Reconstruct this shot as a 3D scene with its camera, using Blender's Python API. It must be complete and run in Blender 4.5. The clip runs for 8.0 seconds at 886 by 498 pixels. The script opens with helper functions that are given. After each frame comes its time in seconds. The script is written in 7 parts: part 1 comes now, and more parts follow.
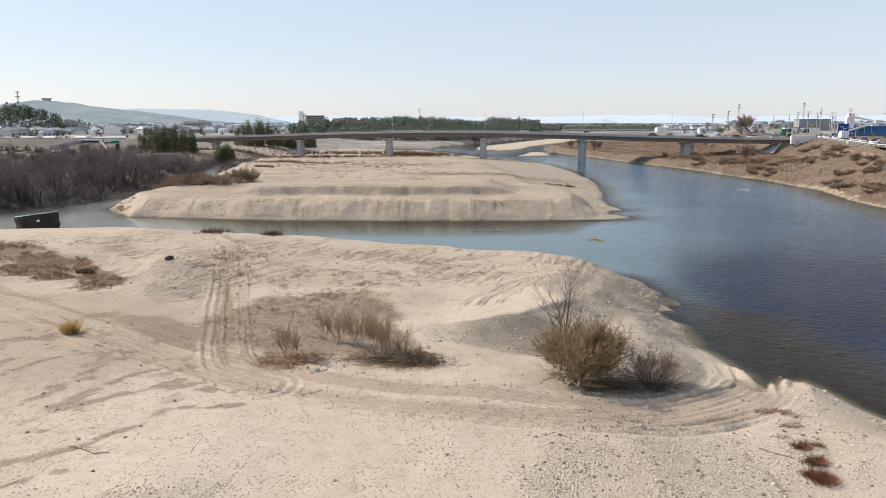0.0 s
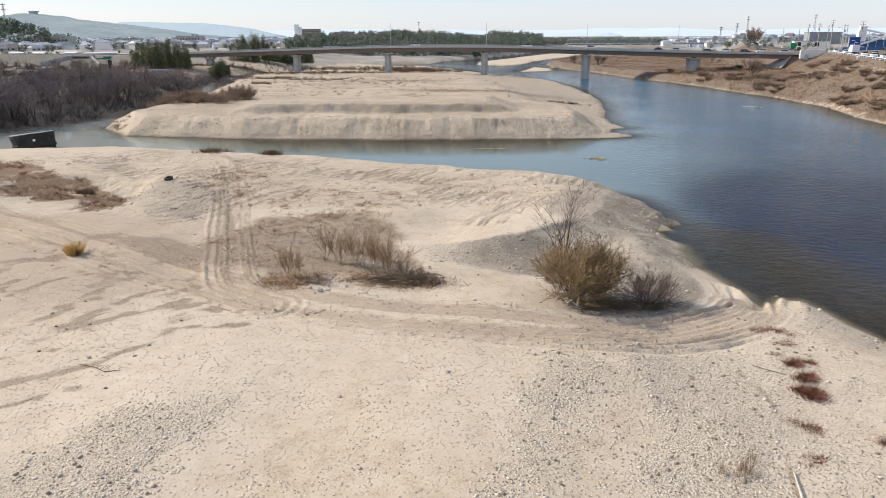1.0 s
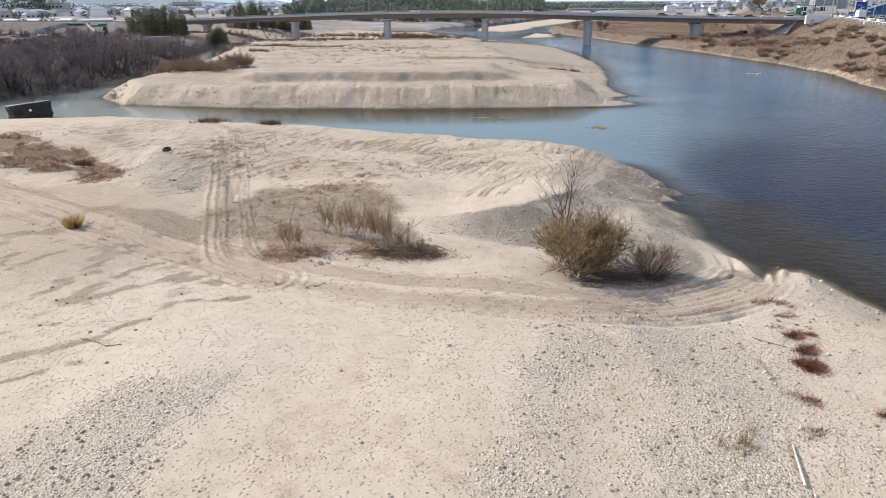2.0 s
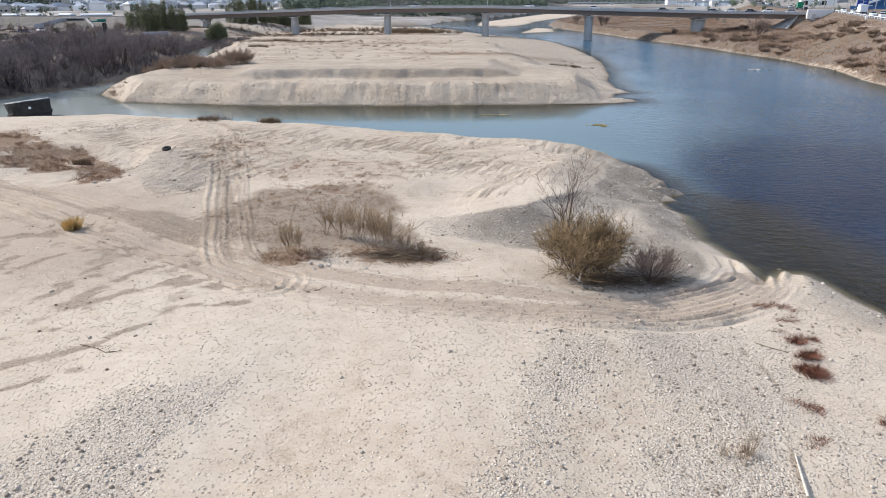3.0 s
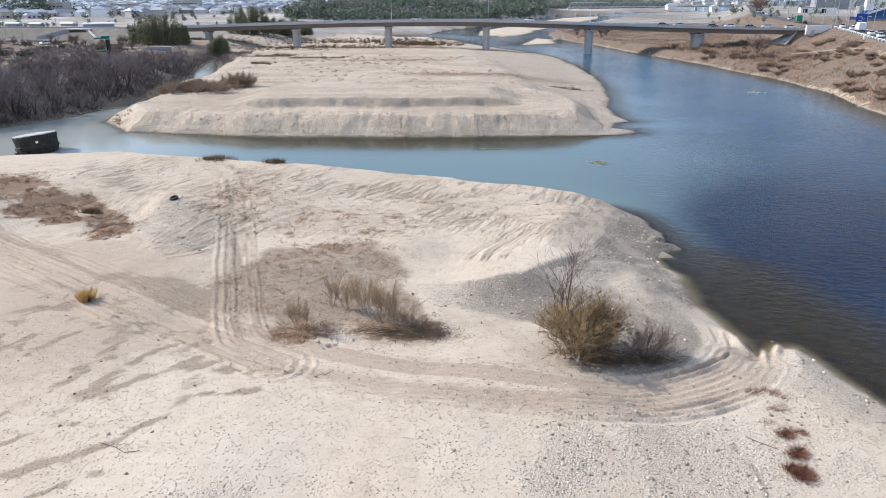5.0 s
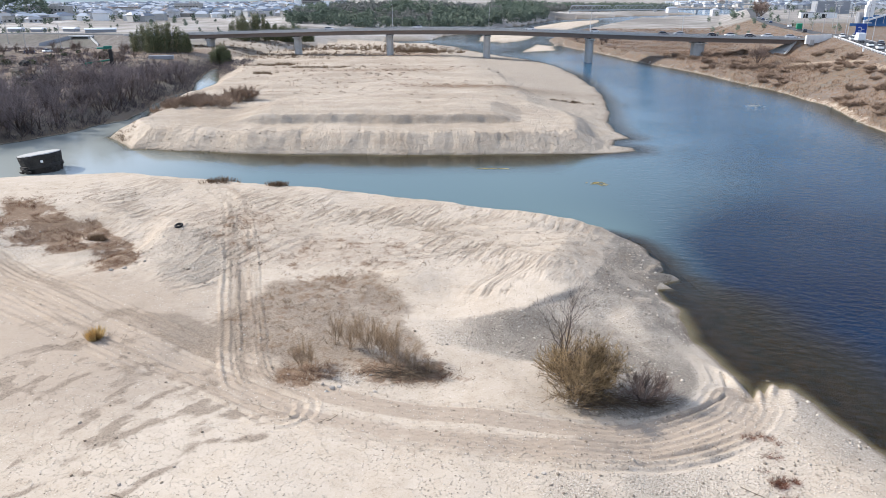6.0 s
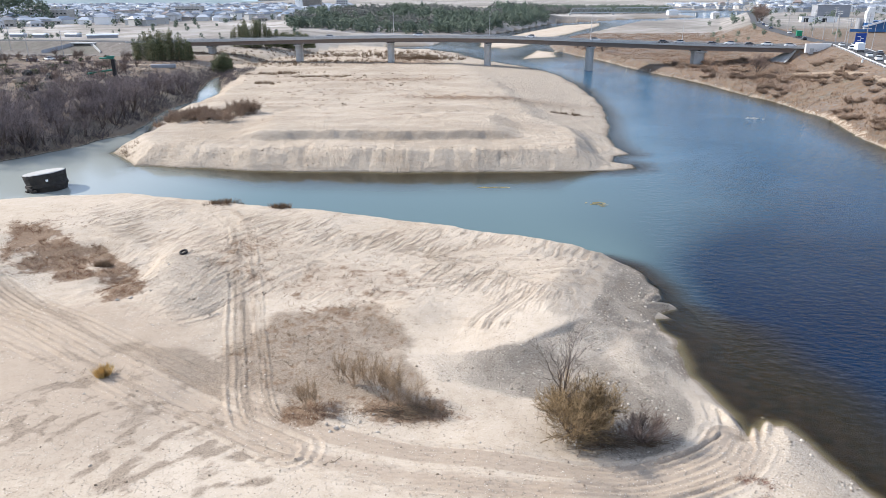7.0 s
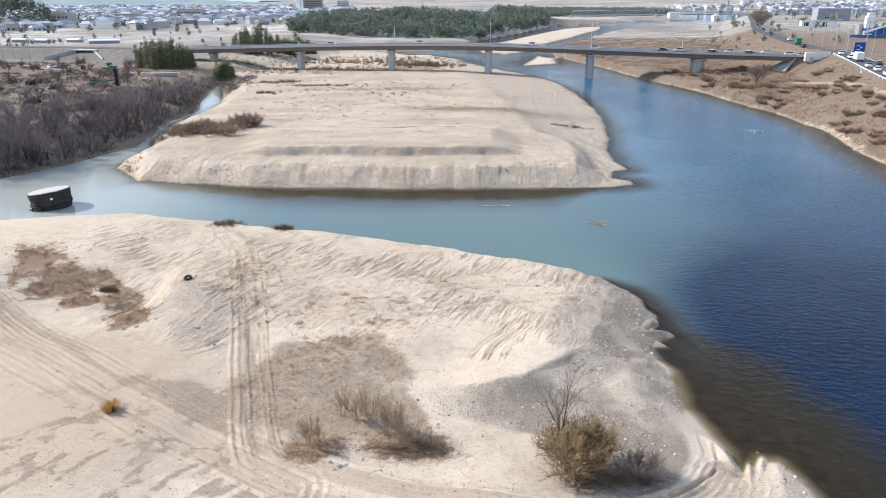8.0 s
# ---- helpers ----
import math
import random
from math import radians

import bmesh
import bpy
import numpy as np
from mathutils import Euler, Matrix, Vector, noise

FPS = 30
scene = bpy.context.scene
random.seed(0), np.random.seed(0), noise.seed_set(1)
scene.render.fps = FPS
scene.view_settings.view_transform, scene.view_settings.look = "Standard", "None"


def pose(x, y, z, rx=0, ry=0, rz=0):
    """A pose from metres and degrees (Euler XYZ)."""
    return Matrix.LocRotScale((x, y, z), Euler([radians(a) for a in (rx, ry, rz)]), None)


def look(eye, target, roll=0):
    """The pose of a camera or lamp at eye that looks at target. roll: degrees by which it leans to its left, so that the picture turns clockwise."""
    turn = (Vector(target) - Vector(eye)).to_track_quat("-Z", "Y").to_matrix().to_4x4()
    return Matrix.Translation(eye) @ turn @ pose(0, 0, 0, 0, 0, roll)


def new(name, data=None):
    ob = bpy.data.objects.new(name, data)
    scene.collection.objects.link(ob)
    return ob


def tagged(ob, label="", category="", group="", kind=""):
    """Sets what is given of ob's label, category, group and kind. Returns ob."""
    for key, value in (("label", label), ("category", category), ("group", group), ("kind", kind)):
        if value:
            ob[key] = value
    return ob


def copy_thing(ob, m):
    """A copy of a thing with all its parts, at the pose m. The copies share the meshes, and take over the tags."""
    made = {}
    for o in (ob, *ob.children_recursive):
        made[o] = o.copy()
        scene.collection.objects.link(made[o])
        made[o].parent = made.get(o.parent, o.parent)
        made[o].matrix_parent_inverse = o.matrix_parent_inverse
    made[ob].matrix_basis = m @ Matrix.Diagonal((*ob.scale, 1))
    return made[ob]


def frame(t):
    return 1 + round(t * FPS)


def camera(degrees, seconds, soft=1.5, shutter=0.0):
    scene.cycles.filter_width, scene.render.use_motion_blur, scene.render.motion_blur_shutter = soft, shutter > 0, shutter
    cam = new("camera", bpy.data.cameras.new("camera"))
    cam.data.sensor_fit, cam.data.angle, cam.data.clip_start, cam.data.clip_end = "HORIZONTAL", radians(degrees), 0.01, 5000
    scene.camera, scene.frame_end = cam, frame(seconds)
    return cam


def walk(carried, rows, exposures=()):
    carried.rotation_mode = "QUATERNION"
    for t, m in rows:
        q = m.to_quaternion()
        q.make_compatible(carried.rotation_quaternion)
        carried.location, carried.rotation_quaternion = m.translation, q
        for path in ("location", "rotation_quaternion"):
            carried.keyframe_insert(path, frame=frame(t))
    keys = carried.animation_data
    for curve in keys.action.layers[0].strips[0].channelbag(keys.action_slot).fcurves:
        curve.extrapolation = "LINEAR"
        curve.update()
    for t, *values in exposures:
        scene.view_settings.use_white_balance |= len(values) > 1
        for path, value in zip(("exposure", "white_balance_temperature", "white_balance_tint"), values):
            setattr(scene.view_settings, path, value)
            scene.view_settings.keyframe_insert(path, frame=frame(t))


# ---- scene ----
cam = camera(65.1, 8.0, soft=0.62)
EXPOSURES = [(0.0, 0.15, 6900, 12), (1.5, 0.26, 6620, 12), (3.0, 0.29, 6180, 12), (4.5, 0.36, 6060, 12), (8.0, 0.57, 6180, 12)]
PATH = [
    (0, (0.424, 1.109, 18.318), (0.42, 3.075, 17.954), -0.1),
    (0.5, (0.36, 1.044, 18.308), (0.356, 2.979, 17.803), -0.2),
    (1, (0.362, 1.129, 18.493), (0.357, 3.04, 17.901), -0.2),
    (1.5, (0.38, 1.253, 18.614), (0.374, 3.145, 17.967), -0.3),
    (3, (0.346, 1.769, 19.144), (0.338, 3.645, 18.451), -0.4),
    (3.5, (0.289, 1.891, 20.006), (0.282, 3.767, 19.312), -0.3),
    (4, (0.272, 2.041, 21.53), (0.264, 3.917, 20.836), -0.3),
    (4.5, (0.218, 2.117, 23.188), (0.21, 3.993, 22.494), -0.3),
    (6, (0.062, 2.327, 28.11), (0.053, 4.203, 27.417), -0.2),
    (6.5, (0.05, 2.363, 29.735), (0.039, 4.239, 29.042), -0.2),
    (7, (0.02, 2.375, 31.384), (0.009, 4.251, 30.691), -0.2),
    (7.5, (0.023, 2.407, 32.973), (0.01, 4.283, 32.281), -0.2),
    (8, (0.017, 2.413, 34.616), (0.004, 4.289, 33.923), -0.2),
]
walk(cam, [(t, look(eye, target, roll)) for t, eye, target, roll in PATH], EXPOSURES)

# ---- light ----
SUN_AZ, SUN_EL = -74.0, 34.0
world = bpy.data.worlds.new("world")
scene.world = world
world.use_nodes = True
wn = world.node_tree
sky = wn.nodes.new("ShaderNodeTexSky")
sky.sky_type, sky.sun_disc = "NISHITA", False
sky.sun_elevation, sky.sun_rotation = radians(SUN_EL), radians(SUN_AZ)
sky.air_density, sky.dust_density, sky.ozone_density = 1.0, 0.35, 1.4
haze = wn.nodes.new("ShaderNodeMix")
haze.data_type = "RGBA"
haze.inputs[0].default_value = 0.66
wn.links.new(sky.outputs[0], haze.inputs[6])
haze.inputs[7].default_value = (4.5, 5.2, 6.5, 1)
wn.links.new(haze.outputs[2], wn.nodes["Background"].inputs[0])
wn.nodes["Background"].inputs[1].default_value = 0.134
sun_data = bpy.data.lights.new("sun", "SUN")
sun_data.energy, sun_data.angle, sun_data.color = 4.7, radians(0.53), (1.0, 0.93, 0.82)
sun = new("sun", sun_data)
to_sun = Vector((math.sin(radians(SUN_AZ)) * math.cos(radians(SUN_EL)), math.cos(radians(SUN_AZ)) * math.cos(radians(SUN_EL)), math.sin(radians(SUN_EL))))
sun.matrix_world = look(to_sun * 100, (0, 0, 0))


# ---- materials ----
class Nodes:
    """A small helper that writes node trees."""

    def __init__(self, name, rough=0.9, metal=0.0, spec=0.3):
        self.mat = bpy.data.materials.new(name)
        self.mat.use_nodes = True
        self.t = self.mat.node_tree
        self.out = self.t.nodes["Material Output"]
        self.b = self.t.nodes["Principled BSDF"]
        self.b.inputs["Roughness"].default_value = rough
        self.b.inputs["Metallic"].default_value = metal
        self.b.inputs["Specular IOR Level"].default_value = spec
        self.geo = None

    def n(self, kind, **inputs):
        node = self.t.nodes.new(kind)
        for key, value in inputs.items():
            self.put(node, key.replace("_", " "), value)
        return node

    def put(self, node, key, value):
        socket = node.inputs[int(key[1:])] if key[0] == "i" and key[1:].isdigit() else node.inputs[key]
        if isinstance(value, bpy.types.NodeSocket):
            self.t.links.new(value, socket)
        else:
            socket.default_value = value

    def pos(self):
        if not self.geo:
            self.geo = self.n("ShaderNodeNewGeometry")
        return self.geo.outputs["Position"]

    def noise(self, scale, detail=4.0, rough=0.55, at=None, stretch=None):
        v = at or self.pos()
        if stretch:
            m = self.n("ShaderNodeMapping", Vector=v)
            m.inputs["Scale"].default_value = stretch
            v = m.outputs[0]
        return self.n("ShaderNodeTexNoise", Vector=v, Scale=scale, Detail=detail, Roughness=rough).outputs["Fac"]

    def ramp(self, fac, *stops):
        r = self.n("ShaderNodeValToRGB", Fac=fac)
        e = r.color_ramp.elements
        while len(e) < len(stops):
            e.new(0.5)
        for el, (p, c) in zip(e, stops):
            el.position, el.color = p, (*c, 1) if len(c) == 3 else c
        return r.outputs[0]

    def step(self, fac, lo, hi):
        m = self.n("ShaderNodeMapRange", Value=fac)
        m.interpolation_type = "SMOOTHSTEP"
        m.inputs["From Min"].default_value, m.inputs["From Max"].default_value = lo, hi
        return m.outputs[0]

    def mix(self, fac, a, b, blend="MIX"):
        m = self.t.nodes.new("ShaderNodeMix")
        m.data_type, m.blend_type = "RGBA", blend
        for key, value in (("Factor_Float", fac), ("A_Color", a), ("B_Color", b)):
            s = [i for i in m.inputs if i.identifier == key][0]
            if isinstance(value, bpy.types.NodeSocket):
                self.t.links.new(value, s)
            else:
                s.default_value = value if key == "Factor_Float" else (*value, 1) if len(value) == 3 else value
        return [o for o in m.outputs if o.identifier == "Result_Color"][0]

    def maths(self, op, a, b=0.0):
        m = self.t.nodes.new("ShaderNodeMath")
        m.operation = op
        for i, value in enumerate((a, b)):
            if isinstance(value, bpy.types.NodeSocket):
                self.t.links.new(value, m.inputs[i])
            else:
                m.inputs[i].default_value = value
        return m.outputs[0]

    def attr(self, name):
        a = self.n("ShaderNodeAttribute")
        a.attribute_name = name
        return a.outputs["Fac"]

    def color(self, c):
        self.put(self.b, "Base Color", c if isinstance(c, bpy.types.NodeSocket) else (*c, 1))
        return self

    def bump(self, height, distance, strength=1.0):
        bp = self.n("ShaderNodeBump", Height=height, Strength=strength, Distance=distance)
        if self.b.inputs["Normal"].links:
            self.t.links.new(self.b.inputs["Normal"].links[0].from_socket, bp.inputs["Normal"])
        self.t.links.new(bp.outputs[0], self.b.inputs["Normal"])
        return self


def plain(name, a, b, scale=2.0, rough=0.85, metal=0.0, bump=0.0, island=0.0, spec=0.3):
    """Two-tone weathered surface: broad and fine variation between colours a and b."""
    s = Nodes(name, rough, metal, spec)
    f = s.maths("ADD", s.maths("MULTIPLY", s.noise(scale, 5), 0.6), s.maths("MULTIPLY", s.noise(scale * 7.3, 3), 0.4))
    if island:
        g = s.n("ShaderNodeNewGeometry").outputs["Random Per Island"]
        f = s.maths("ADD", s.maths("MULTIPLY", f, 1 - island), s.maths("MULTIPLY", g, island))
    s.color(s.ramp(f, (0.25, a), (0.75, b)))
    if bump:
        s.bump(s.noise(scale * 9, 3), bump)
    return s.mat


def varied(name, stops, rough=0.7, scale=3.0):
    """A paint whose colour is drawn for each object."""
    s = Nodes(name, rough)
    r = s.n("ShaderNodeObjectInfo").outputs["Random"]
    ramp = s.n("ShaderNodeValToRGB", Fac=r)
    ramp.color_ramp.interpolation = "CONSTANT"
    e = ramp.color_ramp.elements
    while len(e) < len(stops):
        e.new(0.5)
    for i, (el, c) in enumerate(zip(e, stops)):
        el.position, el.color = i / len(stops), (*c, 1)
    s.color(s.mix(s.step(s.noise(scale, 5), 0.35, 0.8), ramp.outputs[0], (0.25, 0.24, 0.22), "MIX") if rough > 0.75 else ramp.outputs[0])
    return s.mat


def ground_material():
    s = Nodes("river_sand_and_gravel", 0.95, 0.0, 0.15)
    gravel, damp_shaded, litter, wet, soil = (s.attr(k) for k in ("gravel", "damp_shaded", "litter", "wet", "soil"))
    big, mid, fine = s.noise(0.09, 4), s.noise(0.9, 5, 0.6), s.noise(9.0, 4, 0.65)
    tone = s.maths("ADD", s.maths("MULTIPLY", big, 0.38), s.maths("ADD", s.maths("MULTIPLY", mid, 0.30), s.maths("MULTIPLY", fine, 0.32)))
    sand = s.ramp(tone, (0.36, (0.335, 0.262, 0.190)), (0.46, (0.465, 0.385, 0.296)), (0.60, (0.535, 0.458, 0.368)))
    speck = s.maths("MULTIPLY", s.step(s.noise(4.2, 3, 0.7), 0.60, 0.70), s.step(s.noise(0.35, 4, 0.6), 0.42, 0.62))
    sand = s.mix(s.maths("MULTIPLY", speck, 0.75), sand, (0.24, 0.185, 0.135))
    isle = s.attr("isle")
    bands = s.step(s.noise(0.085, 8, 0.66, stretch=(0.42, 1.0, 1.0)), 0.40, 0.64)
    sand = s.mix(s.maths("MULTIPLY", isle, s.maths("ADD", 0.05, s.maths("MULTIPLY", bands, 0.6))), sand, (0.31, 0.248, 0.185))
    scar_at = s.n("ShaderNodeMapping", Vector=s.pos())
    scar_at.vector_type = "TEXTURE"
    scar_at.inputs["Rotation"].default_value, scar_at.inputs["Scale"].default_value = (0, 0, radians(66)), (3.6, 0.75, 1.0)
    scar = s.noise(1.1, 5, 0.6, at=scar_at.outputs[0])
    # shadow lines of the tooth marks, put into the sand's colour
    scar_shade = s.maths("MULTIPLY", s.step(scar, 0.49, 0.59), s.attr("scar"))
    sand = s.mix(s.maths("MULTIPLY", scar_shade, 0.9), sand, (0.24, 0.188, 0.138))
    tan = s.step(s.maths("ADD", s.attr("tan"), s.maths("MULTIPLY", s.maths("SUBTRACT", s.noise(0.8, 6, 0.7), 0.5), 0.8)), 0.25, 0.75)
    sand = s.mix(s.maths("MULTIPLY", tan, 0.85), sand, s.mix(fine, (0.30, 0.232, 0.168), (0.43, 0.352, 0.275)))
    vor = s.n("ShaderNodeTexVoronoi", Vector=s.pos(), Scale=9.0)
    cell = s.n("ShaderNodeSeparateColor", Color=vor.outputs["Color"]).outputs[0]
    stone = s.ramp(cell, (0.0, (0.15, 0.120, 0.09)), (0.18, (0.37, 0.308, 0.242)), (0.6, (0.52, 0.448, 0.362)), (1.0, (0.66, 0.59, 0.505)))
    small = s.n("ShaderNodeTexVoronoi", Vector=s.pos(), Scale=18.0)
    chip = s.ramp(s.n("ShaderNodeSeparateColor", Color=small.outputs["Color"]).outputs[1], (0.0, (0.31, 0.255, 0.195)), (0.5, (0.49, 0.420, 0.335)), (1.0, (0.57, 0.50, 0.415)))
    joint = s.step(vor.outputs["Distance"], 0.58, 0.34)
    rake_at = s.n("ShaderNodeMapping", Vector=s.pos())
    rake_at.vector_type = "TEXTURE"
    rake_at.inputs["Rotation"].default_value, rake_at.inputs["Scale"].default_value = (0, 0, radians(62)), (5.0, 0.5, 1.0)
    rake = s.maths("MULTIPLY", s.maths("SUBTRACT", s.noise(0.9, 6, 0.65, at=rake_at.outputs[0]), 0.5), s.maths("MULTIPLY", s.step(gravel, 0.05, 0.4), 1.1))
    gravel = s.maths("ADD", gravel, rake)
    grit = s.maths("ADD", gravel, s.maths("MULTIPLY", s.maths("SUBTRACT", s.noise(1.6, 6, 0.72), 0.5), 0.9))
    gfac = s.step(grit, 0.15, 0.85)
    lot = s.n("ShaderNodeSeparateColor", Color=vor.outputs["Color"]).outputs[2]
    there = s.step(s.maths("ADD", grit, s.maths("MULTIPLY", s.maths("SUBTRACT", lot, 0.5), 1.5)), 0.50, 0.60)
    lies = s.maths("MULTIPLY", there, joint)
    slate = s.attr("grey")
    stone = s.mix(slate, stone, s.mix(1.0, stone, (0.56, 0.565, 0.575), "MULTIPLY"))
    chip = s.mix(slate, chip, s.mix(1.0, chip, (0.47, 0.475, 0.485), "MULTIPLY"))
    c = s.mix(s.maths("MULTIPLY", gfac, 0.82), sand, chip)
    c = s.mix(s.maths("MULTIPLY", lies, 0.9), c, stone)
    mottle = s.step(s.noise(0.75, 8, 0.75), 0.50, 0.72)
    c = s.mix(s.maths("MULTIPLY", mottle, s.maths("ADD", s.maths("ADD", 0.10, s.maths("MULTIPLY", isle, 0.25)), s.maths("MULTIPLY", s.attr("churn"), 0.55))), c, (0.27, 0.212, 0.155))
    # damp ground, plus ridge, rut and crest shade put into the colour
    dfac = s.step(s.maths("ADD", damp_shaded, s.maths("MULTIPLY", s.maths("SUBTRACT", s.noise(1.4, 7, 0.72), 0.5), 0.9)), 0.18, 0.9)
    c = s.mix(s.maths("MULTIPLY", dfac, 0.80), c, s.mix(s.step(fine, 0.35, 0.65), (0.165, 0.126, 0.090), (0.30, 0.24, 0.182)))
    field = s.ramp(s.noise(0.03, 6, 0.65), (0.3, (0.11, 0.103, 0.094)), (0.45, (0.225, 0.20, 0.175)), (0.58, (0.145, 0.142, 0.115)), (0.7, (0.29, 0.26, 0.225)))
    field = s.mix(s.step(s.noise(0.5, 6, 0.7), 0.35, 0.7), field, (0.15, 0.132, 0.118))
    # far plain: pale built-up ground, lightened further as painted distance haze
    built_haze = s.ramp(s.noise(0.045, 6, 0.7), (0.35, (0.22, 0.20, 0.175)), (0.5, (0.39, 0.355, 0.315)), (0.65, (0.50, 0.485, 0.465)))
    field = s.mix(s.attr("town"), field, built_haze)
    c = s.mix(soil, c, field)
    lfac = s.step(s.maths("ADD", litter, s.maths("MULTIPLY", s.maths("SUBTRACT", s.noise(0.9, 7, 0.72), 0.5), 2.0)), 0.32, 0.72)
    c = s.mix(s.maths("MULTIPLY", lfac, 0.85), c, s.ramp(s.noise(5.0, 5, 0.7), (0.3, (0.085, 0.05, 0.03)), (0.52, (0.20, 0.125, 0.075)), (0.7, (0.31, 0.225, 0.15))))
    c = s.mix(wet, c, s.mix(s.step(s.noise(0.7, 6, 0.7), 0.35, 0.65), (0.020, 0.014, 0.006), (0.062, 0.037, 0.014)))
    s.color(c)
    s.put(s.b, "Roughness", s.maths("SUBTRACT", 0.97, s.maths("MULTIPLY", wet, 0.3)))
    s.bump(s.maths("MULTIPLY", s.maths("SUBTRACT", 1.0, vor.outputs["Distance"]), there), 0.075)
    s.bump(s.maths("MULTIPLY", s.maths("SUBTRACT", 1.0, small.outputs["Distance"]), gfac), 0.03)
    s.bump(s.maths("MULTIPLY", s.noise(2.6, 8, 0.7), s.maths("ADD", s.maths("ADD", 0.16, s.maths("MULTIPLY", isle, 0.55)), s.attr("churn"))), 0.15, 0.9)
    s.bump(s.noise(11.0, 3, 0.6), 0.022)
    s.bump(s.maths("MULTIPLY", s.noise(0.55, 7, 0.68), isle), 0.45, 1.0)
    s.bump(s.maths("MULTIPLY", s.maths("SUBTRACT", 1.0, s.step(scar, 0.42, 0.66)), s.attr("scar")), 0.22, 0.9)
    s.bump(s.maths("MULTIPLY", s.noise(0.75, 6, 0.65, stretch=(1.0, 0.10, 0.5)), s.attr("bluff")), 0.28, 1.0)
    tr = s.maths("MULTIPLY", s.maths("SINE", s.maths("MULTIPLY", s.attr("along"), 41.0)), s.attr("tread"))
    s.bump(s.maths("MULTIPLY", tr, s.step(s.noise(0.5, 4), 0.42, 0.6)), 0.0035)
    return s.mat


def water_material():
    s = Nodes("river_water", 0.07, 0.0, 0.30)
    s.b.inputs["IOR"].default_value = 1.33
    depth, open_ = s.attr("depth"), s.attr("open")
    # open water's reflection is tinted blue by hand
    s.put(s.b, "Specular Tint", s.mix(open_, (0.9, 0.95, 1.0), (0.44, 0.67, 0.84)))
    # pale left reach: turbid water plus sky reflection painted into the body colour
    calm = s.mix(s.attr("silt_sheen"), (0.085, 0.135, 0.135), (0.30, 0.32, 0.295))
    # far water: the sky's paler, bluer reflection is added to the body colour
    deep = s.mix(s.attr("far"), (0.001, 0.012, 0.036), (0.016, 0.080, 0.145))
    body = s.mix(s.step(s.maths("ADD", depth, s.maths("MULTIPLY", s.attr("silt_sheen"), 2.2)), 0.5, 2.9), (0.024, 0.0175, 0.006), s.mix(open_, calm, deep))
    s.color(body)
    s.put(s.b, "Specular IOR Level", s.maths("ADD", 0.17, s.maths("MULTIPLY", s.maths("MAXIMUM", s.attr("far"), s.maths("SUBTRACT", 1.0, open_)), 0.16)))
    wave = s.n("ShaderNodeMapping", Vector=s.pos())
    wave.vector_type = "TEXTURE"
    wave.inputs["Rotation"].default_value, wave.inputs["Scale"].default_value = (0, 0, -0.22), (0.85, 0.60, 1.0)
    gust = s.step(s.noise(0.035, 4, 0.6), 0.3, 0.7)
    swell = s.maths("ADD", s.maths("MULTIPLY", s.noise(0.8, 2, 0.45, at=wave.outputs[0]), 0.75), s.maths("MULTIPLY", s.noise(2.1, 4, 0.6, at=wave.outputs[0]), 0.35))
    h = s.maths("MULTIPLY", swell, s.maths("ADD", 0.035, s.maths("MULTIPLY", s.maths("MULTIPLY", open_, open_), s.maths("ADD", 0.5, s.maths("MULTIPLY", gust, 0.9)))))
    s.bump(h, 0.30)
    clear = s.n("ShaderNodeBsdfTransparent", Color=(0.74, 0.73, 0.56, 1))
    gloss = s.n("ShaderNodeBsdfGlossy", Color=(0.32, 0.40, 0.44, 1), Roughness=0.05, Normal=s.b.inputs["Normal"].links[0].from_socket)
    fres = s.n("ShaderNodeFresnel", IOR=1.33, Normal=s.b.inputs["Normal"].links[0].from_socket)
    thin = s.n("ShaderNodeMixShader", Fac=fres.outputs[0], i1=clear.outputs[0], i2=gloss.outputs[0])
    both = s.n("ShaderNodeMixShader", Fac=s.maths("SUBTRACT", 1.0, s.maths("POWER", 2.718, s.maths("MULTIPLY", depth, s.maths("SUBTRACT", -1.1, s.maths("MULTIPLY", s.attr("silt_sheen"), 5.0))))), i1=thin.outputs[0], i2=s.b.outputs[0])
    s.t.links.new(both.outputs[0], s.out.inputs["Surface"])
    return s.mat


M_GROUND = ground_material()
M_WATER = water_material()
M_CONCRETE = plain("weathered_concrete", (0.33, 0.33, 0.32), (0.50, 0.50, 0.485), 0.5, 0.85, bump=0.02)
M_CONCRETE_OLD = plain("old_dark_concrete", (0.016, 0.015, 0.014), (0.06, 0.054, 0.048), 0.9, 0.9, bump=0.08)
# caisson cover: the sunlit top is put into the colour as a paler tone
M_CONCRETE_TOP = plain("sunlit_worn_concrete", (0.30, 0.29, 0.27), (0.46, 0.45, 0.43), 0.8, 0.9, bump=0.03)
M_CONCRETE_NEW = plain("pale_concrete", (0.60, 0.60, 0.58), (0.76, 0.75, 0.73), 0.4, 0.8, bump=0.01)
M_GIRDER = plain("brown_painted_steel", (0.17, 0.135, 0.115), (0.23, 0.19, 0.165), 0.3, 0.55)
M_DARK = plain("dark_rubber_and_steel", (0.012, 0.012, 0.013), (0.035, 0.033, 0.032), 3.0, 0.75, bump=0.01)
M_ASPHALT = plain("worn_asphalt", (0.055, 0.055, 0.057), (0.10, 0.10, 0.10), 0.6, 0.92)
M_LINE = plain("white_road_paint", (0.55, 0.55, 0.53), (0.78, 0.78, 0.76), 1.2, 0.8)
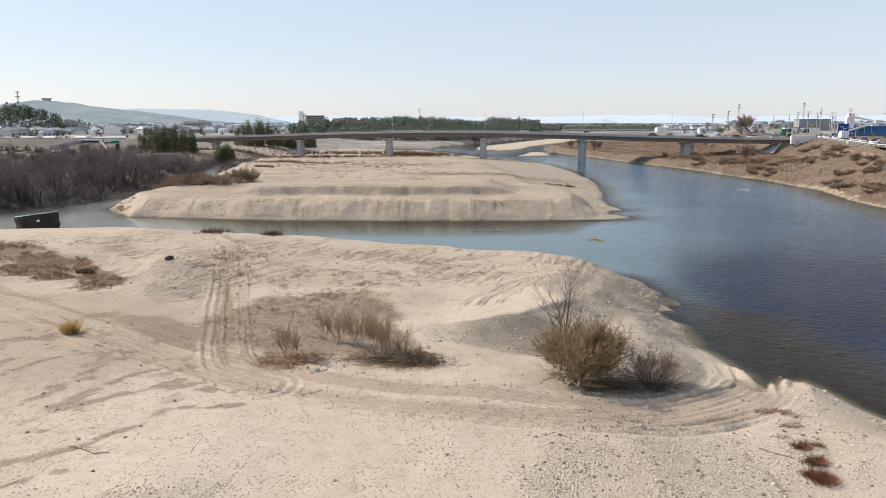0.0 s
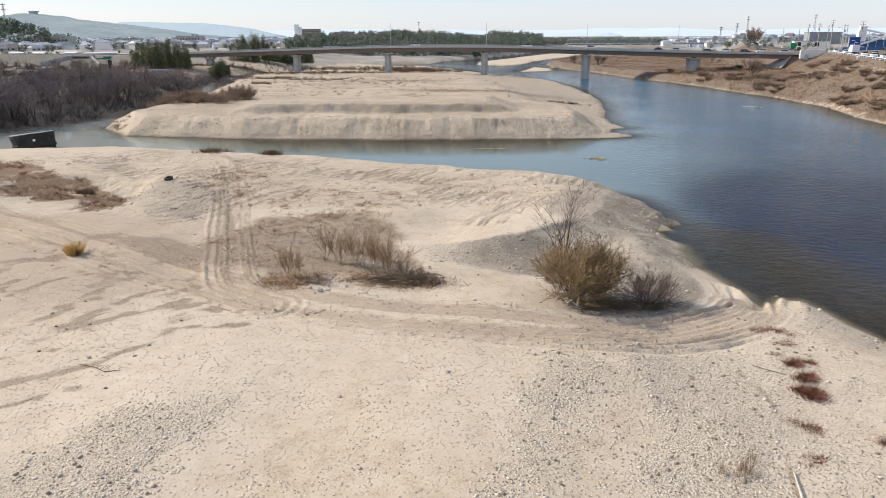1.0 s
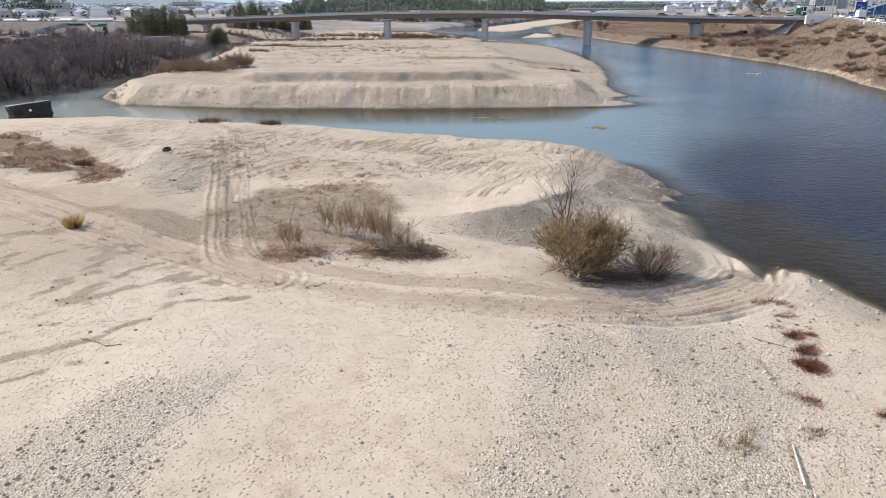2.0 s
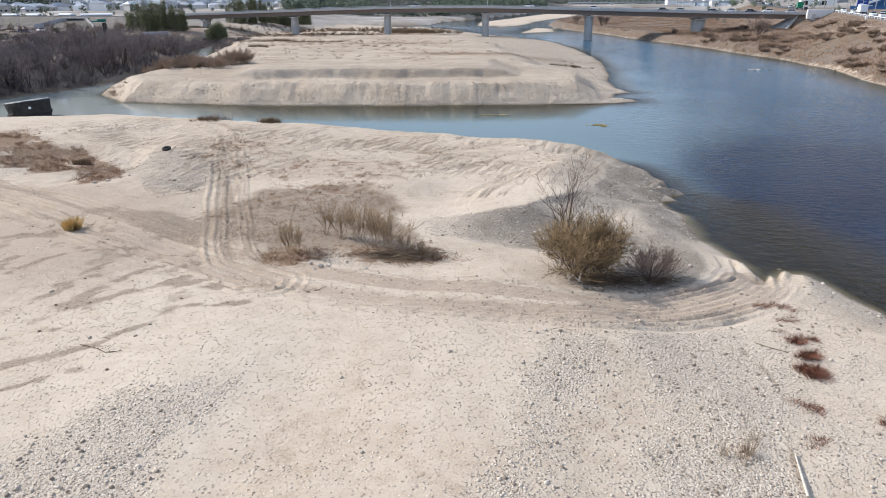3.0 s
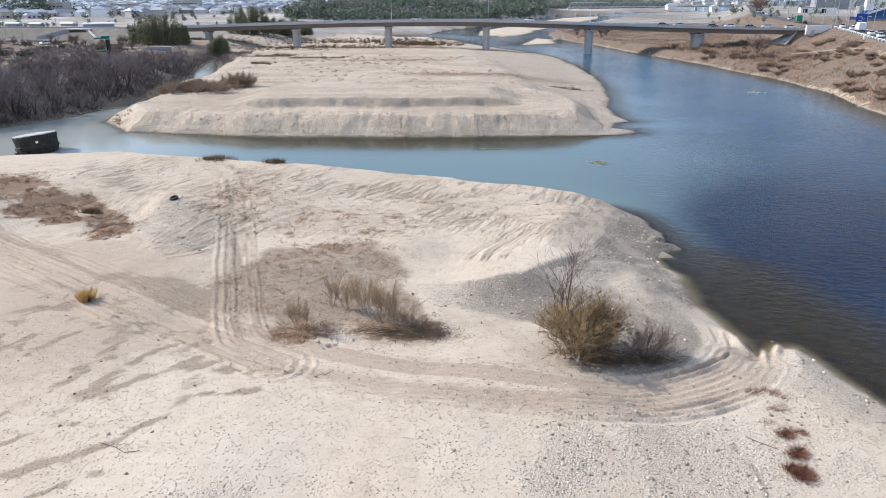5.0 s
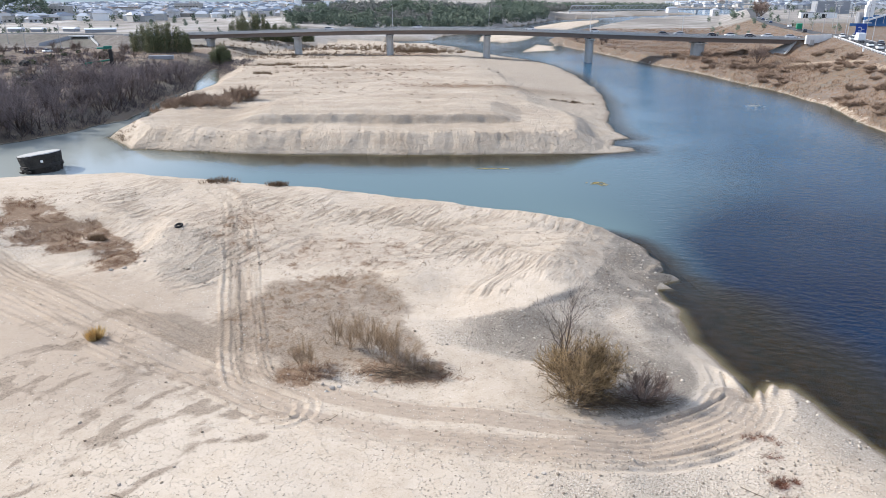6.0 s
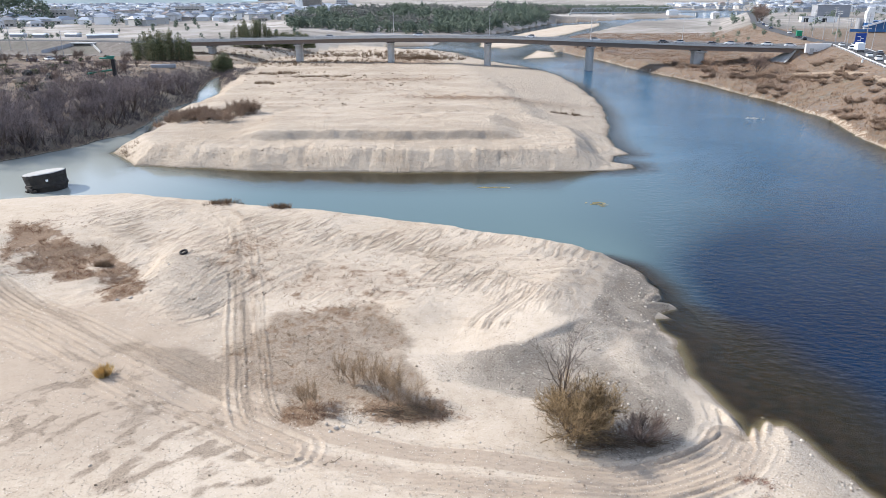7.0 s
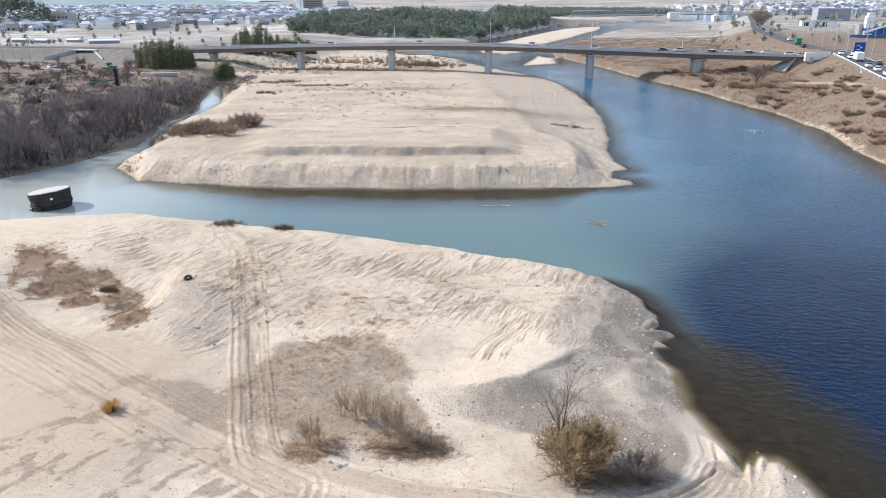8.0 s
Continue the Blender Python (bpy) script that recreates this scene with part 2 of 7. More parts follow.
M_GALV = plain("galvanised_steel", (0.42, 0.43, 0.44), (0.56, 0.57, 0.58), 1.5, 0.45, 0.6)
M_BARK = plain("dark_willow_bark", (0.055, 0.042, 0.035), (0.13, 0.10, 0.085), 6.0, 0.95, bump=0.02)
M_TWIG = plain("bare_twigs", (0.12, 0.085, 0.070), (0.24, 0.18, 0.15), 2.0, 0.95, island=0.5)
M_TWIG_PURPLE = plain("purplish_bare_twigs", (0.075, 0.060, 0.062), (0.27, 0.225, 0.222), 2.0, 0.95, island=0.5)
M_UNDER = plain("dark_tangled_stems", (0.030, 0.026, 0.029), (0.12, 0.10, 0.104), 2.0, 0.95, island=0.5)
M_TWIG_OLIVE = plain("olive_willow_twigs", (0.075, 0.050, 0.024), (0.35, 0.245, 0.13), 2.0, 0.9, island=0.6)
M_TWIG_RED = plain("reddish_thin_stems", (0.17, 0.118, 0.072), (0.37, 0.27, 0.175), 2.0, 0.9, island=0.6)
M_TWIG_RUST = plain("rusty_scrub_twigs", (0.16, 0.11, 0.08), (0.38, 0.28, 0.20), 0.3, 0.95, island=0.5)
M_GRASS_RUST = plain("rust_brown_dead_weeds", (0.085, 0.032, 0.020), (0.23, 0.10, 0.06), 2.0, 0.95, island=0.6)
M_GRASS_STRAW = plain("straw_grass", (0.40, 0.255, 0.085), (0.64, 0.46, 0.20), 2.0, 0.9, island=0.6)
M_GRASS_BROWN = plain("winter_brown_grass", (0.15, 0.092, 0.062), (0.42, 0.295, 0.20), 0.12, 0.95, island=0.45)
M_GRASS_RED = plain("red_brown_weeds", (0.095, 0.045, 0.026), (0.25, 0.14, 0.08), 0.3, 0.95, island=0.6)
M_GRASS_LITTER = plain("dry_brown_litter", (0.10, 0.065, 0.04), (0.26, 0.18, 0.11), 0.3, 0.95, island=0.6)
M_BAMBOO = plain("bamboo_leaves", (0.032, 0.046, 0.02), (0.17, 0.17, 0.08), 0.25, 0.75, island=0.6)
# leaf greens lightened and blued: distance haze put into the base colour
M_FOREST = plain("mixed_forest_leaves", (0.06, 0.088, 0.066), (0.15, 0.175, 0.12), 0.03, 0.85, island=0.28)
M_FOREST_BARE = plain("leafless_wood", (0.12, 0.125, 0.11), (0.20, 0.195, 0.175), 0.05, 0.95, island=0.5)
M_HEDGE = plain("dark_evergreen_leaves", (0.018, 0.026, 0.012), (0.06, 0.07, 0.03), 0.3, 0.85, island=0.6)
M_STONE = varied("river_stone", [(0.34, 0.29, 0.235), (0.44, 0.385, 0.32), (0.50, 0.445, 0.38), (0.38, 0.325, 0.265), (0.54, 0.49, 0.42)], 0.9, 8.0)
M_PEBBLE = plain("loose_pebbles", (0.22, 0.18, 0.138), (0.54, 0.475, 0.395), 0.4, 0.9, island=0.85)
M_CLOD = plain("dry_earth_clods", (0.18, 0.135, 0.095), (0.36, 0.29, 0.215), 0.8, 0.95, island=0.7)
M_DRIFT = plain("bleached_driftwood", (0.40, 0.35, 0.29), (0.62, 0.57, 0.50), 3.0, 0.9, bump=0.01)
M_DEBRIS = plain("dark_branch_debris", (0.07, 0.05, 0.035), (0.20, 0.15, 0.10), 3.0, 0.95, island=0.4)
M_REED = plain("yellow_floating_reeds", (0.36, 0.26, 0.09), (0.56, 0.44, 0.20), 2.0, 0.9, island=0.5)
M_GLASS = Nodes("dark_window_glass", 0.08, 0.0, 0.6).color((0.02, 0.025, 0.03)).mat
M_CAR = varied("car_paint", [(0.75, 0.75, 0.74), (0.75, 0.75, 0.74), (0.03, 0.03, 0.035), (0.42, 0.43, 0.45), (0.62, 0.63, 0.65), (0.05, 0.08, 0.16)], 0.28)
M_WHITE = plain("white_paint", (0.68, 0.68, 0.67), (0.80, 0.80, 0.79), 0.6, 0.6)
M_BLUE = plain("blue_sheet_metal", (0.035, 0.11, 0.27), (0.06, 0.17, 0.36), 0.3, 0.5)
M_SIGN = plain("blue_sign_face", (0.010, 0.05, 0.26), (0.015, 0.065, 0.32), 0.8, 0.4)
M_TEAL = plain("green_painted_steel", (0.02, 0.13, 0.10), (0.05, 0.22, 0.17), 0.7, 0.6)
M_GREEN = plain("green_truck_paint", (0.01, 0.17, 0.09), (0.02, 0.24, 0.13), 0.6, 0.4)
M_GREY_PANEL = plain("grey_cladding", (0.22, 0.23, 0.25), (0.33, 0.34, 0.36), 0.2, 0.7)
M_WALLS = varied("house_render", [(0.62, 0.60, 0.56), (0.45, 0.42, 0.38), (0.70, 0.69, 0.67), (0.33, 0.29, 0.25), (0.55, 0.55, 0.56)], 0.8, 0.6)
# roof tones raised as painted sun glint and distance haze, far quarter's too
M_ROOFS = varied("roof_tiles", [(0.17, 0.185, 0.205), (0.26, 0.275, 0.295), (0.36, 0.37, 0.39), (0.20, 0.19, 0.19), (0.17, 0.22, 0.28), (0.24, 0.19, 0.17)], 0.6, 0.8)
M_FAR_WALL = plain("pale_house_walls", (0.42, 0.41, 0.39), (0.80, 0.79, 0.77), 0.05, 0.8, island=0.8)
M_FAR_ROOF = plain("blue_grey_roofs", (0.11, 0.13, 0.165), (0.42, 0.45, 0.49), 0.05, 0.5, island=0.8)
M_TRUSS = plain("faded_truss_steel", (0.30, 0.33, 0.36), (0.40, 0.43, 0.46), 0.1, 0.6)
M_POLE = plain("concrete_pole", (0.30, 0.29, 0.28), (0.42, 0.41, 0.40), 1.0, 0.85)
M_TARP = plain("pale_sheet_roof", (0.55, 0.58, 0.62), (0.74, 0.76, 0.78), 0.3, 0.6)


def hazed_hill_material(name, a, b, haze, share):
    """Far-off wooded hills, a plain backdrop: the air's haze is painted in as a glow."""
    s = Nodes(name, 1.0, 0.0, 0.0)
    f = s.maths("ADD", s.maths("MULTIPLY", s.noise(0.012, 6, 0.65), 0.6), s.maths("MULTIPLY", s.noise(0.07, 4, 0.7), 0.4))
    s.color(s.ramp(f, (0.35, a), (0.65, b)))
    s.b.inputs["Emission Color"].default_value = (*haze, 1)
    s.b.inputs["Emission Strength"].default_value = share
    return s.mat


# paler and bluer with distance: haze put into base colour and glow
M_HILL_NEAR = hazed_hill_material("wooded_hill", (0.035, 0.05, 0.045), (0.16, 0.165, 0.14), (0.34, 0.44, 0.54), 0.55)
M_HILL_FAR = hazed_hill_material("distant_wooded_hill", (0.10, 0.14, 0.15), (0.16, 0.19, 0.19), (0.44, 0.54, 0.66), 0.72)
M_HILL_PALE = hazed_hill_material("far_off_hill", (0.15, 0.19, 0.21), (0.20, 0.23, 0.25), (0.52, 0.61, 0.74), 0.86)


# ---- terrain arithmetic ----
def hash2(ix, iy, seed):
    n = (ix.astype(np.int64) * 374761393 + iy.astype(np.int64) * 668265263 + seed * 974634777) & 0x7FFFFFFF
    n = ((n ^ (n >> 13)) * 1274126177) & 0x7FFFFFFF
    return ((n ^ (n >> 16)) & 0xFFFF) / 65535.0


def vnoise(x, y, seed=0):
    """Smooth value noise, 0 to 1."""
    ix, iy = np.floor(x), np.floor(y)
    fx, fy = x - ix, y - iy
    fx, fy = fx * fx * (3 - 2 * fx), fy * fy * (3 - 2 * fy)
    a, b = hash2(ix, iy, seed), hash2(ix + 1, iy, seed)
    c, d = hash2(ix, iy + 1, seed), hash2(ix + 1, iy + 1, seed)
    return a + (b - a) * fx + (c - a) * fy + (a - b - c + d) * fx * fy


def fbm(x, y, size, octaves=4, seed=0):
    """Layered noise about 0, within about -0.5 to 0.5; size is its coarsest wave in metres."""
    total, amp, norm = 0.0, 1.0, 0.0
    for k in range(octaves):
        total = total + amp * (vnoise(x / size * 2**k + 17.3 * k, y / size * 2**k - 9.1 * k, seed + k) - 0.5)
        norm += amp
        amp *= 0.5
    return total / norm * 1.3


def sstep(a, b, v):
    t = np.clip((v - a) / (b - a), 0, 1)
    return t * t * (3 - 2 * t)


def signed(x, y, poly):
    """Distance to a closed outline, positive inside."""
    best = np.full(x.shape, 1e12)
    inside = np.zeros(x.shape, bool)
    for (x0, y0), (x1, y1) in zip(poly, poly[1:] + poly[:1]):
        dx, dy = x1 - x0, y1 - y0
        t = np.clip(((x - x0) * dx + (y - y0) * dy) / (dx * dx + dy * dy + 1e-9), 0, 1)
        best = np.minimum(best, (x - x0 - t * dx) ** 2 + (y - y0 - t * dy) ** 2)
        if y0 != y1:
            inside ^= ((y0 > y) != (y1 > y)) & (x < dx * (y - y0) / dy + x0)
    return np.where(inside, 1, -1) * np.sqrt(best)


def along(x, y, line):
    """Offset to the side of an open line, and the way along it."""
    best, side, way, run = np.full(x.shape, 1e12), np.zeros(x.shape), np.zeros(x.shape), 0.0
    for (x0, y0), (x1, y1) in zip(line, line[1:]):
        dx, dy = x1 - x0, y1 - y0
        ln = math.hypot(dx, dy)
        t = np.clip(((x - x0) * dx + (y - y0) * dy) / ln**2, 0, 1)
        d2 = (x - x0 - t * dx) ** 2 + (y - y0 - t * dy) ** 2
        s = np.sign(dx * (y - y0) - dy * (x - x0))
        near = d2 < best
        best, side, way = np.where(near, d2, best), np.where(near, s, side), np.where(near, run + t * ln, way)
        run += ln
    return np.sqrt(best) * side, way


def smooth_line(pts, n=6):
    """A Catmull-Rom line through the given points."""
    p = [np.array(pts[0])] + [np.array(q) for q in pts] + [np.array(pts[-1])]
    out = []
    for a, b, c, d in zip(p, p[1:], p[2:], p[3:]):
        for k in range(n):
            t = k / n
            out.append(tuple(0.5 * (2 * b + (c - a) * t + (2 * a - 5 * b + 4 * c - d) * t * t + (3 * b - a - 3 * c + d) * t**3)))
    return out + [tuple(pts[-1])]


def smin(a, b, k):
    """The lower of two heights, with a rounded edge of width k."""
    h = np.clip(0.5 + 0.5 * (b - a) / k, 0, 1)
    return b + (a - b) * h - k * h * (1 - h)


def patch(x, y, poly, soft, seed=0, rough=1.0):
    """A cover patch inside an outline: 1 within, falling off over soft metres along a ragged rim."""
    if y.min() > 112:
        return np.zeros(x.shape)
    return sstep(-soft, soft, signed(x, y, poly) + rough * 2.0 * fbm(x, y, 3.5, 4, seed))


def blob(x, y, cx, cy, rx, ry, turn=0.0):
    c, s = math.cos(radians(turn)), math.sin(radians(turn))
    u, v = ((x - cx) * c + (y - cy) * s) / rx, (-(x - cx) * s + (y - cy) * c) / ry
    return np.exp(-(u * u + v * v))


# outlines of the land at the water's level
SHORE_NEAR = [(-900, 80), (-120, 96), (-75, 103), (-60, 107), (-49, 108.5), (-26, 101.5), (-12, 98), (-2, 94), (8.5, 89), (15, 85.6), (20.2, 83.4),
              (22.3, 81), (23.4, 77.8), (23.9, 74), (23.4, 71.4), (22.0, 70.1), (24.0, 69.0), (22.2, 68.0), (21.1, 66.6), (21.1, 63.7), (22.0, 61.8), (21.5, 58.4), (21.2, 55.4), (21.9, 52.3),
              (22.4, 49.6), (22.1, 47.7), (21.9, 46.2), (23.2, 46.7), (24.6, 48.2), (25.9, 48.0), (26.6, 46.0), (27.1, 43.7), (27.9, 40.5), (30, 34), (33, 24), (40, 0), (70, -120), (200, -900), (-900, -900)]
SHORE_ISLAND = [(-69, 146), (-61, 134.6), (-50.5, 132.4), (-36.7, 130), (-20, 129), (-4.4, 128.5), (9.4, 129.2), (22, 128.7), (31, 129.4), (36, 131.6),
                (36.4, 134.5), (33.2, 137), (34, 141), (37.6, 143.4), (36.2, 150), (37.6, 163), (41.4, 177), (44, 197), (46.3, 216), (46.6, 240), (46.5, 268), (44, 295),
                (37.4, 320), (27, 340), (14, 372), (6, 405), (-12, 428), (-60, 440), (-130, 430), (-130, 330), (-95, 300), (-84, 268), (-75, 236), (-75.5, 215), (-77, 198), (-74, 180), (-69.5, 160)]
SHORE_LEFT = [(-900, 90), (-200, 112), (-130, 122), (-90, 137.7), (-86, 143), (-82.5, 151), (-80.5, 158), (-75.5, 168), (-78, 185), (-80.5, 200), (-79.5, 222), (-87, 252), (-92, 282),
              (-85, 330), (-60, 440), (-10, 455), (-2, 500), (22, 548), (60, 640), (112, 780), (230, 905), (330, 965), (340, 1150), (-200, 1500), (-900, 1600), (-9000, 5200), (-9000, -2000), (-900, -900)]
SHORE_RIGHT = [(900, -900), (200, -700), (118, -120), (98, 0), (93, 80), (92, 130), (93.2, 152), (96.2, 168), (98.8, 181), (99.8, 195), (99.4, 211), (97.2, 227), (95, 246), (91.5, 271), (87, 290), (81, 313),
               (77, 345), (68, 385), (62, 420), (64, 455), (90, 520), (140, 640), (205, 790), (330, 885), (480, 960), (500, 1300), (0, 1650), (-600, 1850), (-9000, 5600), (9000, 5600), (9000, -2000)]
SAND_BAR = [(20, 448), (34, 430), (48, 450), (62, 500), (95, 580), (150, 720), (165, 790), (120, 740), (75, 630), (45, 550), (25, 500)]
SILL = [(38, 362), (56, 372), (60, 405), (52, 418), (46, 392)]

# covers of the near land
HOLLOW = [(-20, 56), (-16, 63), (-7.5, 65), (-4.5, 62.5), (-3.2, 58), (-2.7, 53), (-1, 49.5), (0.5, 46.8), (-2, 45.4), (-5, 45), (-8, 46), (-11.5, 46.2), (-13.5, 48), (-17, 49)]
DAMP_STRIP = [(-28, 55.2), (-22.7, 56), (-18.2, 52), (-17.2, 47.8), (-23.5, 51)]
PLATEAU = [(-1.5, 56.5), (1.5, 54.6), (4.3, 54.6), (6.9, 56.3), (8.6, 57.8), (10.9, 59.6), (13, 62.1), (14.2, 63.2), (14.7, 67), (16.2, 69.8), (17.7, 72.8), (18.4, 77), (20, 84), (-60, 130), (-60, 66), (-20, 66), (-5, 66), (-4, 60)]
GRAVEL_SLOPE = [(-1.5, 55.2), (2.4, 55.6), (6.9, 56.6), (10.9, 59.6), (13.9, 63), (15, 66.7), (17.6, 74.5), (20, 81), (25, 81), (24.2, 70), (21, 64.5), (21.2, 58), (20.5, 52), (18.5, 47), (16, 43), (9, 42.2), (7.6, 44.5), (7.8, 49), (3, 50.6), (-0.6, 52)]
WEEDY_HOLE = [(-57, 90), (-50, 86.5), (-42.5, 79.5), (-39.5, 73.5), (-42, 71.5), (-47, 75), (-53, 82)]
WEEDY_GULLY = [(-44, 83), (-40, 81.5), (-36, 78), (-32.5, 71), (-31.3, 66.6), (-34.5, 66), (-36.5, 70), (-38.5, 76), (-42, 80)]

GRAVEL_STRIPE = [(8.1, 36.4), (6.2, 33.6), (5.0, 31.0), (3.1, 28.3), (1.2, 24.5), (0.5, 20), (4.2, 20), (4.9, 25.3), (5.5, 28.3), (6.4, 31.0), (8.8, 34.1)]
GRAVEL_APRON = [(10.6, 37.4), (16.7, 37.4), (16.0, 32.4), (13.9, 25.6), (12.5, 19), (7.6, 19), (8.7, 25.6), (9.4, 30.5)]
GRAVEL_LEFT = [(-20, 22), (-17, 25), (-15.5, 26.4), (-13.8, 28.2), (-11.6, 29.5), (-9.0, 30.5), (-8.9, 28.2), (-10.4, 25), (-11.0, 21), (-13, 18), (-20, 18)]
GRAVEL_HILL = [(-32.8, 77.8), (-30.4, 79.5), (-26.1, 77.8), (-23.2, 74.5), (-22, 67.3), (-22.8, 62.4), (-24.4, 61.2), (-27.9, 64.4), (-31.7, 71.5)]
# dark streaks on the sand: lines with their half widths
STREAKS = [([(-16.0, 43.4), (-17.6, 40.9), (-19.3, 39.0), (-20.9, 37.6), (-22.3, 36.0)], 0.55), ([(-10.6, 38.9), (-14.5, 37.9), (-16.4, 35.3), (-18.1, 33.0), (-20.1, 31.5), (-23.2, 29.5)], 0.42),
           ([(-18.0, 44.7), (-19.9, 43.0), (-20.8, 39.4), (-22.1, 38.0)], 0.4), ([(-21.4, 43.0), (-23.1, 40.5), (-23.5, 38.7)], 0.45), ([(-24.0, 38.3), (-25.2, 35.4)], 0.4), ([(-23.9, 40.2), (-22.3, 42.6), (-21.4, 45.7)], 0.3),
           ([(-24.6, 48.3), (-21.2, 46.2), (-17.0, 44.3)], 0.16), ([(-22.9, 47.2), (-19.3, 46.6), (-16.2, 44.9)], 0.16), ([(-22.0, 27.6), (-18.8, 29.6), (-17.2, 30.7)], 0.3), ([(-11.0, 40.5), (-12.3, 40.8), (-14.7, 41.7), (-16.6, 41.9)], 0.8),
           ([(-24.8, 32.2), (-22.0, 34.6), (-20.6, 35.1)], 0.3), ([(-28, 42), (-25.6, 44.6), (-24.4, 46.4)], 0.3), ([(-31, 40.5), (-28, 44.6)], 0.3), ([(-34, 46), (-31.4, 48.5), (-28, 49.6)], 0.4)]
STREAKS = [(smooth_line(p), w) for p, w in STREAKS]

# spot heights of the near land
SPOTS = [(-30.8, 78, 3.0), (-37, 77, 1.3), (-27.4, 50.7, 2.95), (0.2, 42.3, 2.1), (-7.9, 45.2, 2.2), (-2.8, 57.5, 2.1), (5.6, 35.6, 1.85), (0.6, 32.5, 2.05),
         (19.9, 38.9, 1.15), (-4.4, 29.6, 2.2), (17.4, 30.4, 1.35), (14, 24.4, 1.6), (-3, 24.6, 2.2), (-18, 30, 2.35), (-14.3, 31, 2.55), (13.7, 43.6, 0.95),
         (-14, 50, 2.3), (21.7, 45.9, 0.75), (-49.7, 104, 2.5), (-25.5, 98, 2.5), (-2, 90, 2.1), (14, 80, 2.3), (17.5, 74, 2.7), (7, 58, 2.65), (13.2, 64, 2.95),
         (-6, 66, 2.4), (-52, 88, 2.9), (9, 52, 1.6), (17, 56, 1.5), (19.5, 66, 1.5)]


def near_height(x, y):
    num, den = np.zeros(x.shape), np.full(x.shape, 1e-9)
    for sx, sy, sz in SPOTS:
        w = 1.0 / ((x - sx) ** 2 + (y - sy) ** 2 + 6.0) ** 2
        num, den = num + w * sz, den + w
    return num / den


TRACK_MAIN = smooth_line([(-62, 81), (-47.6, 69), (-37, 60.6), (-26.7, 53), (-17.2, 47.2), (-12.7, 44.3), (-8.2, 42), (-3.2, 40.4), (0.9, 39.8), (4.8, 39.2), (8.7, 38.8), (12.7, 39.3), (16.4, 40.6), (19.3, 42.3), (21.4, 45)])
TRACK_CROSS = smooth_line([(-12.5, 44.2), (-14.3, 47), (-16.4, 53.8), (-19.4, 64.1), (-23.7, 78.5), (-27.6, 90.2), (-31.3, 96)])
TRACK_OLD = smooth_line([(-70, 75), (-47, 64), (-36, 57.2), (-25, 50.2), (-17, 45.5), (-11, 42)])
RUT_LINES = [smooth_line([(-27, 60.8), (-24.6, 63), (-22.6, 68), (-21.5, 75)]), smooth_line([(-26, 59.5), (-23, 62), (-20.8, 66), (-18.2, 71), (-14.5, 76)]),
             smooth_line([(2.2, 57.3), (3.7, 61.2), (7.4, 66.6)]), smooth_line([(4.2, 58.5), (5.4, 61.8), (9, 66.4)]), smooth_line([(-7, 69), (3.6, 72.1), (14, 74)]),
             smooth_line([(-18, 90), (-6.4, 82), (4.4, 75.1), (12, 68)]), smooth_line([(8, 42.8), (13.6, 43.0), (17.2, 44.6), (19.9, 47.6), (20.4, 50)]),
             smooth_line([(9, 41.9), (13.8, 42.1), (17.8, 43.7), (20.6, 46.6), (21.2, 49.5)]), smooth_line([(-3, 76), (5, 78), (13, 78)])]
WHEEL_RUNS = [(TRACK_MAIN, (-2.7, -2.15, -1.5, -0.95, -0.35, 0.3, 0.85, 1.4, 2.0, 2.6), 0.15), (TRACK_CROSS, (-1.5, -1.1, -0.75, 0.45, 0.8, 1.2, 1.9), 0.09), (TRACK_OLD, (-2.4, -1.7, -0.9, 0.0, 0.8, 1.6, 2.4), 0.14)]

ROAD_RIGHT = smooth_line([(166, 315), (158.3, 288.6), (151.2, 266.5), (142.4, 242), (134.8, 221), (123, 184), (112, 130), (104, 60), (110, -60), (200, -500)])
ROAD_JOIN = [(144, 292.6), (164, 301)]
ROAD_AWAY = smooth_line([(164, 303), (166, 330), (177, 377), (190, 428), (222, 526), (252, 600), (330, 800)])
ROAD_LEFT = smooth_line([(-150, 351), (-185, 362), (-260, 372), (-400, 380), (-900, 380)])


def bank(r, top, half, slope, base):
    return np.maximum(base, top - np.maximum(np.abs(r) - half, 0) * slope)


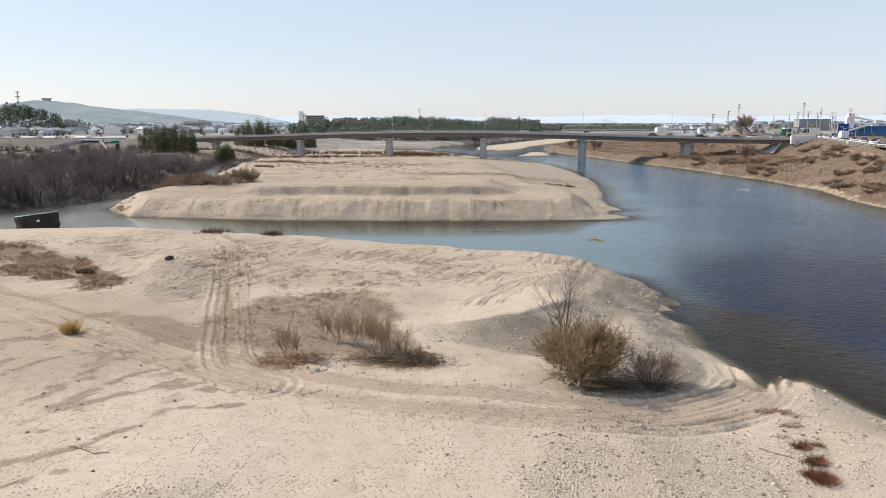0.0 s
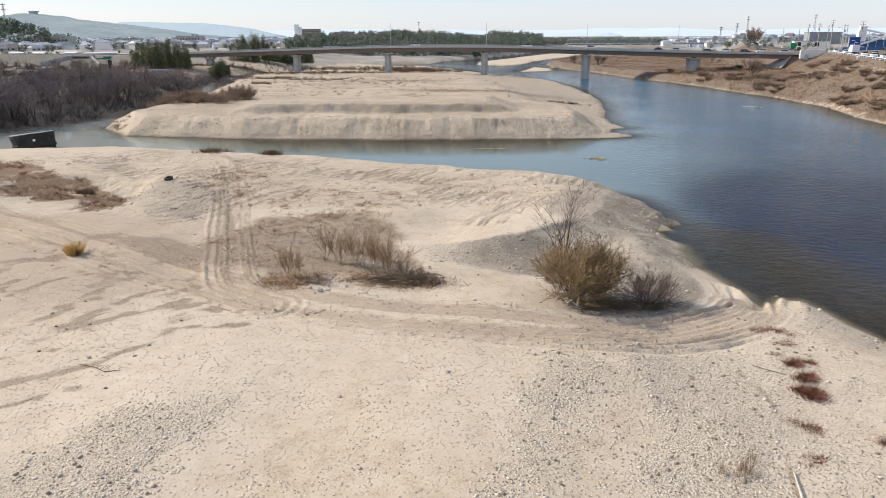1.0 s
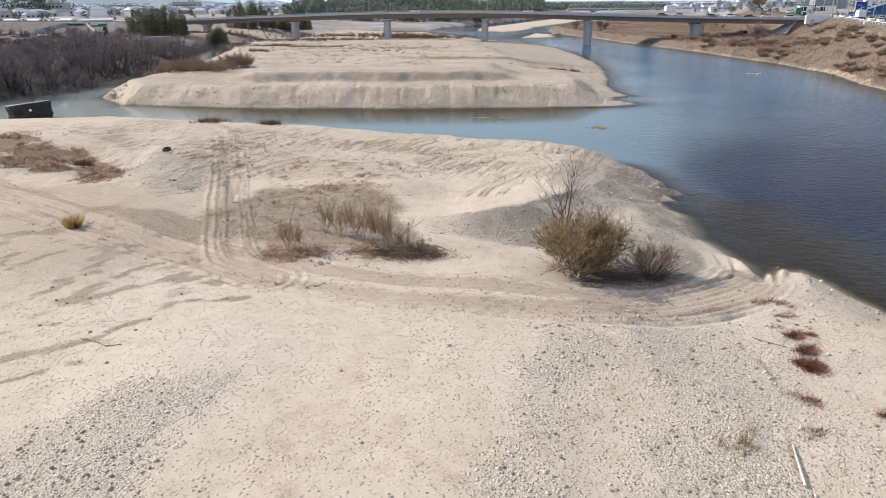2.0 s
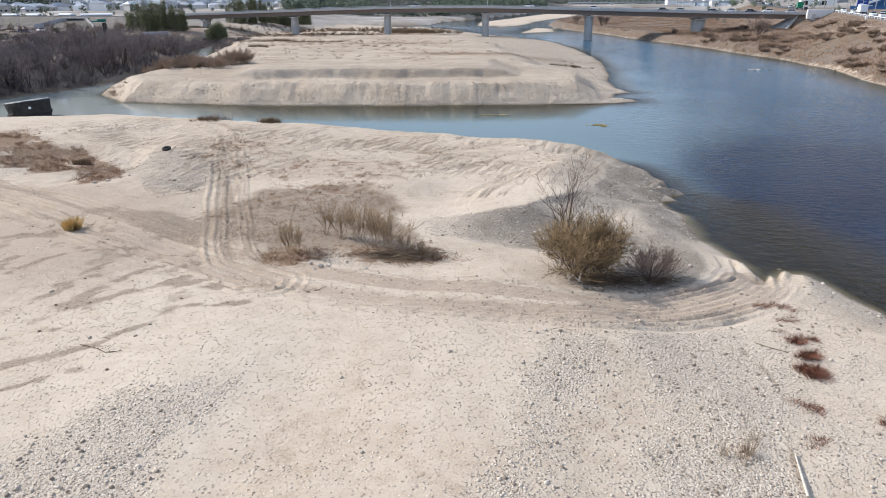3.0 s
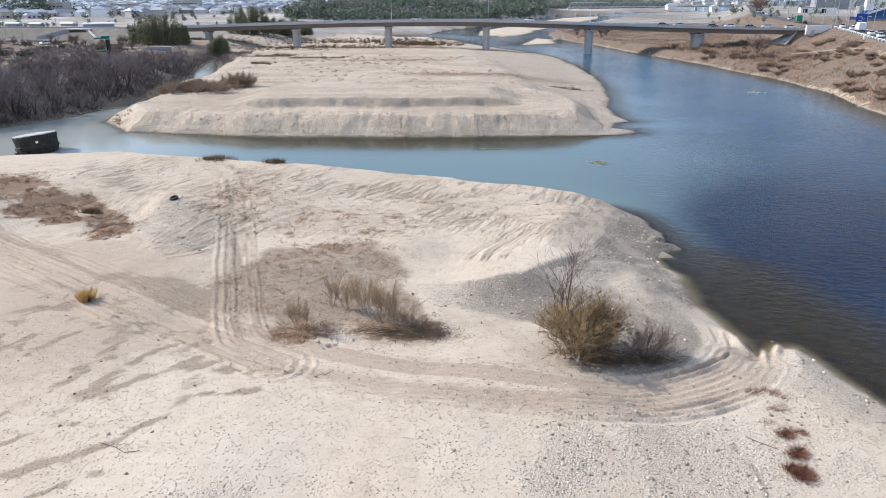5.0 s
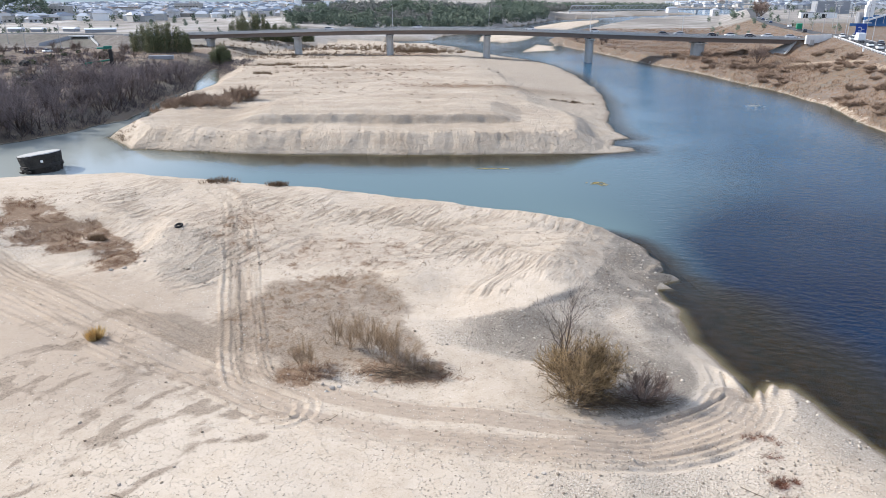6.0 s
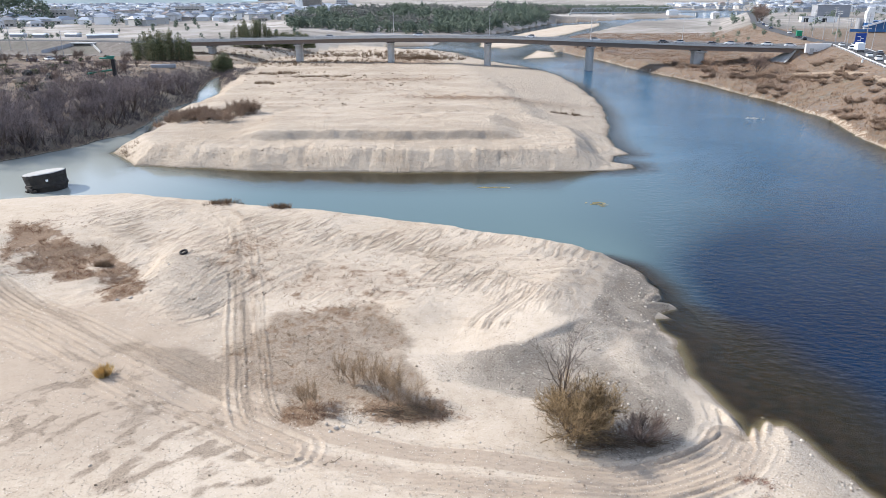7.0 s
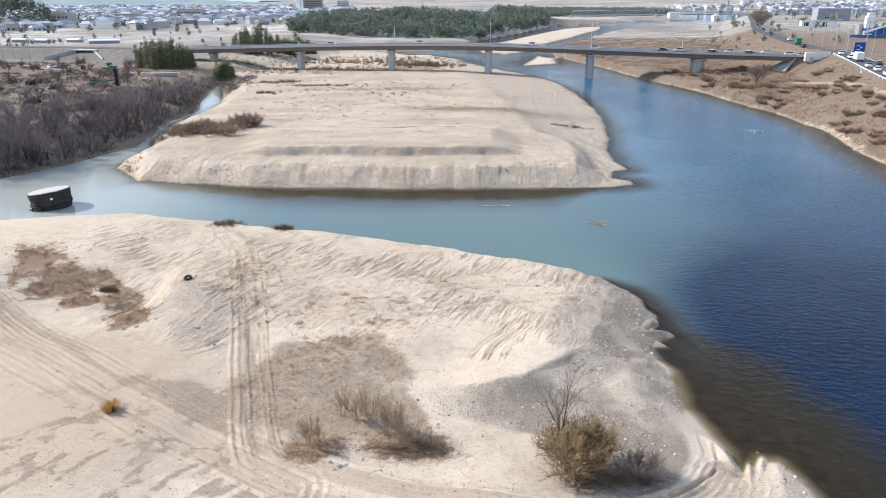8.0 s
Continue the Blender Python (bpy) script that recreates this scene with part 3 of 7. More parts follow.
def terrain(x, y, fine=True):
    """Height of the ground and the cover masks at the places x, y."""
    shape = x.shape
    wx, wy = x + 2.2 * fbm(x, y, 9, 3, 11) * sstep(0, 60, np.hypot(x, y)), y + 1.6 * fbm(x, y, 9, 3, 23)
    zero = np.zeros(shape)
    mask = {k: zero.copy() for k in ("gravel", "damp_shaded", "litter", "soil", "tread", "along", "town", "tan", "churn", "isle", "bluff", "scar", "grey")}
    # near land
    ax, ay = x + 0.9 * fbm(x, y, 4, 3, 11), y + 0.9 * fbm(x, y, 4, 3, 23)
    sa = signed(ax, ay, SHORE_NEAR)
    north = sstep(79, 84, y) * (1 - sstep(20, 24, x))
    crest = signed(ax, ay, PLATEAU)
    top = near_height(x, y) + 0.25 * fbm(x, y, 7, 3, 5) + 0.36 * sstep(4, 11, x) * sstep(-0.7, 0.1, crest) * sstep(46, 52, y) * (1 - sstep(2, 14, crest)) - 0.25 * sstep(0.5, -2.5, crest) * blob(x, y, 9, 55, 9, 7)
    k_in = 0.30 + 0.7 * north
    ha = np.where(sa > 0, smin(k_in * sa, top, 0.5), (0.30 + 0.4 * north + 0.5 * sstep(64, 72, y) - 0.19 * blob(x, y, 27, 54, 11, 15)) * sa)
    # island
    sb = signed(wx, wy, SHORE_ISLAND)
    sb = np.where(sb > 0, sb * (1 + 0.9 * fbm(x, y, 26, 3, 37) * sstep(1, 6, sb) * (1 - sstep(5, 25, x))), sb)
    east = sstep(14, 34, x + 0.12 * (y - 130))
    front = 1 - sstep(150, 175, y)
    hb = np.interp(y, [120, 150, 165, 185, 215, 300, 345, 440], [3.35, 3.4, 3.3, 3.0, 2.7, 2.0, 1.2, 0.9])
    hb = hb + 1.75 * sstep(141.6, 143.2, y + 1.2 * fbm(x, y, 6, 3, 77)) * sstep(-46, -37, x) * (1 - sstep(9, 17, x)) * (1 - sstep(158, 178, y))
    hb = hb + 0.5 * blob(x, y, -30, 240, 30, 40) + 0.6 * blob(x, y, -10, 300, 35, 14)
    hb = hb + 0.7 * fbm(x, y, 24, 4, 41) * (1 - east) * sstep(150, 165, y)
    k_b = 0.40 * (1 - east) + 0.085 * east + front * (0.36 * (1 - sstep(24, 33, x)) + 0.06)
    rill = (0.34 * fbm(x, y * 0.12, 1.5, 2, 61) + 0.25 * fbm(x, y * 0.3, 6, 3, 62)) * sstep(0.3, 2, sb) * (1 - sstep(6, 9, sb)) * front
    hb = np.where(sb > 0, smin(k_b * sb, hb, 0.35 + 1.6 * east) + rill + 0.03, (0.14 + 0.03 * front + 0.35 * sstep(18, 30, x)) * sb)
    # left plain
    sl = signed(wx, wy, SHORE_LEFT)
    hl = 4.6 + 0.8 * fbm(x, y, 40, 4, 71) + 1.6 * sstep(330, 420, y) * sstep(-30, -120, x) - 2.6 * sstep(-110, -60, x) * sstep(300, 330, y)
    hl = hl + 10 * blob(x, y, -30, 690, 85, 75) + 10 * blob(x, y, 70, 820, 70, 60)
    rl, _ = along(x, y, ROAD_LEFT)
    hl = np.maximum(hl, np.where(x < -138, bank(rl, 9.4, 6, 0.45, -9), -9))
    hl = np.where(sl > 0, smin(0.30 * sl, hl, 1.2) + 0.05, 0.3 * sl)
    # right bank
    sr = signed(wx, wy, SHORE_RIGHT)
    rr, _ = along(x, y, ROAD_RIGHT)
    ra, _ = along(x, y, ROAD_AWAY)
    behind = rr > 0
    hr = np.where(behind & (y < 300), 8.4, 2.2 + 0.055 * np.clip(sr, 0, 40)) + 0.9 * fbm(x, y, 14, 4, 81)
    hr = np.where(y >= 300, 2.6 + 5.0 * sstep(0, 14, -ra) + 0.9 * fbm(x, y, 14, 4, 81), hr)
    hr = np.maximum(hr, bank(rr, 10.9, 5.5, 0.42, -9))
    rj, _ = along(x, y, ROAD_JOIN)
    hr = np.maximum(hr, bank(rj, 10.9, 4.5, 1.4, -9))
    hr = np.maximum(hr, np.where(y > 296, bank(ra, 10.5, 5.0, 0.35, -9), -9))
    hr = np.where(sr > 0, np.minimum(hr, 0.9 * np.tanh(0.9 * sr) + np.maximum(sr - 1, 0) * 0.42), 0.25 * sr)
    # bars in the upper river
    sc = np.maximum(signed(wx, wy, SAND_BAR), signed(wx, wy, SILL))
    hc = np.where(sc > 0, 0.55 * np.tanh(0.15 * sc), 0.08 * sc)
    z = np.maximum.reduce([ha, hb, hl, hr, hc])
    z = np.maximum(z, -3.2)
    own = np.argmax(np.stack([ha, hb, hl, hr, hc]), 0)
    land = z > 0
    is_a, is_b, is_l, is_r = (own == 0) & land, (own == 1) & land, (own == 2) & land, (own == 3) & land
    # ruts and treads on the near land
    rough = fbm(x, y, 3.0, 4, 91)
    if fine and y.min() < 112:
        for line, offs, width in WHEEL_RUNS:
            s, w = along(x, y, line)
            wob = s + (0.35 if line is TRACK_CROSS else 0.45) * fbm(w, s * 0.3, 8, 3, 7)
            near = (np.abs(s) < 3.4) * (sstep(0.2, 3.0, w) if line is TRACK_CROSS else 1 - 0.65 * sstep(17, 20, x))
            for i, o in enumerate(offs):
                d = np.abs(wob - o)
                band = np.exp(-((d / (1.6 * width)) ** 4))
                here = sstep(0.30, 0.62, vnoise(w / 4.5, s * 0 + i * 3.7, 13 + i))
                ridge = np.exp(-(((wob - o - 1.9 * width) / 0.12) ** 2)) * (0.35 + 0.65 * here) * (1 + 0.8 * fbm(w, s, 0.9, 2, 40 + i))
                deep = (0.8 if line is TRACK_CROSS else 0.65) + 0.5 * sstep(0, 10, x) * (1 - sstep(16, 20, x))
                z = z - is_a * near * deep * (0.06 * band - 0.19 * ridge)
                mask["tread"] = np.where(is_a & (x > -9), np.maximum(mask["tread"], band * near), mask["tread"])
                mask["along"] = np.where(d < width * 1.8, w, mask["along"])
                # darkens the wheel ridges: their thin shadow lines are put into the colour
                mask["damp_shaded"] = np.maximum(mask["damp_shaded"], is_a * near * ridge * (0.25 + 0.75 * here) * (0.12 if line is TRACK_CROSS else 0.42 - 0.1 * sstep(-12, -4, x)))
            mask["damp_shaded"] = np.maximum(mask["damp_shaded"], is_a * near * (0.66 if line is not TRACK_OLD else 0.45) * (1 - 0.8 * sstep(-13, -5, x)) * sstep(-0.02, 0.20, fbm(w * 0.06, wob, 0.9, 3, 47)) * np.exp(-((s / (1.7 if line is TRACK_CROSS else 2.9)) ** 6)))
            mask["tan"] = np.maximum(mask["tan"], ((0.5 * near if line is TRACK_CROSS else 0.95) * np.exp(-((s / (2.9 if line is TRACK_MAIN else 1.6)) ** 4)) * (0.85 + 2.0 * fbm(w * 0.12, s * 2.2, 2.2, 4, 29))) * is_a)
        for k, line in enumerate(RUT_LINES):
            s, w = along(x, y, line)
            end = sstep(0, 2, w) * (0.6 + 0.8 * vnoise(w / 3.0, s * 0 + k, 3))
            for o in (-0.95, -0.55, 0.6, 1.0) if k not in (6, 7) else (0.0,):
                wob = s - o + 0.5 * fbm(w, s * 0.1, 5, 3, k)
                g = np.exp(-((wob / 0.12) ** 2)) * end * (vnoise(w / 1.7, s * 0 + o, k) > 0.3)
                z = np.where(is_a, z - 0.09 * g + 0.05 * np.exp(-(((wob - 0.26) / 0.13) ** 2)) * end, z)
                # rut bottoms get their shadow lines as colour too
                mask["damp_shaded"] = np.maximum(mask["damp_shaded"], 0.6 * g * is_a)
        # dug and driven sand on the plateau, low hummocks, edges of the spoil
        plate = blob(x, y, -4, 80, 30, 14, -20) + 0.8 * blob(x, y, -38, 92, 18, 10) + 0.7 * blob(x, y, -27, 70, 8, 9)
        comb = 2.6 * np.maximum(0, np.sin((x * 0.92 - y * 0.36) * 4.3 + 14 * fbm(x, y, 9, 3, 19))) ** 5 - 0.4
        z = z + is_a * np.minimum(plate, 1) * 0.022 * comb * sstep(0.5, 0.68, vnoise(x / 2.6, y / 4.6, 4)) * (1 - patch(x, y, HOLLOW, 2, 3))
        mask["churn"] = churn = np.clip(plate + 0.6 * patch(x, y, HOLLOW, 2, 3) + 0.6 * blob(x, y, -35, 72, 16, 12), 0, 1)
        broken = sstep(0.34, 0.58, vnoise(x / 4.2 + 0.6 * y / 9, y / 6.5, 71)) * (0.55 + 0.45 * vnoise(x / 1.1, y / 2.3, 72))
        mask["scar"] = is_a * np.clip(plate * broken - 0.8 * patch(x, y, HOLLOW, 2, 3), 0, 1)
        z = z + is_a * ((0.05 + 0.13 * churn) * rough + (0.02 + 0.15 * churn) * fbm(x, y, 1.3, 4, 15)) * sstep(0.2, 2, sa)
        z = z + is_a * 0.55 * (blob(x, y, -3.4, 63.2, 3.0, 2.6) + 0.8 * blob(x, y, -44, 74, 3, 2.2, 30) + 0.7 * blob(x, y, -34.5, 70.5, 2.2, 1.6))
        z = z + is_a * 0.9 * fbm(x, y, 4.5, 4, 95) * (blob(x, y, -49, 81, 9, 8, -40) + blob(x, y, -37, 74, 5, 8, -25))
        z = z - is_a * (0.7 * blob(x, y, -36, 74, 2.6, 6, -25) + 0.6 * blob(x, y, -47, 79, 5, 3, -40)) + is_a * (0.5 * blob(x, y, -40, 84, 4, 1.6, -35) + 0.4 * blob(x, y, -52, 74, 4, 2, 20))
        # runnels of wet sand at the point, and the spoil ridges in the notch
        z = z + 0.45 * blob(x, y, 22.6, 69.2, 2.6, 0.5, 12) + 0.5 * blob(x, y, 21.6, 67.2, 2.8, 0.45, -18) + 0.35 * blob(x, y, 22.4, 71.4, 1.6, 0.5, 40)
        z = z + 0.32 * blob(x, y, 24.3, 47.2, 0.28, 1.3, -28) + 0.32 * blob(x, y, 23.1, 46.5, 0.24, 1.2, -20) + 0.4 * blob(x, y, 21.8, 48.4, 0.4, 1.6, 15)
    if fine:
        z = z + is_b * (0.38 * rough + 0.35 * fbm(x, y * 1.4, 6, 5, 58) * sstep(158, 166, y)) * sstep(0.3, 3, sb)
        z = z + is_r * 0.5 * rough * sstep(1, 6, sr) * (np.abs(rr) > 6) + is_l * 0.25 * rough * (y < 340)
    # masks
    mask["tan"] = np.maximum(mask["tan"], is_a * (0.55 * blob(x, y, -11, 72, 12, 7) + 0.45 * blob(x, y, -30, 84, 14, 9) + 0.7 * blob(x, y, -40, 60, 18, 10) + 0.75 * blob(x, y, -28, 47, 15, 12)) + is_b * (0.08 + 0.6 * fbm(x, y * 2, 40, 3, 66)))
    slope_a = patch(x, y, GRAVEL_SLOPE, 0.7, 31, 0.6) * (0.55 + 0.4 * sstep(0, 6, x)) + 0.4 * blob(x, y, 2.5, 51.5, 5, 3)
    near_r = 0.55 * patch(x, y, GRAVEL_STRIPE, 1.3, 61, 1.5) + 0.60 * patch(x, y, GRAVEL_APRON, 1.3, 62, 1.5) + 0.24 * blob(x, y, 7, 33, 9, 5) + 0.36 * blob(x, y, 8, 24, 7, 9) + 0.45 * blob(x, y, 19, 33, 5, 12, -14) + 0.8 * blob(x, y, 26, 42, 3, 7, 25) + 0.25 * blob(x, y, 3, 37, 5, 2)
    near_l = 0.72 * patch(x, y, GRAVEL_LEFT, 1.2, 63, 1.4)
    hill_l = 0.62 * patch(x, y, GRAVEL_HILL, 2.2, 64, 1.8) + 0.7 * blob(x, y, -46, 74, 4, 5) + 0.6 * blob(x, y, -54, 82, 5, 6) + 0.45 * blob(x, y, -8, 46, 4, 1.6) + 0.1 * patch(x, y, HOLLOW, 1.5, 9)
    sandy = blob(x, y, -0.5, 47.5, 6, 2.3) + 0.18 * blob(x, y, 7.6, 27, 1.2, 9, -24) + blob(x, y, -2.5, 63, 3.2, 2.8) + 0.7 * blob(x, y, 19.5, 51.5, 1.3, 2.5) + 0.55 * blob(x, y, 16.5, 59.5, 1.0, 6, -38)
    mask["grey"] = is_a * np.clip(patch(x, y, GRAVEL_SLOPE, 0.5, 31, 0.3) * (0.25 + 0.75 * sstep(0, 7, x)) * (0.85 + 2.2 * fbm(x, y, 2.6, 5, 119)) - 0.6 * blob(x, y, 12, 57, 4, 2.2, 35) - 0.7 * blob(x, y, 19, 53, 2.4, 3.4) + 0.45 * patch(x, y, GRAVEL_HILL, 1.5, 64, 1.5), 0, 1)
    near_r = near_r - 0.8 * blob(x, y, -3, 30, 6, 8.5)
    near_l = near_l + 0.7 * blob(x, y, -6.8, 46.2, 1.3, 1.5)
    mask["gravel"] = np.where(is_a, np.clip(slope_a + near_r + near_l + hill_l - 1.1 * sandy, 0, 1.1), 0) + is_b * (0.5 * east * sstep(150, 165, y) + 0.2 + 0.4 * (sb < 3) * (x > 20))
    mask["gravel"] = np.where(is_a, np.maximum(mask["gravel"], 0.14 * mask["churn"] + 0.14 * sstep(0.2, 0.5, mask["damp_shaded"])) * (1 - 0.9 * mask["tread"]), mask["gravel"])
    mask["gravel"] = mask["gravel"] + is_r * (sr < 2.5) * 0.5
    wetbed = np.clip(0.92 + 1.0 * fbm(x, y, 2.4, 4, 122), 0.6, 1) * patch(x, y, HOLLOW, 1.3, 12, 1.2) * (1 - 0.9 * blob(x, y, -6.8, 46.2, 1.3, 1.5)) + 0.72 * patch(x, y, DAMP_STRIP, 0.6, 14)
    ux, uy = x * 0.70 + y * 0.71, -x * 0.71 + y * 0.70
    bend = uy + 1.2 * fbm(x, y, 6, 2, 36)
    drift = (0.6 + 0.9 * fbm(x, y, 0.9, 3, 121)) * sstep(0.10, 0.34, fbm(ux * 0.22, bend, 0.95, 4, 35) + 0.35 * fbm(ux * 0.5, bend * 2.2, 1.0, 2, 38)) * np.clip(0.8 * blob(x, y, -20, 39.5, 7, 6) + 0.7 * blob(x, y, -34, 47, 12, 7) + 0.3 * blob(x, y, -27, 34, 6, 5), 0, 1)
    streak = zero.copy()
    if fine and y.min() < 60:
        here = (x > -40) & (x < -7) & (y > 24) & (y < 53)
        px, py, pu, pb, found = x[here], y[here], ux[here], bend[here], streak[here]
        for k, (line, wide) in enumerate(STREAKS):
            s, w = along(px, py, line)
            edge = np.abs(s + 0.9 * fbm(px, py, 1.6, 4, 110 + k) + 0.5 * fbm(pu * 0.3, pb, 0.7, 3, 111)) / (wide * (0.55 + 0.9 * vnoise(w / 1.6, w * 0 + k, 21)))
            found = np.maximum(found, np.exp(-(edge**3)) * sstep(0, 0.8, w) * np.clip(0.75 + 1.9 * fbm(pu * 0.6, pb * 1.6, 0.9, 4, 112), 0, 1))
        streak[here] = found
        here = (x > 11) & (x < 19) & (y < 37)
        edge = along(x[here], y[here], [(16.0, 34.3), (16.4, 32.7), (16.1, 30.7), (15.3, 28.1), (14.4, 25.8), (13, 21)])[0] + 0.3 * fbm(x[here], y[here], 1.2, 3, 115)
        streak[here] = 0.75 * np.exp(-((edge / 0.22) ** 2)) * sstep(0.3, 0.6, vnoise(x[here] / 0.7, y[here] / 0.9, 116))
    spots = sstep(0.16, 0.34, fbm(x, y, 1.9, 5, 83) + 0.5 * fbm(ux * 0.3, bend, 0.8, 2, 84)) * blob(x, y, -31, 46, 22, 14)
    mask["damp_shaded"] = np.maximum(mask["damp_shaded"], np.where(is_a, np.clip(wetbed + 0.8 * drift + 0.75 * spots + 0.98 * streak - 0.7 * sandy, 0, 1), 0))
    # crest term paints the shaded face below the edge; blobs are darker gravel
    crest_shade_gravel = (0.3 * np.exp(-(((crest + 1.2) / 1.1) ** 2)) * sstep(3, 7, x) * sstep(48, 53, y) + 0.5 * blob(x, y, 17.8, 60, 1.8, 5, 20) + 0.45 * blob(x, y, 20, 75, 2.2, 5)) * sstep(-0.3, 0.2, fbm(x, y, 2.2, 4, 118) + 0.1)
    mask["damp_shaded"] = np.maximum(mask["damp_shaded"], is_a * crest_shade_gravel)
    mask["damp_shaded"] = np.maximum(mask["damp_shaded"], 0.75 * np.exp(-np.maximum(z, 0) / 0.22) * (is_a | is_b))
    mask["damp_shaded"] = np.maximum(mask["damp_shaded"], is_b * 0.48 * (1.3 * blob(x, y, -10, 173, 22, 3.2, 3) + 1.3 * blob(x, y, 5, 205, 30, 7, -4) + 1.1 * blob(x, y, -50, 186, 18, 4) + 0.8 * blob(x, y, -25, 235, 40, 10) + 0.7 * blob(x, y, -10, 152, 40, 3) + 0.8 * east * sstep(150, 165, y)))
    dry = 1.5 * vnoise(x / 2.4, y / 3.0, 54) * patch(x, y, WEEDY_HOLE, 2.6, 51, 2.2) + 0.7 * patch(x, y, WEEDY_GULLY, 1.2, 52, 1.4) + 0.37 * patch(x, y, HOLLOW, 1.5, 53, 1.5) + (0.30 + 0.9 * np.maximum(fbm(x, y, 2.5, 4, 120), 0)) * blob(x, y, -10, 70, 13, 7) + 0.3 * blob(x, y, -52, 78, 8, 6) + 0.8 * blob(x, y, -2.6, 46.4, 3.6, 1.8) + 0.6 * blob(x, y, -10.6, 46, 2.6, 1.5) + 0.5 * blob(x, y, 12, 45, 4.5, 1.8) + 0.45 * blob(x, y, -24, 80, 6, 8) + 0.22 * blob(x, y, 2, 80, 26, 10, -20) + 0.25 * blob(x, y, -48, 92, 14, 8) + 0.3 * blob(x, y, -27, 51, 3, 1.6)
    mask["litter"] = np.where(is_a, np.clip(dry, 0, 1), 0) + is_b * (0.30 * sstep(230, 270, y) * (1 - east) + 0.55 * blob(x, y, -56, 172, 9, 7) + 0.3 * blob(x, y, -20, 330, 40, 20) + 0.72 * blob(x, y, -10, 173, 26, 2.4, 3) + 0.6 * blob(x, y, 5, 206, 28, 5, -4) + 0.4 * blob(x, y, -20, 252, 40, 6, 4) + 0.45 * blob(x, y, -45, 192, 20, 3) + 0.38 * blob(x, y, -20, 225, 40, 14) + 0.3 * blob(x, y, -30, 158, 40, 5))
    mask["litter"] = mask["litter"] + is_l * (0.32 * sstep(3, 12, sl) + 0.2) * (y < 330) + is_r * 0.55 * (y < 500)
    mask["damp_shaded"] = np.maximum(mask["damp_shaded"], is_l * 0.8 * np.exp(-np.maximum(sl, 0) / 9) * (y < 330))
    mask["soil"] = np.clip(is_l * (1 - 0.8 * np.exp(-np.maximum(sl, 0) / 5) * (y < 330)) * sstep(-0.2, 0.6, sl) + is_r * sstep(-0.3, 0.7, sr + 1.5 * rough - 1.3 * blob(x, y, 97, 178, 9, 22)), 0, 1)
    mask["soil"] = mask["soil"] * (1 - 0.8 * is_l * blob(x, y, -75, 345, 40, 50)) * (1 - 0.35 * is_r * blob(x, y, 120, 640, 30, 90))
    mask["town"] = (sstep(345, 460, y) * is_l + 0.8 * sstep(420, 600, y) * is_r) * np.clip(0.62 + 1.6 * fbm(x, y, 90, 4, 44), 0, 1)
    mask["isle"] = is_b * (1 - 0.5 * sstep(300, 360, y))
    mask["bluff"] = is_b * front * sstep(0.2, 0.9, z) * (1 - sstep(5, 9, sb))
    mask["wet"] = 0.4 * sstep(0.2, 0.02, z) + 0.6 * sstep(0.0, -0.2, z)
    mask["wet"] = np.maximum(mask["wet"], is_l * 0.55 * np.exp(-np.maximum(sl, 0) / 5) * (y < 330))
    mask["gravel"] = np.where(z < 0, 0.6, mask["gravel"])
    return z, mask


def height_at(x, y):
    return float(terrain(np.array([float(x)]), np.array([float(y)]))[0][0])


def heights(xs, ys):
    return terrain(np.asarray(xs, float), np.asarray(ys, float))[0]


def mesh_grid(name, xs, ys, zs, material, attrs):
    """A sheet from a grid of places, with point attributes."""
    rows, cols = xs.shape
    me = bpy.data.meshes.new(name)
    idx = np.arange(rows * cols).reshape(rows, cols)
    quads = np.stack([idx[:-1, :-1], idx[:-1, 1:], idx[1:, 1:], idx[1:, :-1]], -1).reshape(-1, 4)
    me.vertices.add(rows * cols)
    me.vertices.foreach_set("co", np.stack([xs, ys, zs], -1).astype(np.float32).ravel())
    me.loops.add(quads.size)
    me.loops.foreach_set("vertex_index", quads.ravel().astype(np.int32))
    me.polygons.add(len(quads))
    me.polygons.foreach_set("loop_start", np.arange(0, quads.size, 4, dtype=np.int32))
    me.polygons.foreach_set("use_smooth", np.ones(len(quads), bool))
    for key, value in attrs.items():
        a = me.attributes.new(key, "FLOAT", "POINT")
        a.data.foreach_set("value", np.broadcast_to(value, xs.shape).astype(np.float32).ravel())
    me.materials.append(material)
    me.update(calc_edges=True)
    return new(name, me)


def fan(ys, cols, margin, spread):
    """Grid columns that widen with the distance, and reach far out at both ends."""
    u = np.linspace(-1, 1, cols)
    half = spread * np.maximum(ys, 14) + margin
    xs = u[None, :] * half[:, None]
    outer = np.geomspace(1, 14, 10)[1:]
    far = [half[:, None] + (4600 - half[:, None]) * ((f - 1) / 13) ** 2 for f in outer]
    right = np.concatenate(far, 1)
    return np.concatenate([-right[:, ::-1], xs, right], 1)


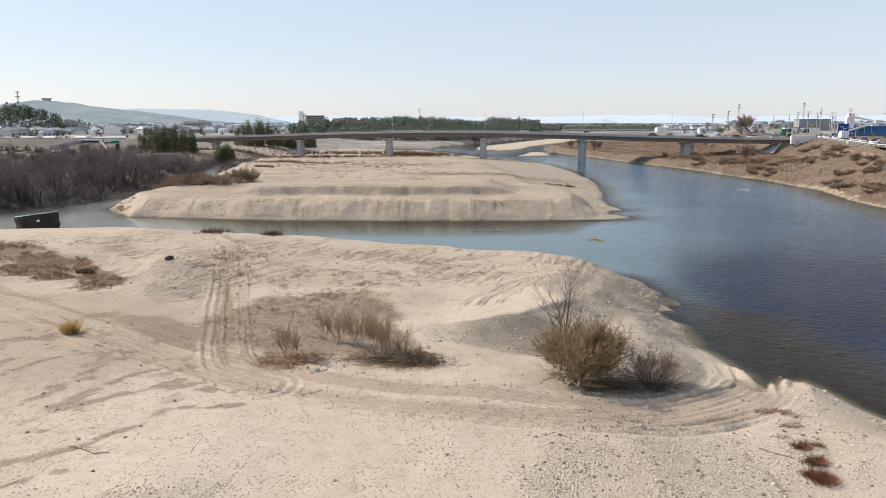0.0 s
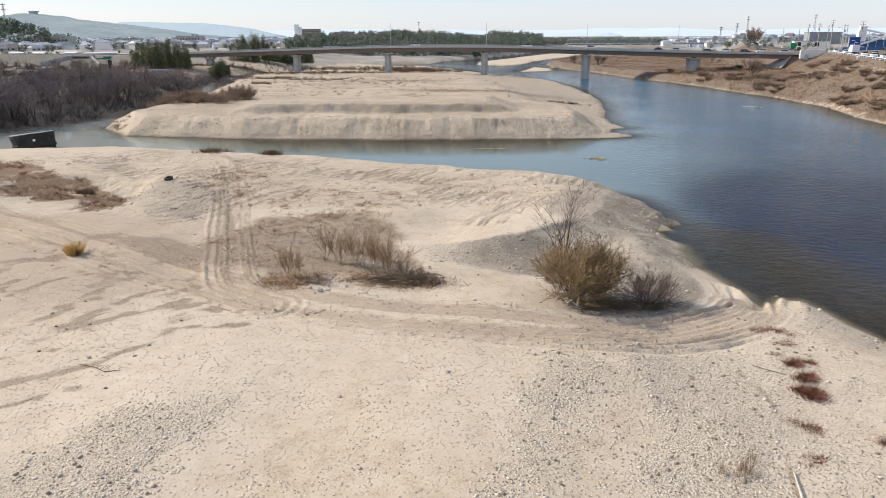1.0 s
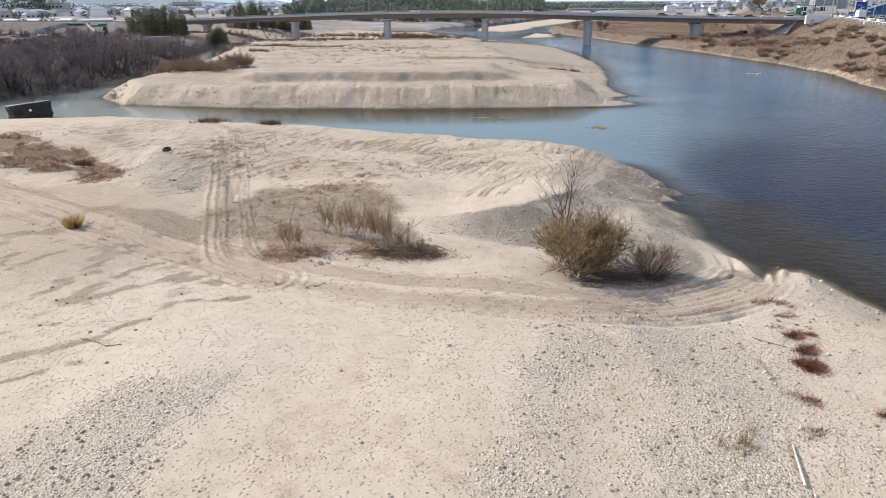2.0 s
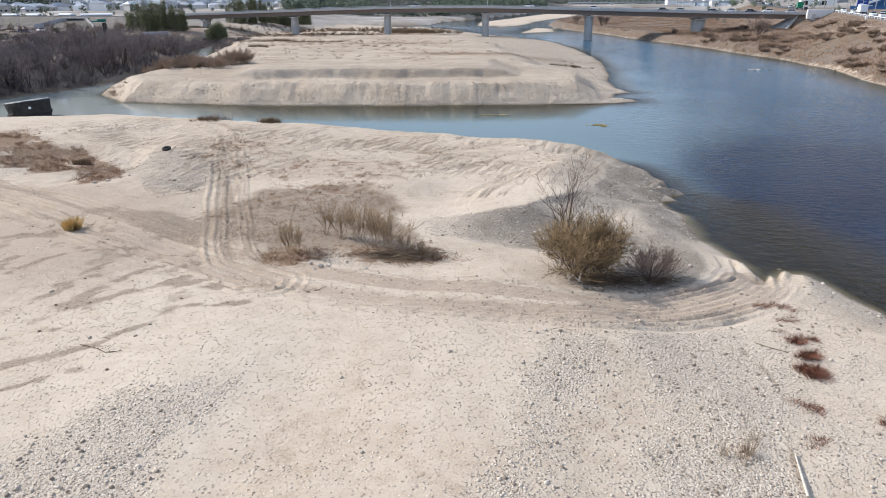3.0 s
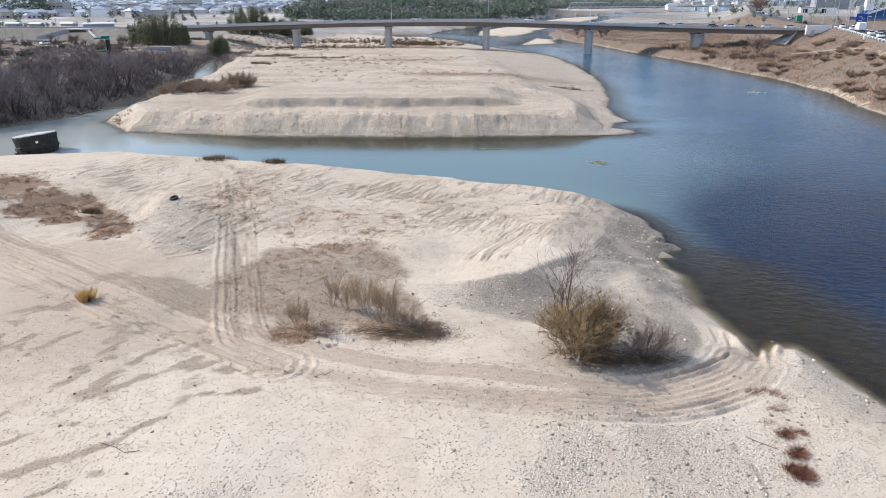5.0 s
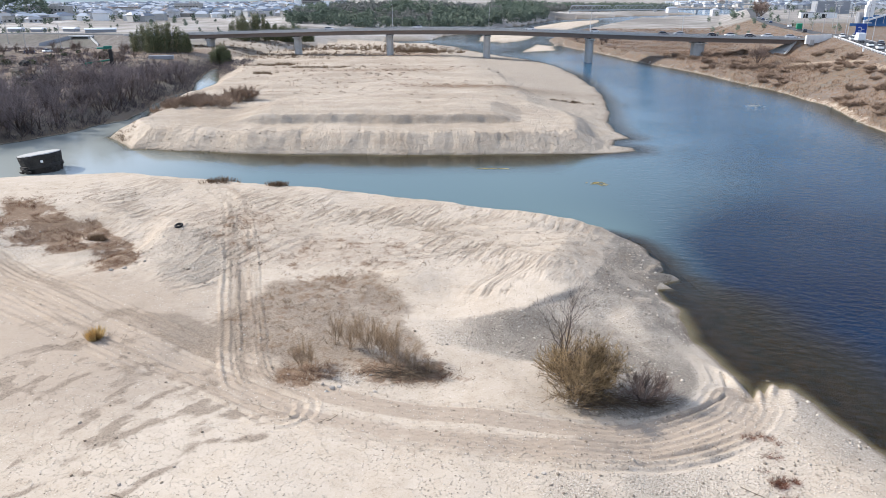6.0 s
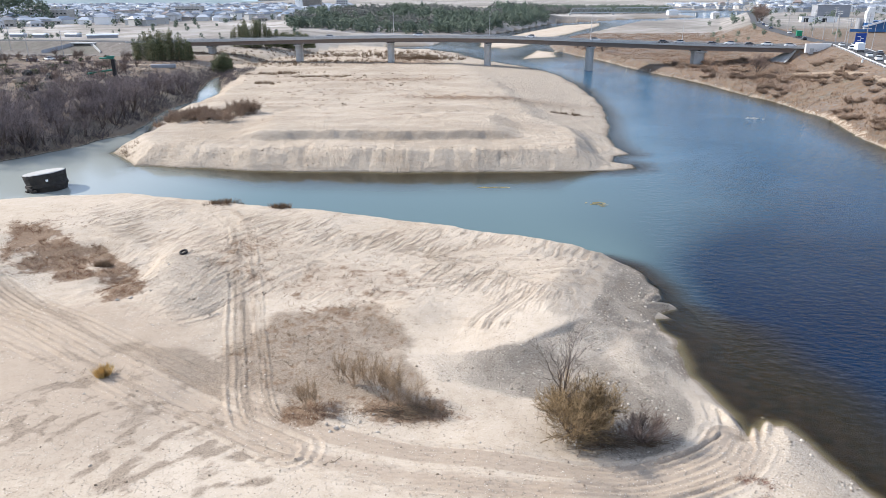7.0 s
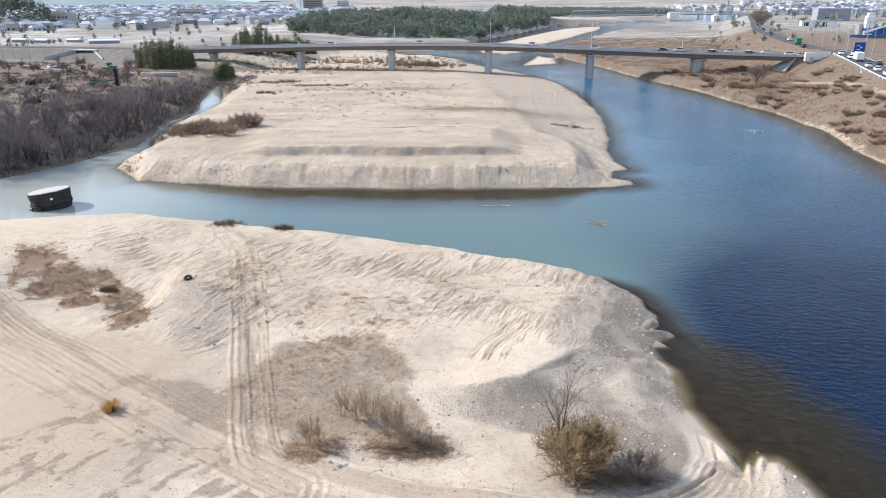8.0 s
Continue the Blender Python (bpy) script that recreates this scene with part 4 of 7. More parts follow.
def build_ground():
    ys = np.concatenate([-np.geomspace(4600, 12, 16), np.linspace(2, 14, 8), np.arange(14.2, 92, 0.17), np.arange(92, 150, 0.32), np.arange(150, 220, 0.6), np.arange(220, 400, 1.3), np.geomspace(402, 4600, 70)])
    xs = fan(ys, 680, 16, 0.72)
    yy = np.broadcast_to(ys[:, None], xs.shape)
    z = np.zeros(xs.shape)
    masks = {}
    for r0 in range(0, len(ys), 160):
        sl = slice(r0, r0 + 160)
        z[sl], m = terrain(xs[sl], yy[sl])
        for k, v in m.items():
            masks.setdefault(k, np.zeros(xs.shape))[sl] = v
    ob = mesh_grid("ground", xs, yy, z, M_GROUND, masks)
    return tagged(ob, "pale river sand and gravel flats with tyre tracks", "ground", kind="structure")


def build_water():
    ys = np.concatenate([-np.geomspace(900, 12, 10), np.linspace(0, 30, 12), np.arange(31, 150, 0.7), np.arange(150, 480, 2.5), np.geomspace(482, 1700, 40)])
    xs = np.linspace(-1, 1, 260)[None, :] * (np.maximum(ys, 20) * 0.72 + 30)[:, None]
    yy = np.broadcast_to(ys[:, None], xs.shape)
    z, _ = terrain(xs, yy, False)
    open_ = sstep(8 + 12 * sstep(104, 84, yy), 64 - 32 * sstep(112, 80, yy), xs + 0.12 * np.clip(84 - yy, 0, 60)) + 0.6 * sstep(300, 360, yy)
    # far ramps up the painted sky reflection with distance
    ob = mesh_grid("water", xs, yy, np.zeros(xs.shape), M_WATER, {"depth": np.maximum(-z, 0), "open": np.clip(open_, 0, 1), "silt_sheen": sstep(-25, -72, xs) * (yy < 330), "far": sstep(62, 165, yy)})
    ob.visible_shadow = False
    return tagged(ob, "calm blue river water with fine ripples", "river", kind="structure")


build_ground()
build_water()


# ---- helpers for things ----
def thing(name, at, label, category, group="", turn=0.0, kind=""):
    ob = new(name)
    ob.matrix_world = pose(at[0], at[1], at[2], 0, 0, turn)
    ob.empty_display_size = 0.3
    return tagged(ob, label, category, group, kind)


def link(name, me, material, parent=None, label=""):
    if material and not me.materials:
        me.materials.append(material)
    ob = new(name, me)
    if parent:
        ob.parent = parent
    return tagged(ob, label)


def part(name, bm, material, parent, label=""):
    """Links a bmesh as one mesh object under a thing or a part."""
    me = bpy.data.meshes.new(name)
    bm.to_mesh(me)
    bm.free()
    return link(name, me, material, parent, label)


def raw(name, verts, faces, material, parent=None, label="", smooth=False):
    me = bpy.data.meshes.new(name)
    me.from_pydata(verts, [], faces)
    if smooth:
        me.shade_smooth()
    return link(name, me, material, parent, label)


def add_box(bm, cx, cy, cz, sx, sy, sz, bevel=0.0, turn=0.0):
    made = bmesh.ops.create_cube(bm, size=1.0, matrix=Matrix.Translation((cx, cy, cz)) @ Matrix.Rotation(radians(turn), 4, "Z") @ Matrix.Diagonal((sx, sy, sz, 1)))
    if bevel:
        edges = list({e for v in made["verts"] for e in v.link_edges})
        bmesh.ops.bevel(bm, geom=edges, offset=bevel, segments=1, affect="EDGES")
    return bm


def box(*a, **k):
    return add_box(bmesh.new(), *a, **k)


def add_tube(bm, p0, p1, r0, r1, n=8):
    p0, p1 = Vector(p0), Vector(p1)
    d = p1 - p0
    q = d.to_track_quat("Z", "Y").to_matrix().to_4x4()
    bmesh.ops.create_cone(bm, cap_ends=True, segments=n, radius1=r0, radius2=r1, depth=d.length, matrix=Matrix.Translation((p0 + p1) / 2) @ q)
    return bm


def tube(*a, **k):
    return add_tube(bmesh.new(), *a, **k)


def prism(verts, faces, p0, p1, r0, r1, n=3):
    """Adds an open n-sided stick to lists of vertices and faces."""
    d = p1 - p0
    u = d.orthogonal().normalized()
    w = d.cross(u).normalized()
    k = len(verts)
    for p, r in ((p0, r0), (p1, r1)):
        for i in range(n):
            a = 2 * math.pi * i / n
            verts.append(p + (u * math.cos(a) + w * math.sin(a)) * r)
    for i in range(n):
        faces.append((k + i, k + (i + 1) % n, k + n + (i + 1) % n, k + n + i))


def grow(rng, thick, thin, p, d, length, r, level, levels, spread, droop, kids, twig_r):
    """Grows one branch and its side branches into the two mesh lists."""
    steps = (4, 3, 2, 1)[min(level, 3)]
    for s in range(steps):
        d = (d + Vector((rng.uniform(-1, 1), rng.uniform(-1, 1), rng.uniform(-0.5, 0.9) - droop)) * (0.16 + 0.06 * level)).normalized()
        q = p + d * (length / steps)
        r1 = max(r * (1 - 0.55 * (s + 1) / steps), twig_r * 0.6)
        rr = max(r * (1 - 0.55 * s / steps), twig_r * 0.6)
        verts, faces = thick if level < 2 else thin
        prism(verts, faces, p, q, rr, r1, 5 if level == 0 else 4 if level == 1 else 3)
        if level < levels and (s > 0 or level > 0):
            for _ in range(kids[level]):
                side = Vector((rng.uniform(-1, 1), rng.uniform(-1, 1), rng.uniform(-0.4, 0.8))).normalized()
                nd = (d + side * spread).normalized()
                grow(rng, thick, thin, q, nd, length * rng.uniform(0.42, 0.68), max(r1 * 0.6, twig_r), level + 1, levels, spread, droop, kids, twig_r)
        p = q


def bare_tree(name, seed, height, stems, label, category, at, group="", trunk_r=0.16, levels=3, spread=0.8, droop=0.1, kids=(2, 2, 2), twig_r=0.012,
              bark=None, twig=None, lean=0.45, turn=0.0):
    rng = random.Random(seed)
    thick, thin = ([], []), ([], [])
    for s in range(stems):
        a = 2 * math.pi * (s + rng.random() * 0.7) / stems
        o = Vector((math.cos(a), math.sin(a), 0))
        d = (Vector((0, 0, 1)) + o * rng.uniform(0.15, 1.0) * lean).normalized()
        grow(rng, thick, thin, o * trunk_r * (0.4 if stems > 1 else 0) * stems**0.5 + Vector((0, 0, -0.15)), d, height * rng.uniform(0.5, 0.72), trunk_r * rng.uniform(0.6, 1.0), 0, levels, spread, droop, kids, twig_r)
    t = thing(name, at, label, category, group, turn)
    raw("trunk", *thick, bark or M_BARK, t, "dark branching stems")
    raw("crown", *thin, twig or M_TWIG, t, "mass of fine leafless twigs")
    return t


def tuft_lists(rng, verts, faces, x, y, z, height, width, blades, lean=0.5, thin=0.018):
    """Adds a tuft of narrow blades."""
    for _ in range(blades):
        a = rng.random() * 6.2832
        r = rng.random() * width
        b = Vector((x + math.cos(a) * r, y + math.sin(a) * r, z - 0.03))
        h = height * rng.uniform(0.5, 1.1)
        tip = b + Vector((math.cos(a) * lean * h * rng.random() + rng.uniform(-0.1, 0.1) * h, math.sin(a) * lean * h * rng.random(), h))
        w = Vector((-math.sin(a + 1), math.cos(a + 1), 0)) * max(thin, (0.05 if thin > 0.015 else 0.01) * h)
        k = len(verts)
        verts += [b - w, b + w, tip]
        faces.append((k, k + 1, k + 2))


def leaf_mass(rng, verts, faces, centre, radii, leaves, size, shell=0.55):
    """Adds small leaf-shaped cards through an uneven ellipsoid, denser towards its skin."""
    for _ in range(leaves):
        d = Vector((rng.gauss(0, 1), rng.gauss(0, 1), rng.gauss(0, 1))).normalized()
        r = shell + (1 - shell) * rng.random() ** 0.6
        p = centre + Vector((d.x * radii[0], d.y * radii[1], d.z * radii[2])) * r
        u = Vector((rng.gauss(0, 1), rng.gauss(0, 1), rng.gauss(0, 0.6))).normalized()
        v = u.orthogonal().normalized()
        s = size * rng.uniform(0.6, 1.3)
        k = len(verts)
        verts += [p - u * s * 0.5, p + v * s * 0.28, p + u * s * 0.5, p - v * s * 0.28]
        faces.append((k, k + 1, k + 2, k + 3))


# ---- the road bridge ----
PIER_X = [-111, -68, -25, 18, 61, 104]


def bridge_y(x):
    return 309 - 0.2 * (x - 61)


def deck_z(x):
    """Top of the parapet along the bridge."""
    kx = [-170, -111, -67, -24, 18, 61, 104, 150]
    kz = [9.9, 11.3, 12.7, 13.8, 14.0, 13.0, 11.9, 11.3]
    i = max(0, min(len(kx) - 2, int(np.searchsorted(kx, x)) - 1))
    w = []
    for j in (i - 1, i, i + 1, i + 2):
        w.append(kz[max(0, min(len(kz) - 1, j))])
    t = (x - kx[i]) / (kx[i + 1] - kx[i])
    return 0.5 * (2 * w[1] + (w[2] - w[0]) * t + (2 * w[0] - 5 * w[1] + 4 * w[2] - w[3]) * t * t + (3 * w[1] - w[0] - 3 * w[2] + w[3]) * t**3)


def sweep(xs, section):
    """A bmesh swept along the bridge; section gives (offset across, height below the parapet's top)."""
    bm = bmesh.new()
    nx, ny = 0.196, 0.981
    rings = []
    for x in xs:
        z = deck_z(x)
        rings.append([bm.verts.new((x + nx * o, bridge_y(x) + ny * o, z - dz)) for o, dz in section])
    m = len(section)
    for a, b in zip(rings, rings[1:]):
        for i in range(m):
            bm.faces.new((a[i], a[(i + 1) % m], b[(i + 1) % m], b[i]))
    bm.faces.new(rings[0][::-1])
    bm.faces.new(rings[-1])
    return bm


def build_bridge():
    t = thing("road_bridge", (0, 0, 0), "long road bridge with brown steel girders on concrete piers", "bridge")
    xs = [-152 + 296 * i / 90 for i in range(91)]
    part("deck", sweep(xs, [(-5.6, 0.85), (5.6, 0.85), (5.6, 1.18), (-5.6, 1.18)]), M_CONCRETE, t, "concrete deck slab")
    part("road_surface", sweep(xs, [(-4.9, 0.80), (4.9, 0.80), (4.9, 0.846), (-4.9, 0.846)]), M_ASPHALT, t, "worn asphalt")
    for o in (-5.45, 5.45):
        part("parapet", sweep(xs, [(o - 0.14, 0.38), (o + 0.14, 0.38), (o + 0.14, 0.846), (o - 0.14, 0.846)]), M_CONCRETE, t, "pale concrete parapet")
        part("handrail", sweep(xs, [(o - 0.05, 0.0), (o + 0.05, 0.0), (o + 0.05, 0.08), (o - 0.05, 0.08)]), M_GALV, t, "steel top rail")
    for o in (-3.9, 3.9, 0.0):
        part("girder", sweep(xs, [(o - 0.5, 1.184), (o + 0.5, 1.184), (o + 0.5, 1.24), (o + 0.06, 1.24), (o + 0.06, 2.85), (o + 0.45, 2.85), (o + 0.45, 2.92), (o - 0.45, 2.92), (o - 0.45, 2.85), (o - 0.06, 2.85), (o - 0.06, 1.24), (o - 0.5, 1.24)]), M_GIRDER, t, "brown painted steel girder")
    post = box(0, 0, 0.15, 0.07, 0.07, 0.30)
    me = bpy.data.meshes.new("rail_post")
    post.to_mesh(me)
    post.free()
    me.materials.append(M_GALV)
    for i in range(100):
        x = -150 + 2.96 * i
        ob = new("rail_post", me)
        ob.matrix_world = pose(x - 0.196 * 5.45, bridge_y(x) - 0.981 * 5.45, deck_z(x) - 0.379)
        ob.parent = t
    for x in PIER_X:
        y = bridge_y(x)
        g = height_at(x, y)
        low = min(g, 0) - 1.5
        top = deck_z(x) - 2.93
        wide = 2.3 if x == 104 else 1.45
        bm = bmesh.new()
        ring = []
        for i in range(28):
            a = 2 * math.pi * i / 28
            ring.append((math.cos(a) * wide, math.sin(a) * 1.5 + (1.6 if math.sin(a) > 0 else -1.6)))
        lo = [bm.verts.new((x + u, y + v, low)) for u, v in ring]
        hi = [bm.verts.new((x + u * 0.97, y + v * 0.97, top - 0.9)) for u, v in ring]
        for i in range(28):
            bm.faces.new((lo[i], lo[(i + 1) % 28], hi[(i + 1) % 28], hi[i]))
        bm.faces.new(hi)
        p = part("pier", bm, M_CONCRETE, t, "grey rounded concrete pier")
        cap = box(x, y, top - 0.62, 2 * wide + 0.35, 8.6, 0.55, 0.12)
        part("pier_cap", cap, M_CONCRETE, p, "stained concrete cap")
        for o in (-3.9, 0, 3.9):
            part("bearing", box(x + 0.196 * o, y + 0.981 * o, top - 0.17, 0.8, 0.8, 0.335), M_DARK, p, "dark steel bearing")
    # abutments
    bm = box(144.6, bridge_y(144.6), 8.4, 2.0, 12.4, 3.9, 0.05, -11.3)
    part("abutment", bm, M_CONCRETE, t, "grey concrete abutment")
    bm = box(146.6, 287.6, 10.4, 11.6, 0.8, 3.4, 0.05, 14)
    part("retaining_wall", bm, M_CONCRETE_NEW, t, "pale new concrete retaining wall")
    bm = box(-153, bridge_y(-153), 6.4, 4, 12.6, 5.6, 0.05, -11.3)
    part("abutment", bm, M_CONCRETE, t, "concrete abutment")
    bm = bmesh.new()
    base = [(129, 300), (134, 287), (140.5, 290), (140, 302)]
    hi = [bm.verts.new((x, y, height_at(x, y) + 0.35)) for x, y in base]
    lo = [bm.verts.new((x, y, height_at(x, y) - 0.6)) for x, y in base]
    bm.faces.new(hi)
    bm.faces.new(lo[::-1])
    for k in range(4):
        bm.faces.new((hi[k], lo[k], lo[(k + 1) % 4], hi[(k + 1) % 4]))
    part("slope_slab", bm, M_CONCRETE, t, "grey concrete slope paving")
    return t


build_bridge()


def street_lamp(at, turn, high=9.5, label="slim steel street lamp on the bridge"):
    t = thing("street_lamp", at, label, "street lamp", "road lamps", turn)
    part("pole", tube((0, 0, 0), (0, 0, high), 0.11, 0.06, 8), M_GALV, t)
    bm = tube((0, 0, high - 0.05), (0.9, 0, high + 0.3), 0.05, 0.04, 6)
    part("arm", bm, M_GALV, t)
    part("lamp_head", box(1.2, 0, high + 0.32, 0.75, 0.26, 0.14, 0.03), M_GALV, t)
    return t


lamp = None
for lx in (-25, 18, 61, 98):
    z = deck_z(lx) - 0.38
    m = (lx + 0.196 * 5.45, bridge_y(lx) + 0.981 * 5.45, z)
    if lamp is None:
        lamp = street_lamp(m, -101)
    else:
        copy_thing(lamp, pose(*m, 0, 0, -101))


# ---- the old well shaft in the water ----
def build_caisson():
    t = thing("concrete_caisson", (-68.6, 117.9, 0), "dark weathered round concrete caisson, tilted in shallow water", "caisson")
    lean = Matrix.Rotation(radians(-7), 4, "Y") @ Matrix.Rotation(radians(-3), 4, "X")
    n = 40
    bm = bmesh.new()
    rng = random.Random(4)
    levels = [(-1.6, 2.9), (0.0, 3.05), (0.5, 3.2), (0.6, 3.38), (1.05, 3.36), (1.1, 3.25), (2.1, 3.3), (2.2, 3.42), (2.75, 3.4)]
    rings = []
    for z, r in levels:
        rings.append([bm.verts.new(lean @ Vector((math.cos(2 * math.pi * i / n) * (r + rng.uniform(-0.16, 0.06)), math.sin(2 * math.pi * i / n) * (r + rng.uniform(-0.16, 0.06)), z + rng.uniform(-0.04, 0.04)))) for i in range(n)])
    for a, b in zip(rings, rings[1:]):
        for i in range(n):
            bm.faces.new((a[i], a[(i + 1) % n], b[(i + 1) % n], b[i]))
    bm.faces.new(rings[0][::-1])
    bm.faces.new(rings[-1])
    part("shaft_wall", bm, M_CONCRETE_OLD, t, "near-black ring wall")
    bm = bmesh.new()
    bmesh.ops.create_cone(bm, cap_ends=True, segments=40, radius1=3.3, radius2=3.2, depth=0.16, matrix=lean @ Matrix.Translation((0, 0, 2.80)))
    part("cover", bm, M_CONCRETE_TOP, t, "sunlit grey concrete cover")
    bm = box(0, 0, 0, 0.38, 0.12, 0.38, 0.02)
    bmesh.ops.transform(bm, matrix=lean @ Matrix.Translation((1.9, -2.98, 1.7)) @ Matrix.Rotation(radians(32), 4, "Z"), verts=bm.verts)
    part("plate", bm, M_WHITE, t, "small white plate")
    for k in range(5):
        a = radians(rng.uniform(190, 350))
        bm = box(0, 0, 0, rng.uniform(0.5, 1.1), 0.35, 0.4, 0.06)
        bmesh.ops.transform(bm, matrix=lean @ Matrix.Translation((3.5 * math.cos(a), 3.5 * math.sin(a), rng.uniform(0.1, 0.9))) @ Matrix.Rotation(a + 1.57, 4, "Z"), verts=bm.verts)
        part("spall", bm, M_CONCRETE_OLD, t, "broken lump of old concrete")
    return t


build_caisson()


# ---- plants of the near land ----
def build_near_plants():
    def at(x, y, dz=0.0):
        return (x, y, height_at(x, y) + dz)

    # the large willow bush with a dead sapling behind it
    bare_tree("willow_bush", 11, 3.9, 20, "dense olive-brown leafless willow bush on gravel", "bush", at(9.0, 44.9), trunk_r=0.05, levels=3, spread=0.95, droop=0.02, kids=(2, 3, 2), twig_r=0.014, twig=M_TWIG_OLIVE, lean=1.25)
    bare_tree("willow_bush", 12, 3.4, 17, "dense olive-brown leafless willow bush on gravel", "bush", at(10.8, 45.9), trunk_r=0.045, levels=3, spread=0.95, droop=0.02, kids=(2, 3, 2), twig_r=0.014, twig=M_TWIG_OLIVE, lean=1.35)
    bare_tree("sapling", 24, 6.7, 2, "slender bare grey sapling behind the willow bush", "tree", at(8.5, 46.6), trunk_r=0.11, levels=3, spread=0.75, droop=-0.02, kids=(2, 2, 2), twig_r=0.010, lean=0.22, twig=M_BARK)
    bare_tree("dry_bush", 13, 2.4, 14, "low dark leafless bush with a hollow base", "bush", at(14.0, 44.7), trunk_r=0.05, levels=3, spread=0.7, droop=0.05, kids=(2, 2, 2), twig_r=0.011, twig=M_TWIG, lean=1.3)
    # thin upright stems in the damp hollow
    for k, (x, y, h, n) in enumerate(((-10.6, 46.9, 2.5, 14), (-10.0, 47.5, 2.0, 10), (-7.4, 50.2, 2.9, 16), (-8.6, 50.8, 2.5, 12), (-6.4, 50.6, 2.6, 12), (-4.6, 48.3, 3.2, 20), (-3.6, 47.4, 2.8, 15), (-5.6, 49.4, 2.8, 16), (-2.4, 47.0, 1.8, 12), (-4.0, 49.0, 2.4, 12), (-1.2, 46.8, 1.2, 10))):
        bare_tree("thin_shrub", 30 + k, h * 0.92, int(n * 0.5), "thin upright reddish leafless shrub in damp sand", "bush", at(x, y), "shrubs in the hollow", trunk_r=0.016, levels=2, spread=0.46, droop=-0.08, kids=(2, 3, 1), twig_r=0.009, bark=M_TWIG_RED, twig=M_TWIG_RED, lean=0.75)
    # flattened dark brush under the shrubs; the willow's heap stands in for shadow
    rng = random.Random(5)
    for name, cx, cy, rx, ry, n, label in (("brushwood", -3.0, 46.4, 2.6, 0.9, 260, "dark flattened brushwood heap under the shrubs"), ("brushwood", 10.9, 44.3, 2.8, 0.9, 400, "dark stick heap added as shadow under the willow"),
                                         ("brushwood", 14.6, 44.2, 1.2, 0.6, 120, "dark brushwood under the low bush")):
        verts, faces = [], []
        base = at(cx, cy)
        for _ in range(n):
            x, y = rng.gauss(0, rx * 0.5), rng.gauss(0, ry * 0.5)
            a, l = rng.random() * 6.28, rng.uniform(0.4, 1.5)
            p = Vector((x, y, rng.uniform(0.0, 0.35) + height_at(cx + x, cy + y) - base[2] if _ % 6 == 0 else rng.uniform(0, 0.4)))
            prism(verts, faces, p, p + Vector((math.cos(a) * l, math.sin(a) * l * 0.6, rng.uniform(0.0, 0.35))), 0.022, 0.008)
        t = raw(name, verts, faces, M_DEBRIS)
        t.matrix_world = pose(*base)
        tagged(t, label, "brushwood", kind="stuff")
    # bleached roots of the willow
    t = thing("driftwood", at(9.0, 43.4), "bleached root stumps and broken branches by the willow", "driftwood")
    for x0, y0, x1, y1, z1, r in ((-1.6, 0.6, -1.2, 0.2, 0.9, 0.045), (0.0, 0.1, 0.15, 0.3, 0.75, 0.09), (0.3, 0.0, -0.4, 0.5, 0.5, 0.05), (-0.9, 0.5, 0.2, 0.9, 0.6, 0.05), (-0.5, 0.3, -1.0, 1.2, 1.3, 0.035)):
        part("branch", tube((x0, y0, -0.1), (x1, y1, z1), r, r * 0.6, 7), M_DRIFT, t)
    # straw tuft
    verts, faces = [], []
    tuft_lists(rng, verts, faces, 0, 0, 0, 0.95, 0.5, 520, 0.75)
    t = raw("straw_tuft", verts, faces, M_GRASS_STRAW)
    t.matrix_world = pose(*at(-27.4, 50.7))
    tagged(t, "golden straw-coloured grass tuft on pale sand", "grass")
    # rust-brown weeds along the right edge
    for x, y, w, h, n in ((19.9, 40.0, 0.75, 0.3, 300), (20.2, 38.0, 0.55, 0.25, 140), (21.0, 39.3, 0.3, 0.2, 60), (19.5, 35.5, 0.6, 0.4, 260), (20.0, 35.8, 0.5, 0.35, 160), (19.0, 33.7, 0.75, 0.5, 340), (18.7, 32.3, 0.7, 0.45, 320), (18.4, 31.4, 0.8, 0.45, 360),
                          (16.9, 29.0, 0.7, 0.3, 220), (15.7, 25.8, 0.5, 0.25, 120), (19.7, 27.6, 0.5, 0.4, 160), (18.9, 36.9, 0.6, 0.15, 90)):
        verts, faces = [], []
        for _ in range(5):
            tuft_lists(rng, verts, faces, rng.gauss(0, w * 0.45), rng.gauss(0, w * 0.3), 0, h * 0.75, w * 0.6, int(n * 0.5), 1.6, 0.011)
        t = raw("dead_weeds", verts, faces, M_GRASS_RUST)
        t.matrix_world = pose(*at(x, y))
        tagged(t, "low rust-brown patch of dead weeds on gravel", "weeds", "dead weeds on the gravel edge")
    verts, faces = [], []
    for _ in range(6):
        tuft_lists(rng, verts, faces, rng.gauss(0, 0.5), rng.gauss(0, 0.4), 0, 0.85, 0.25, 34, 0.6, 0.008)
    t = raw("pale_weeds", verts, faces, M_TWIG_RED)
    t.matrix_world = pose(*at(12.3, 25.2))
    tagged(t, "pale thin dry stalks standing in gravel", "weeds")
    # dark grass on the far rim of the near land
    for x, y, w in ((-32.7, 100.2, 2.6), (-23.9, 98.0, 1.2), (-40.5, 78.2, 1.0)):
        verts, faces = [], []
        for _ in range(60):
            tuft_lists(rng, verts, faces, rng.gauss(0, w * 0.55), rng.gauss(0, w * 0.2), -0.05, 0.8, 0.3, 9, 0.6)
        t = raw("dry_grass_clump", verts, faces, M_GRASS_LITTER)
        t.matrix_world = pose(*at(x, y))
        tagged(t, "dark brown dry grass clump at the sand bank's rim", "grass", kind="stuff")


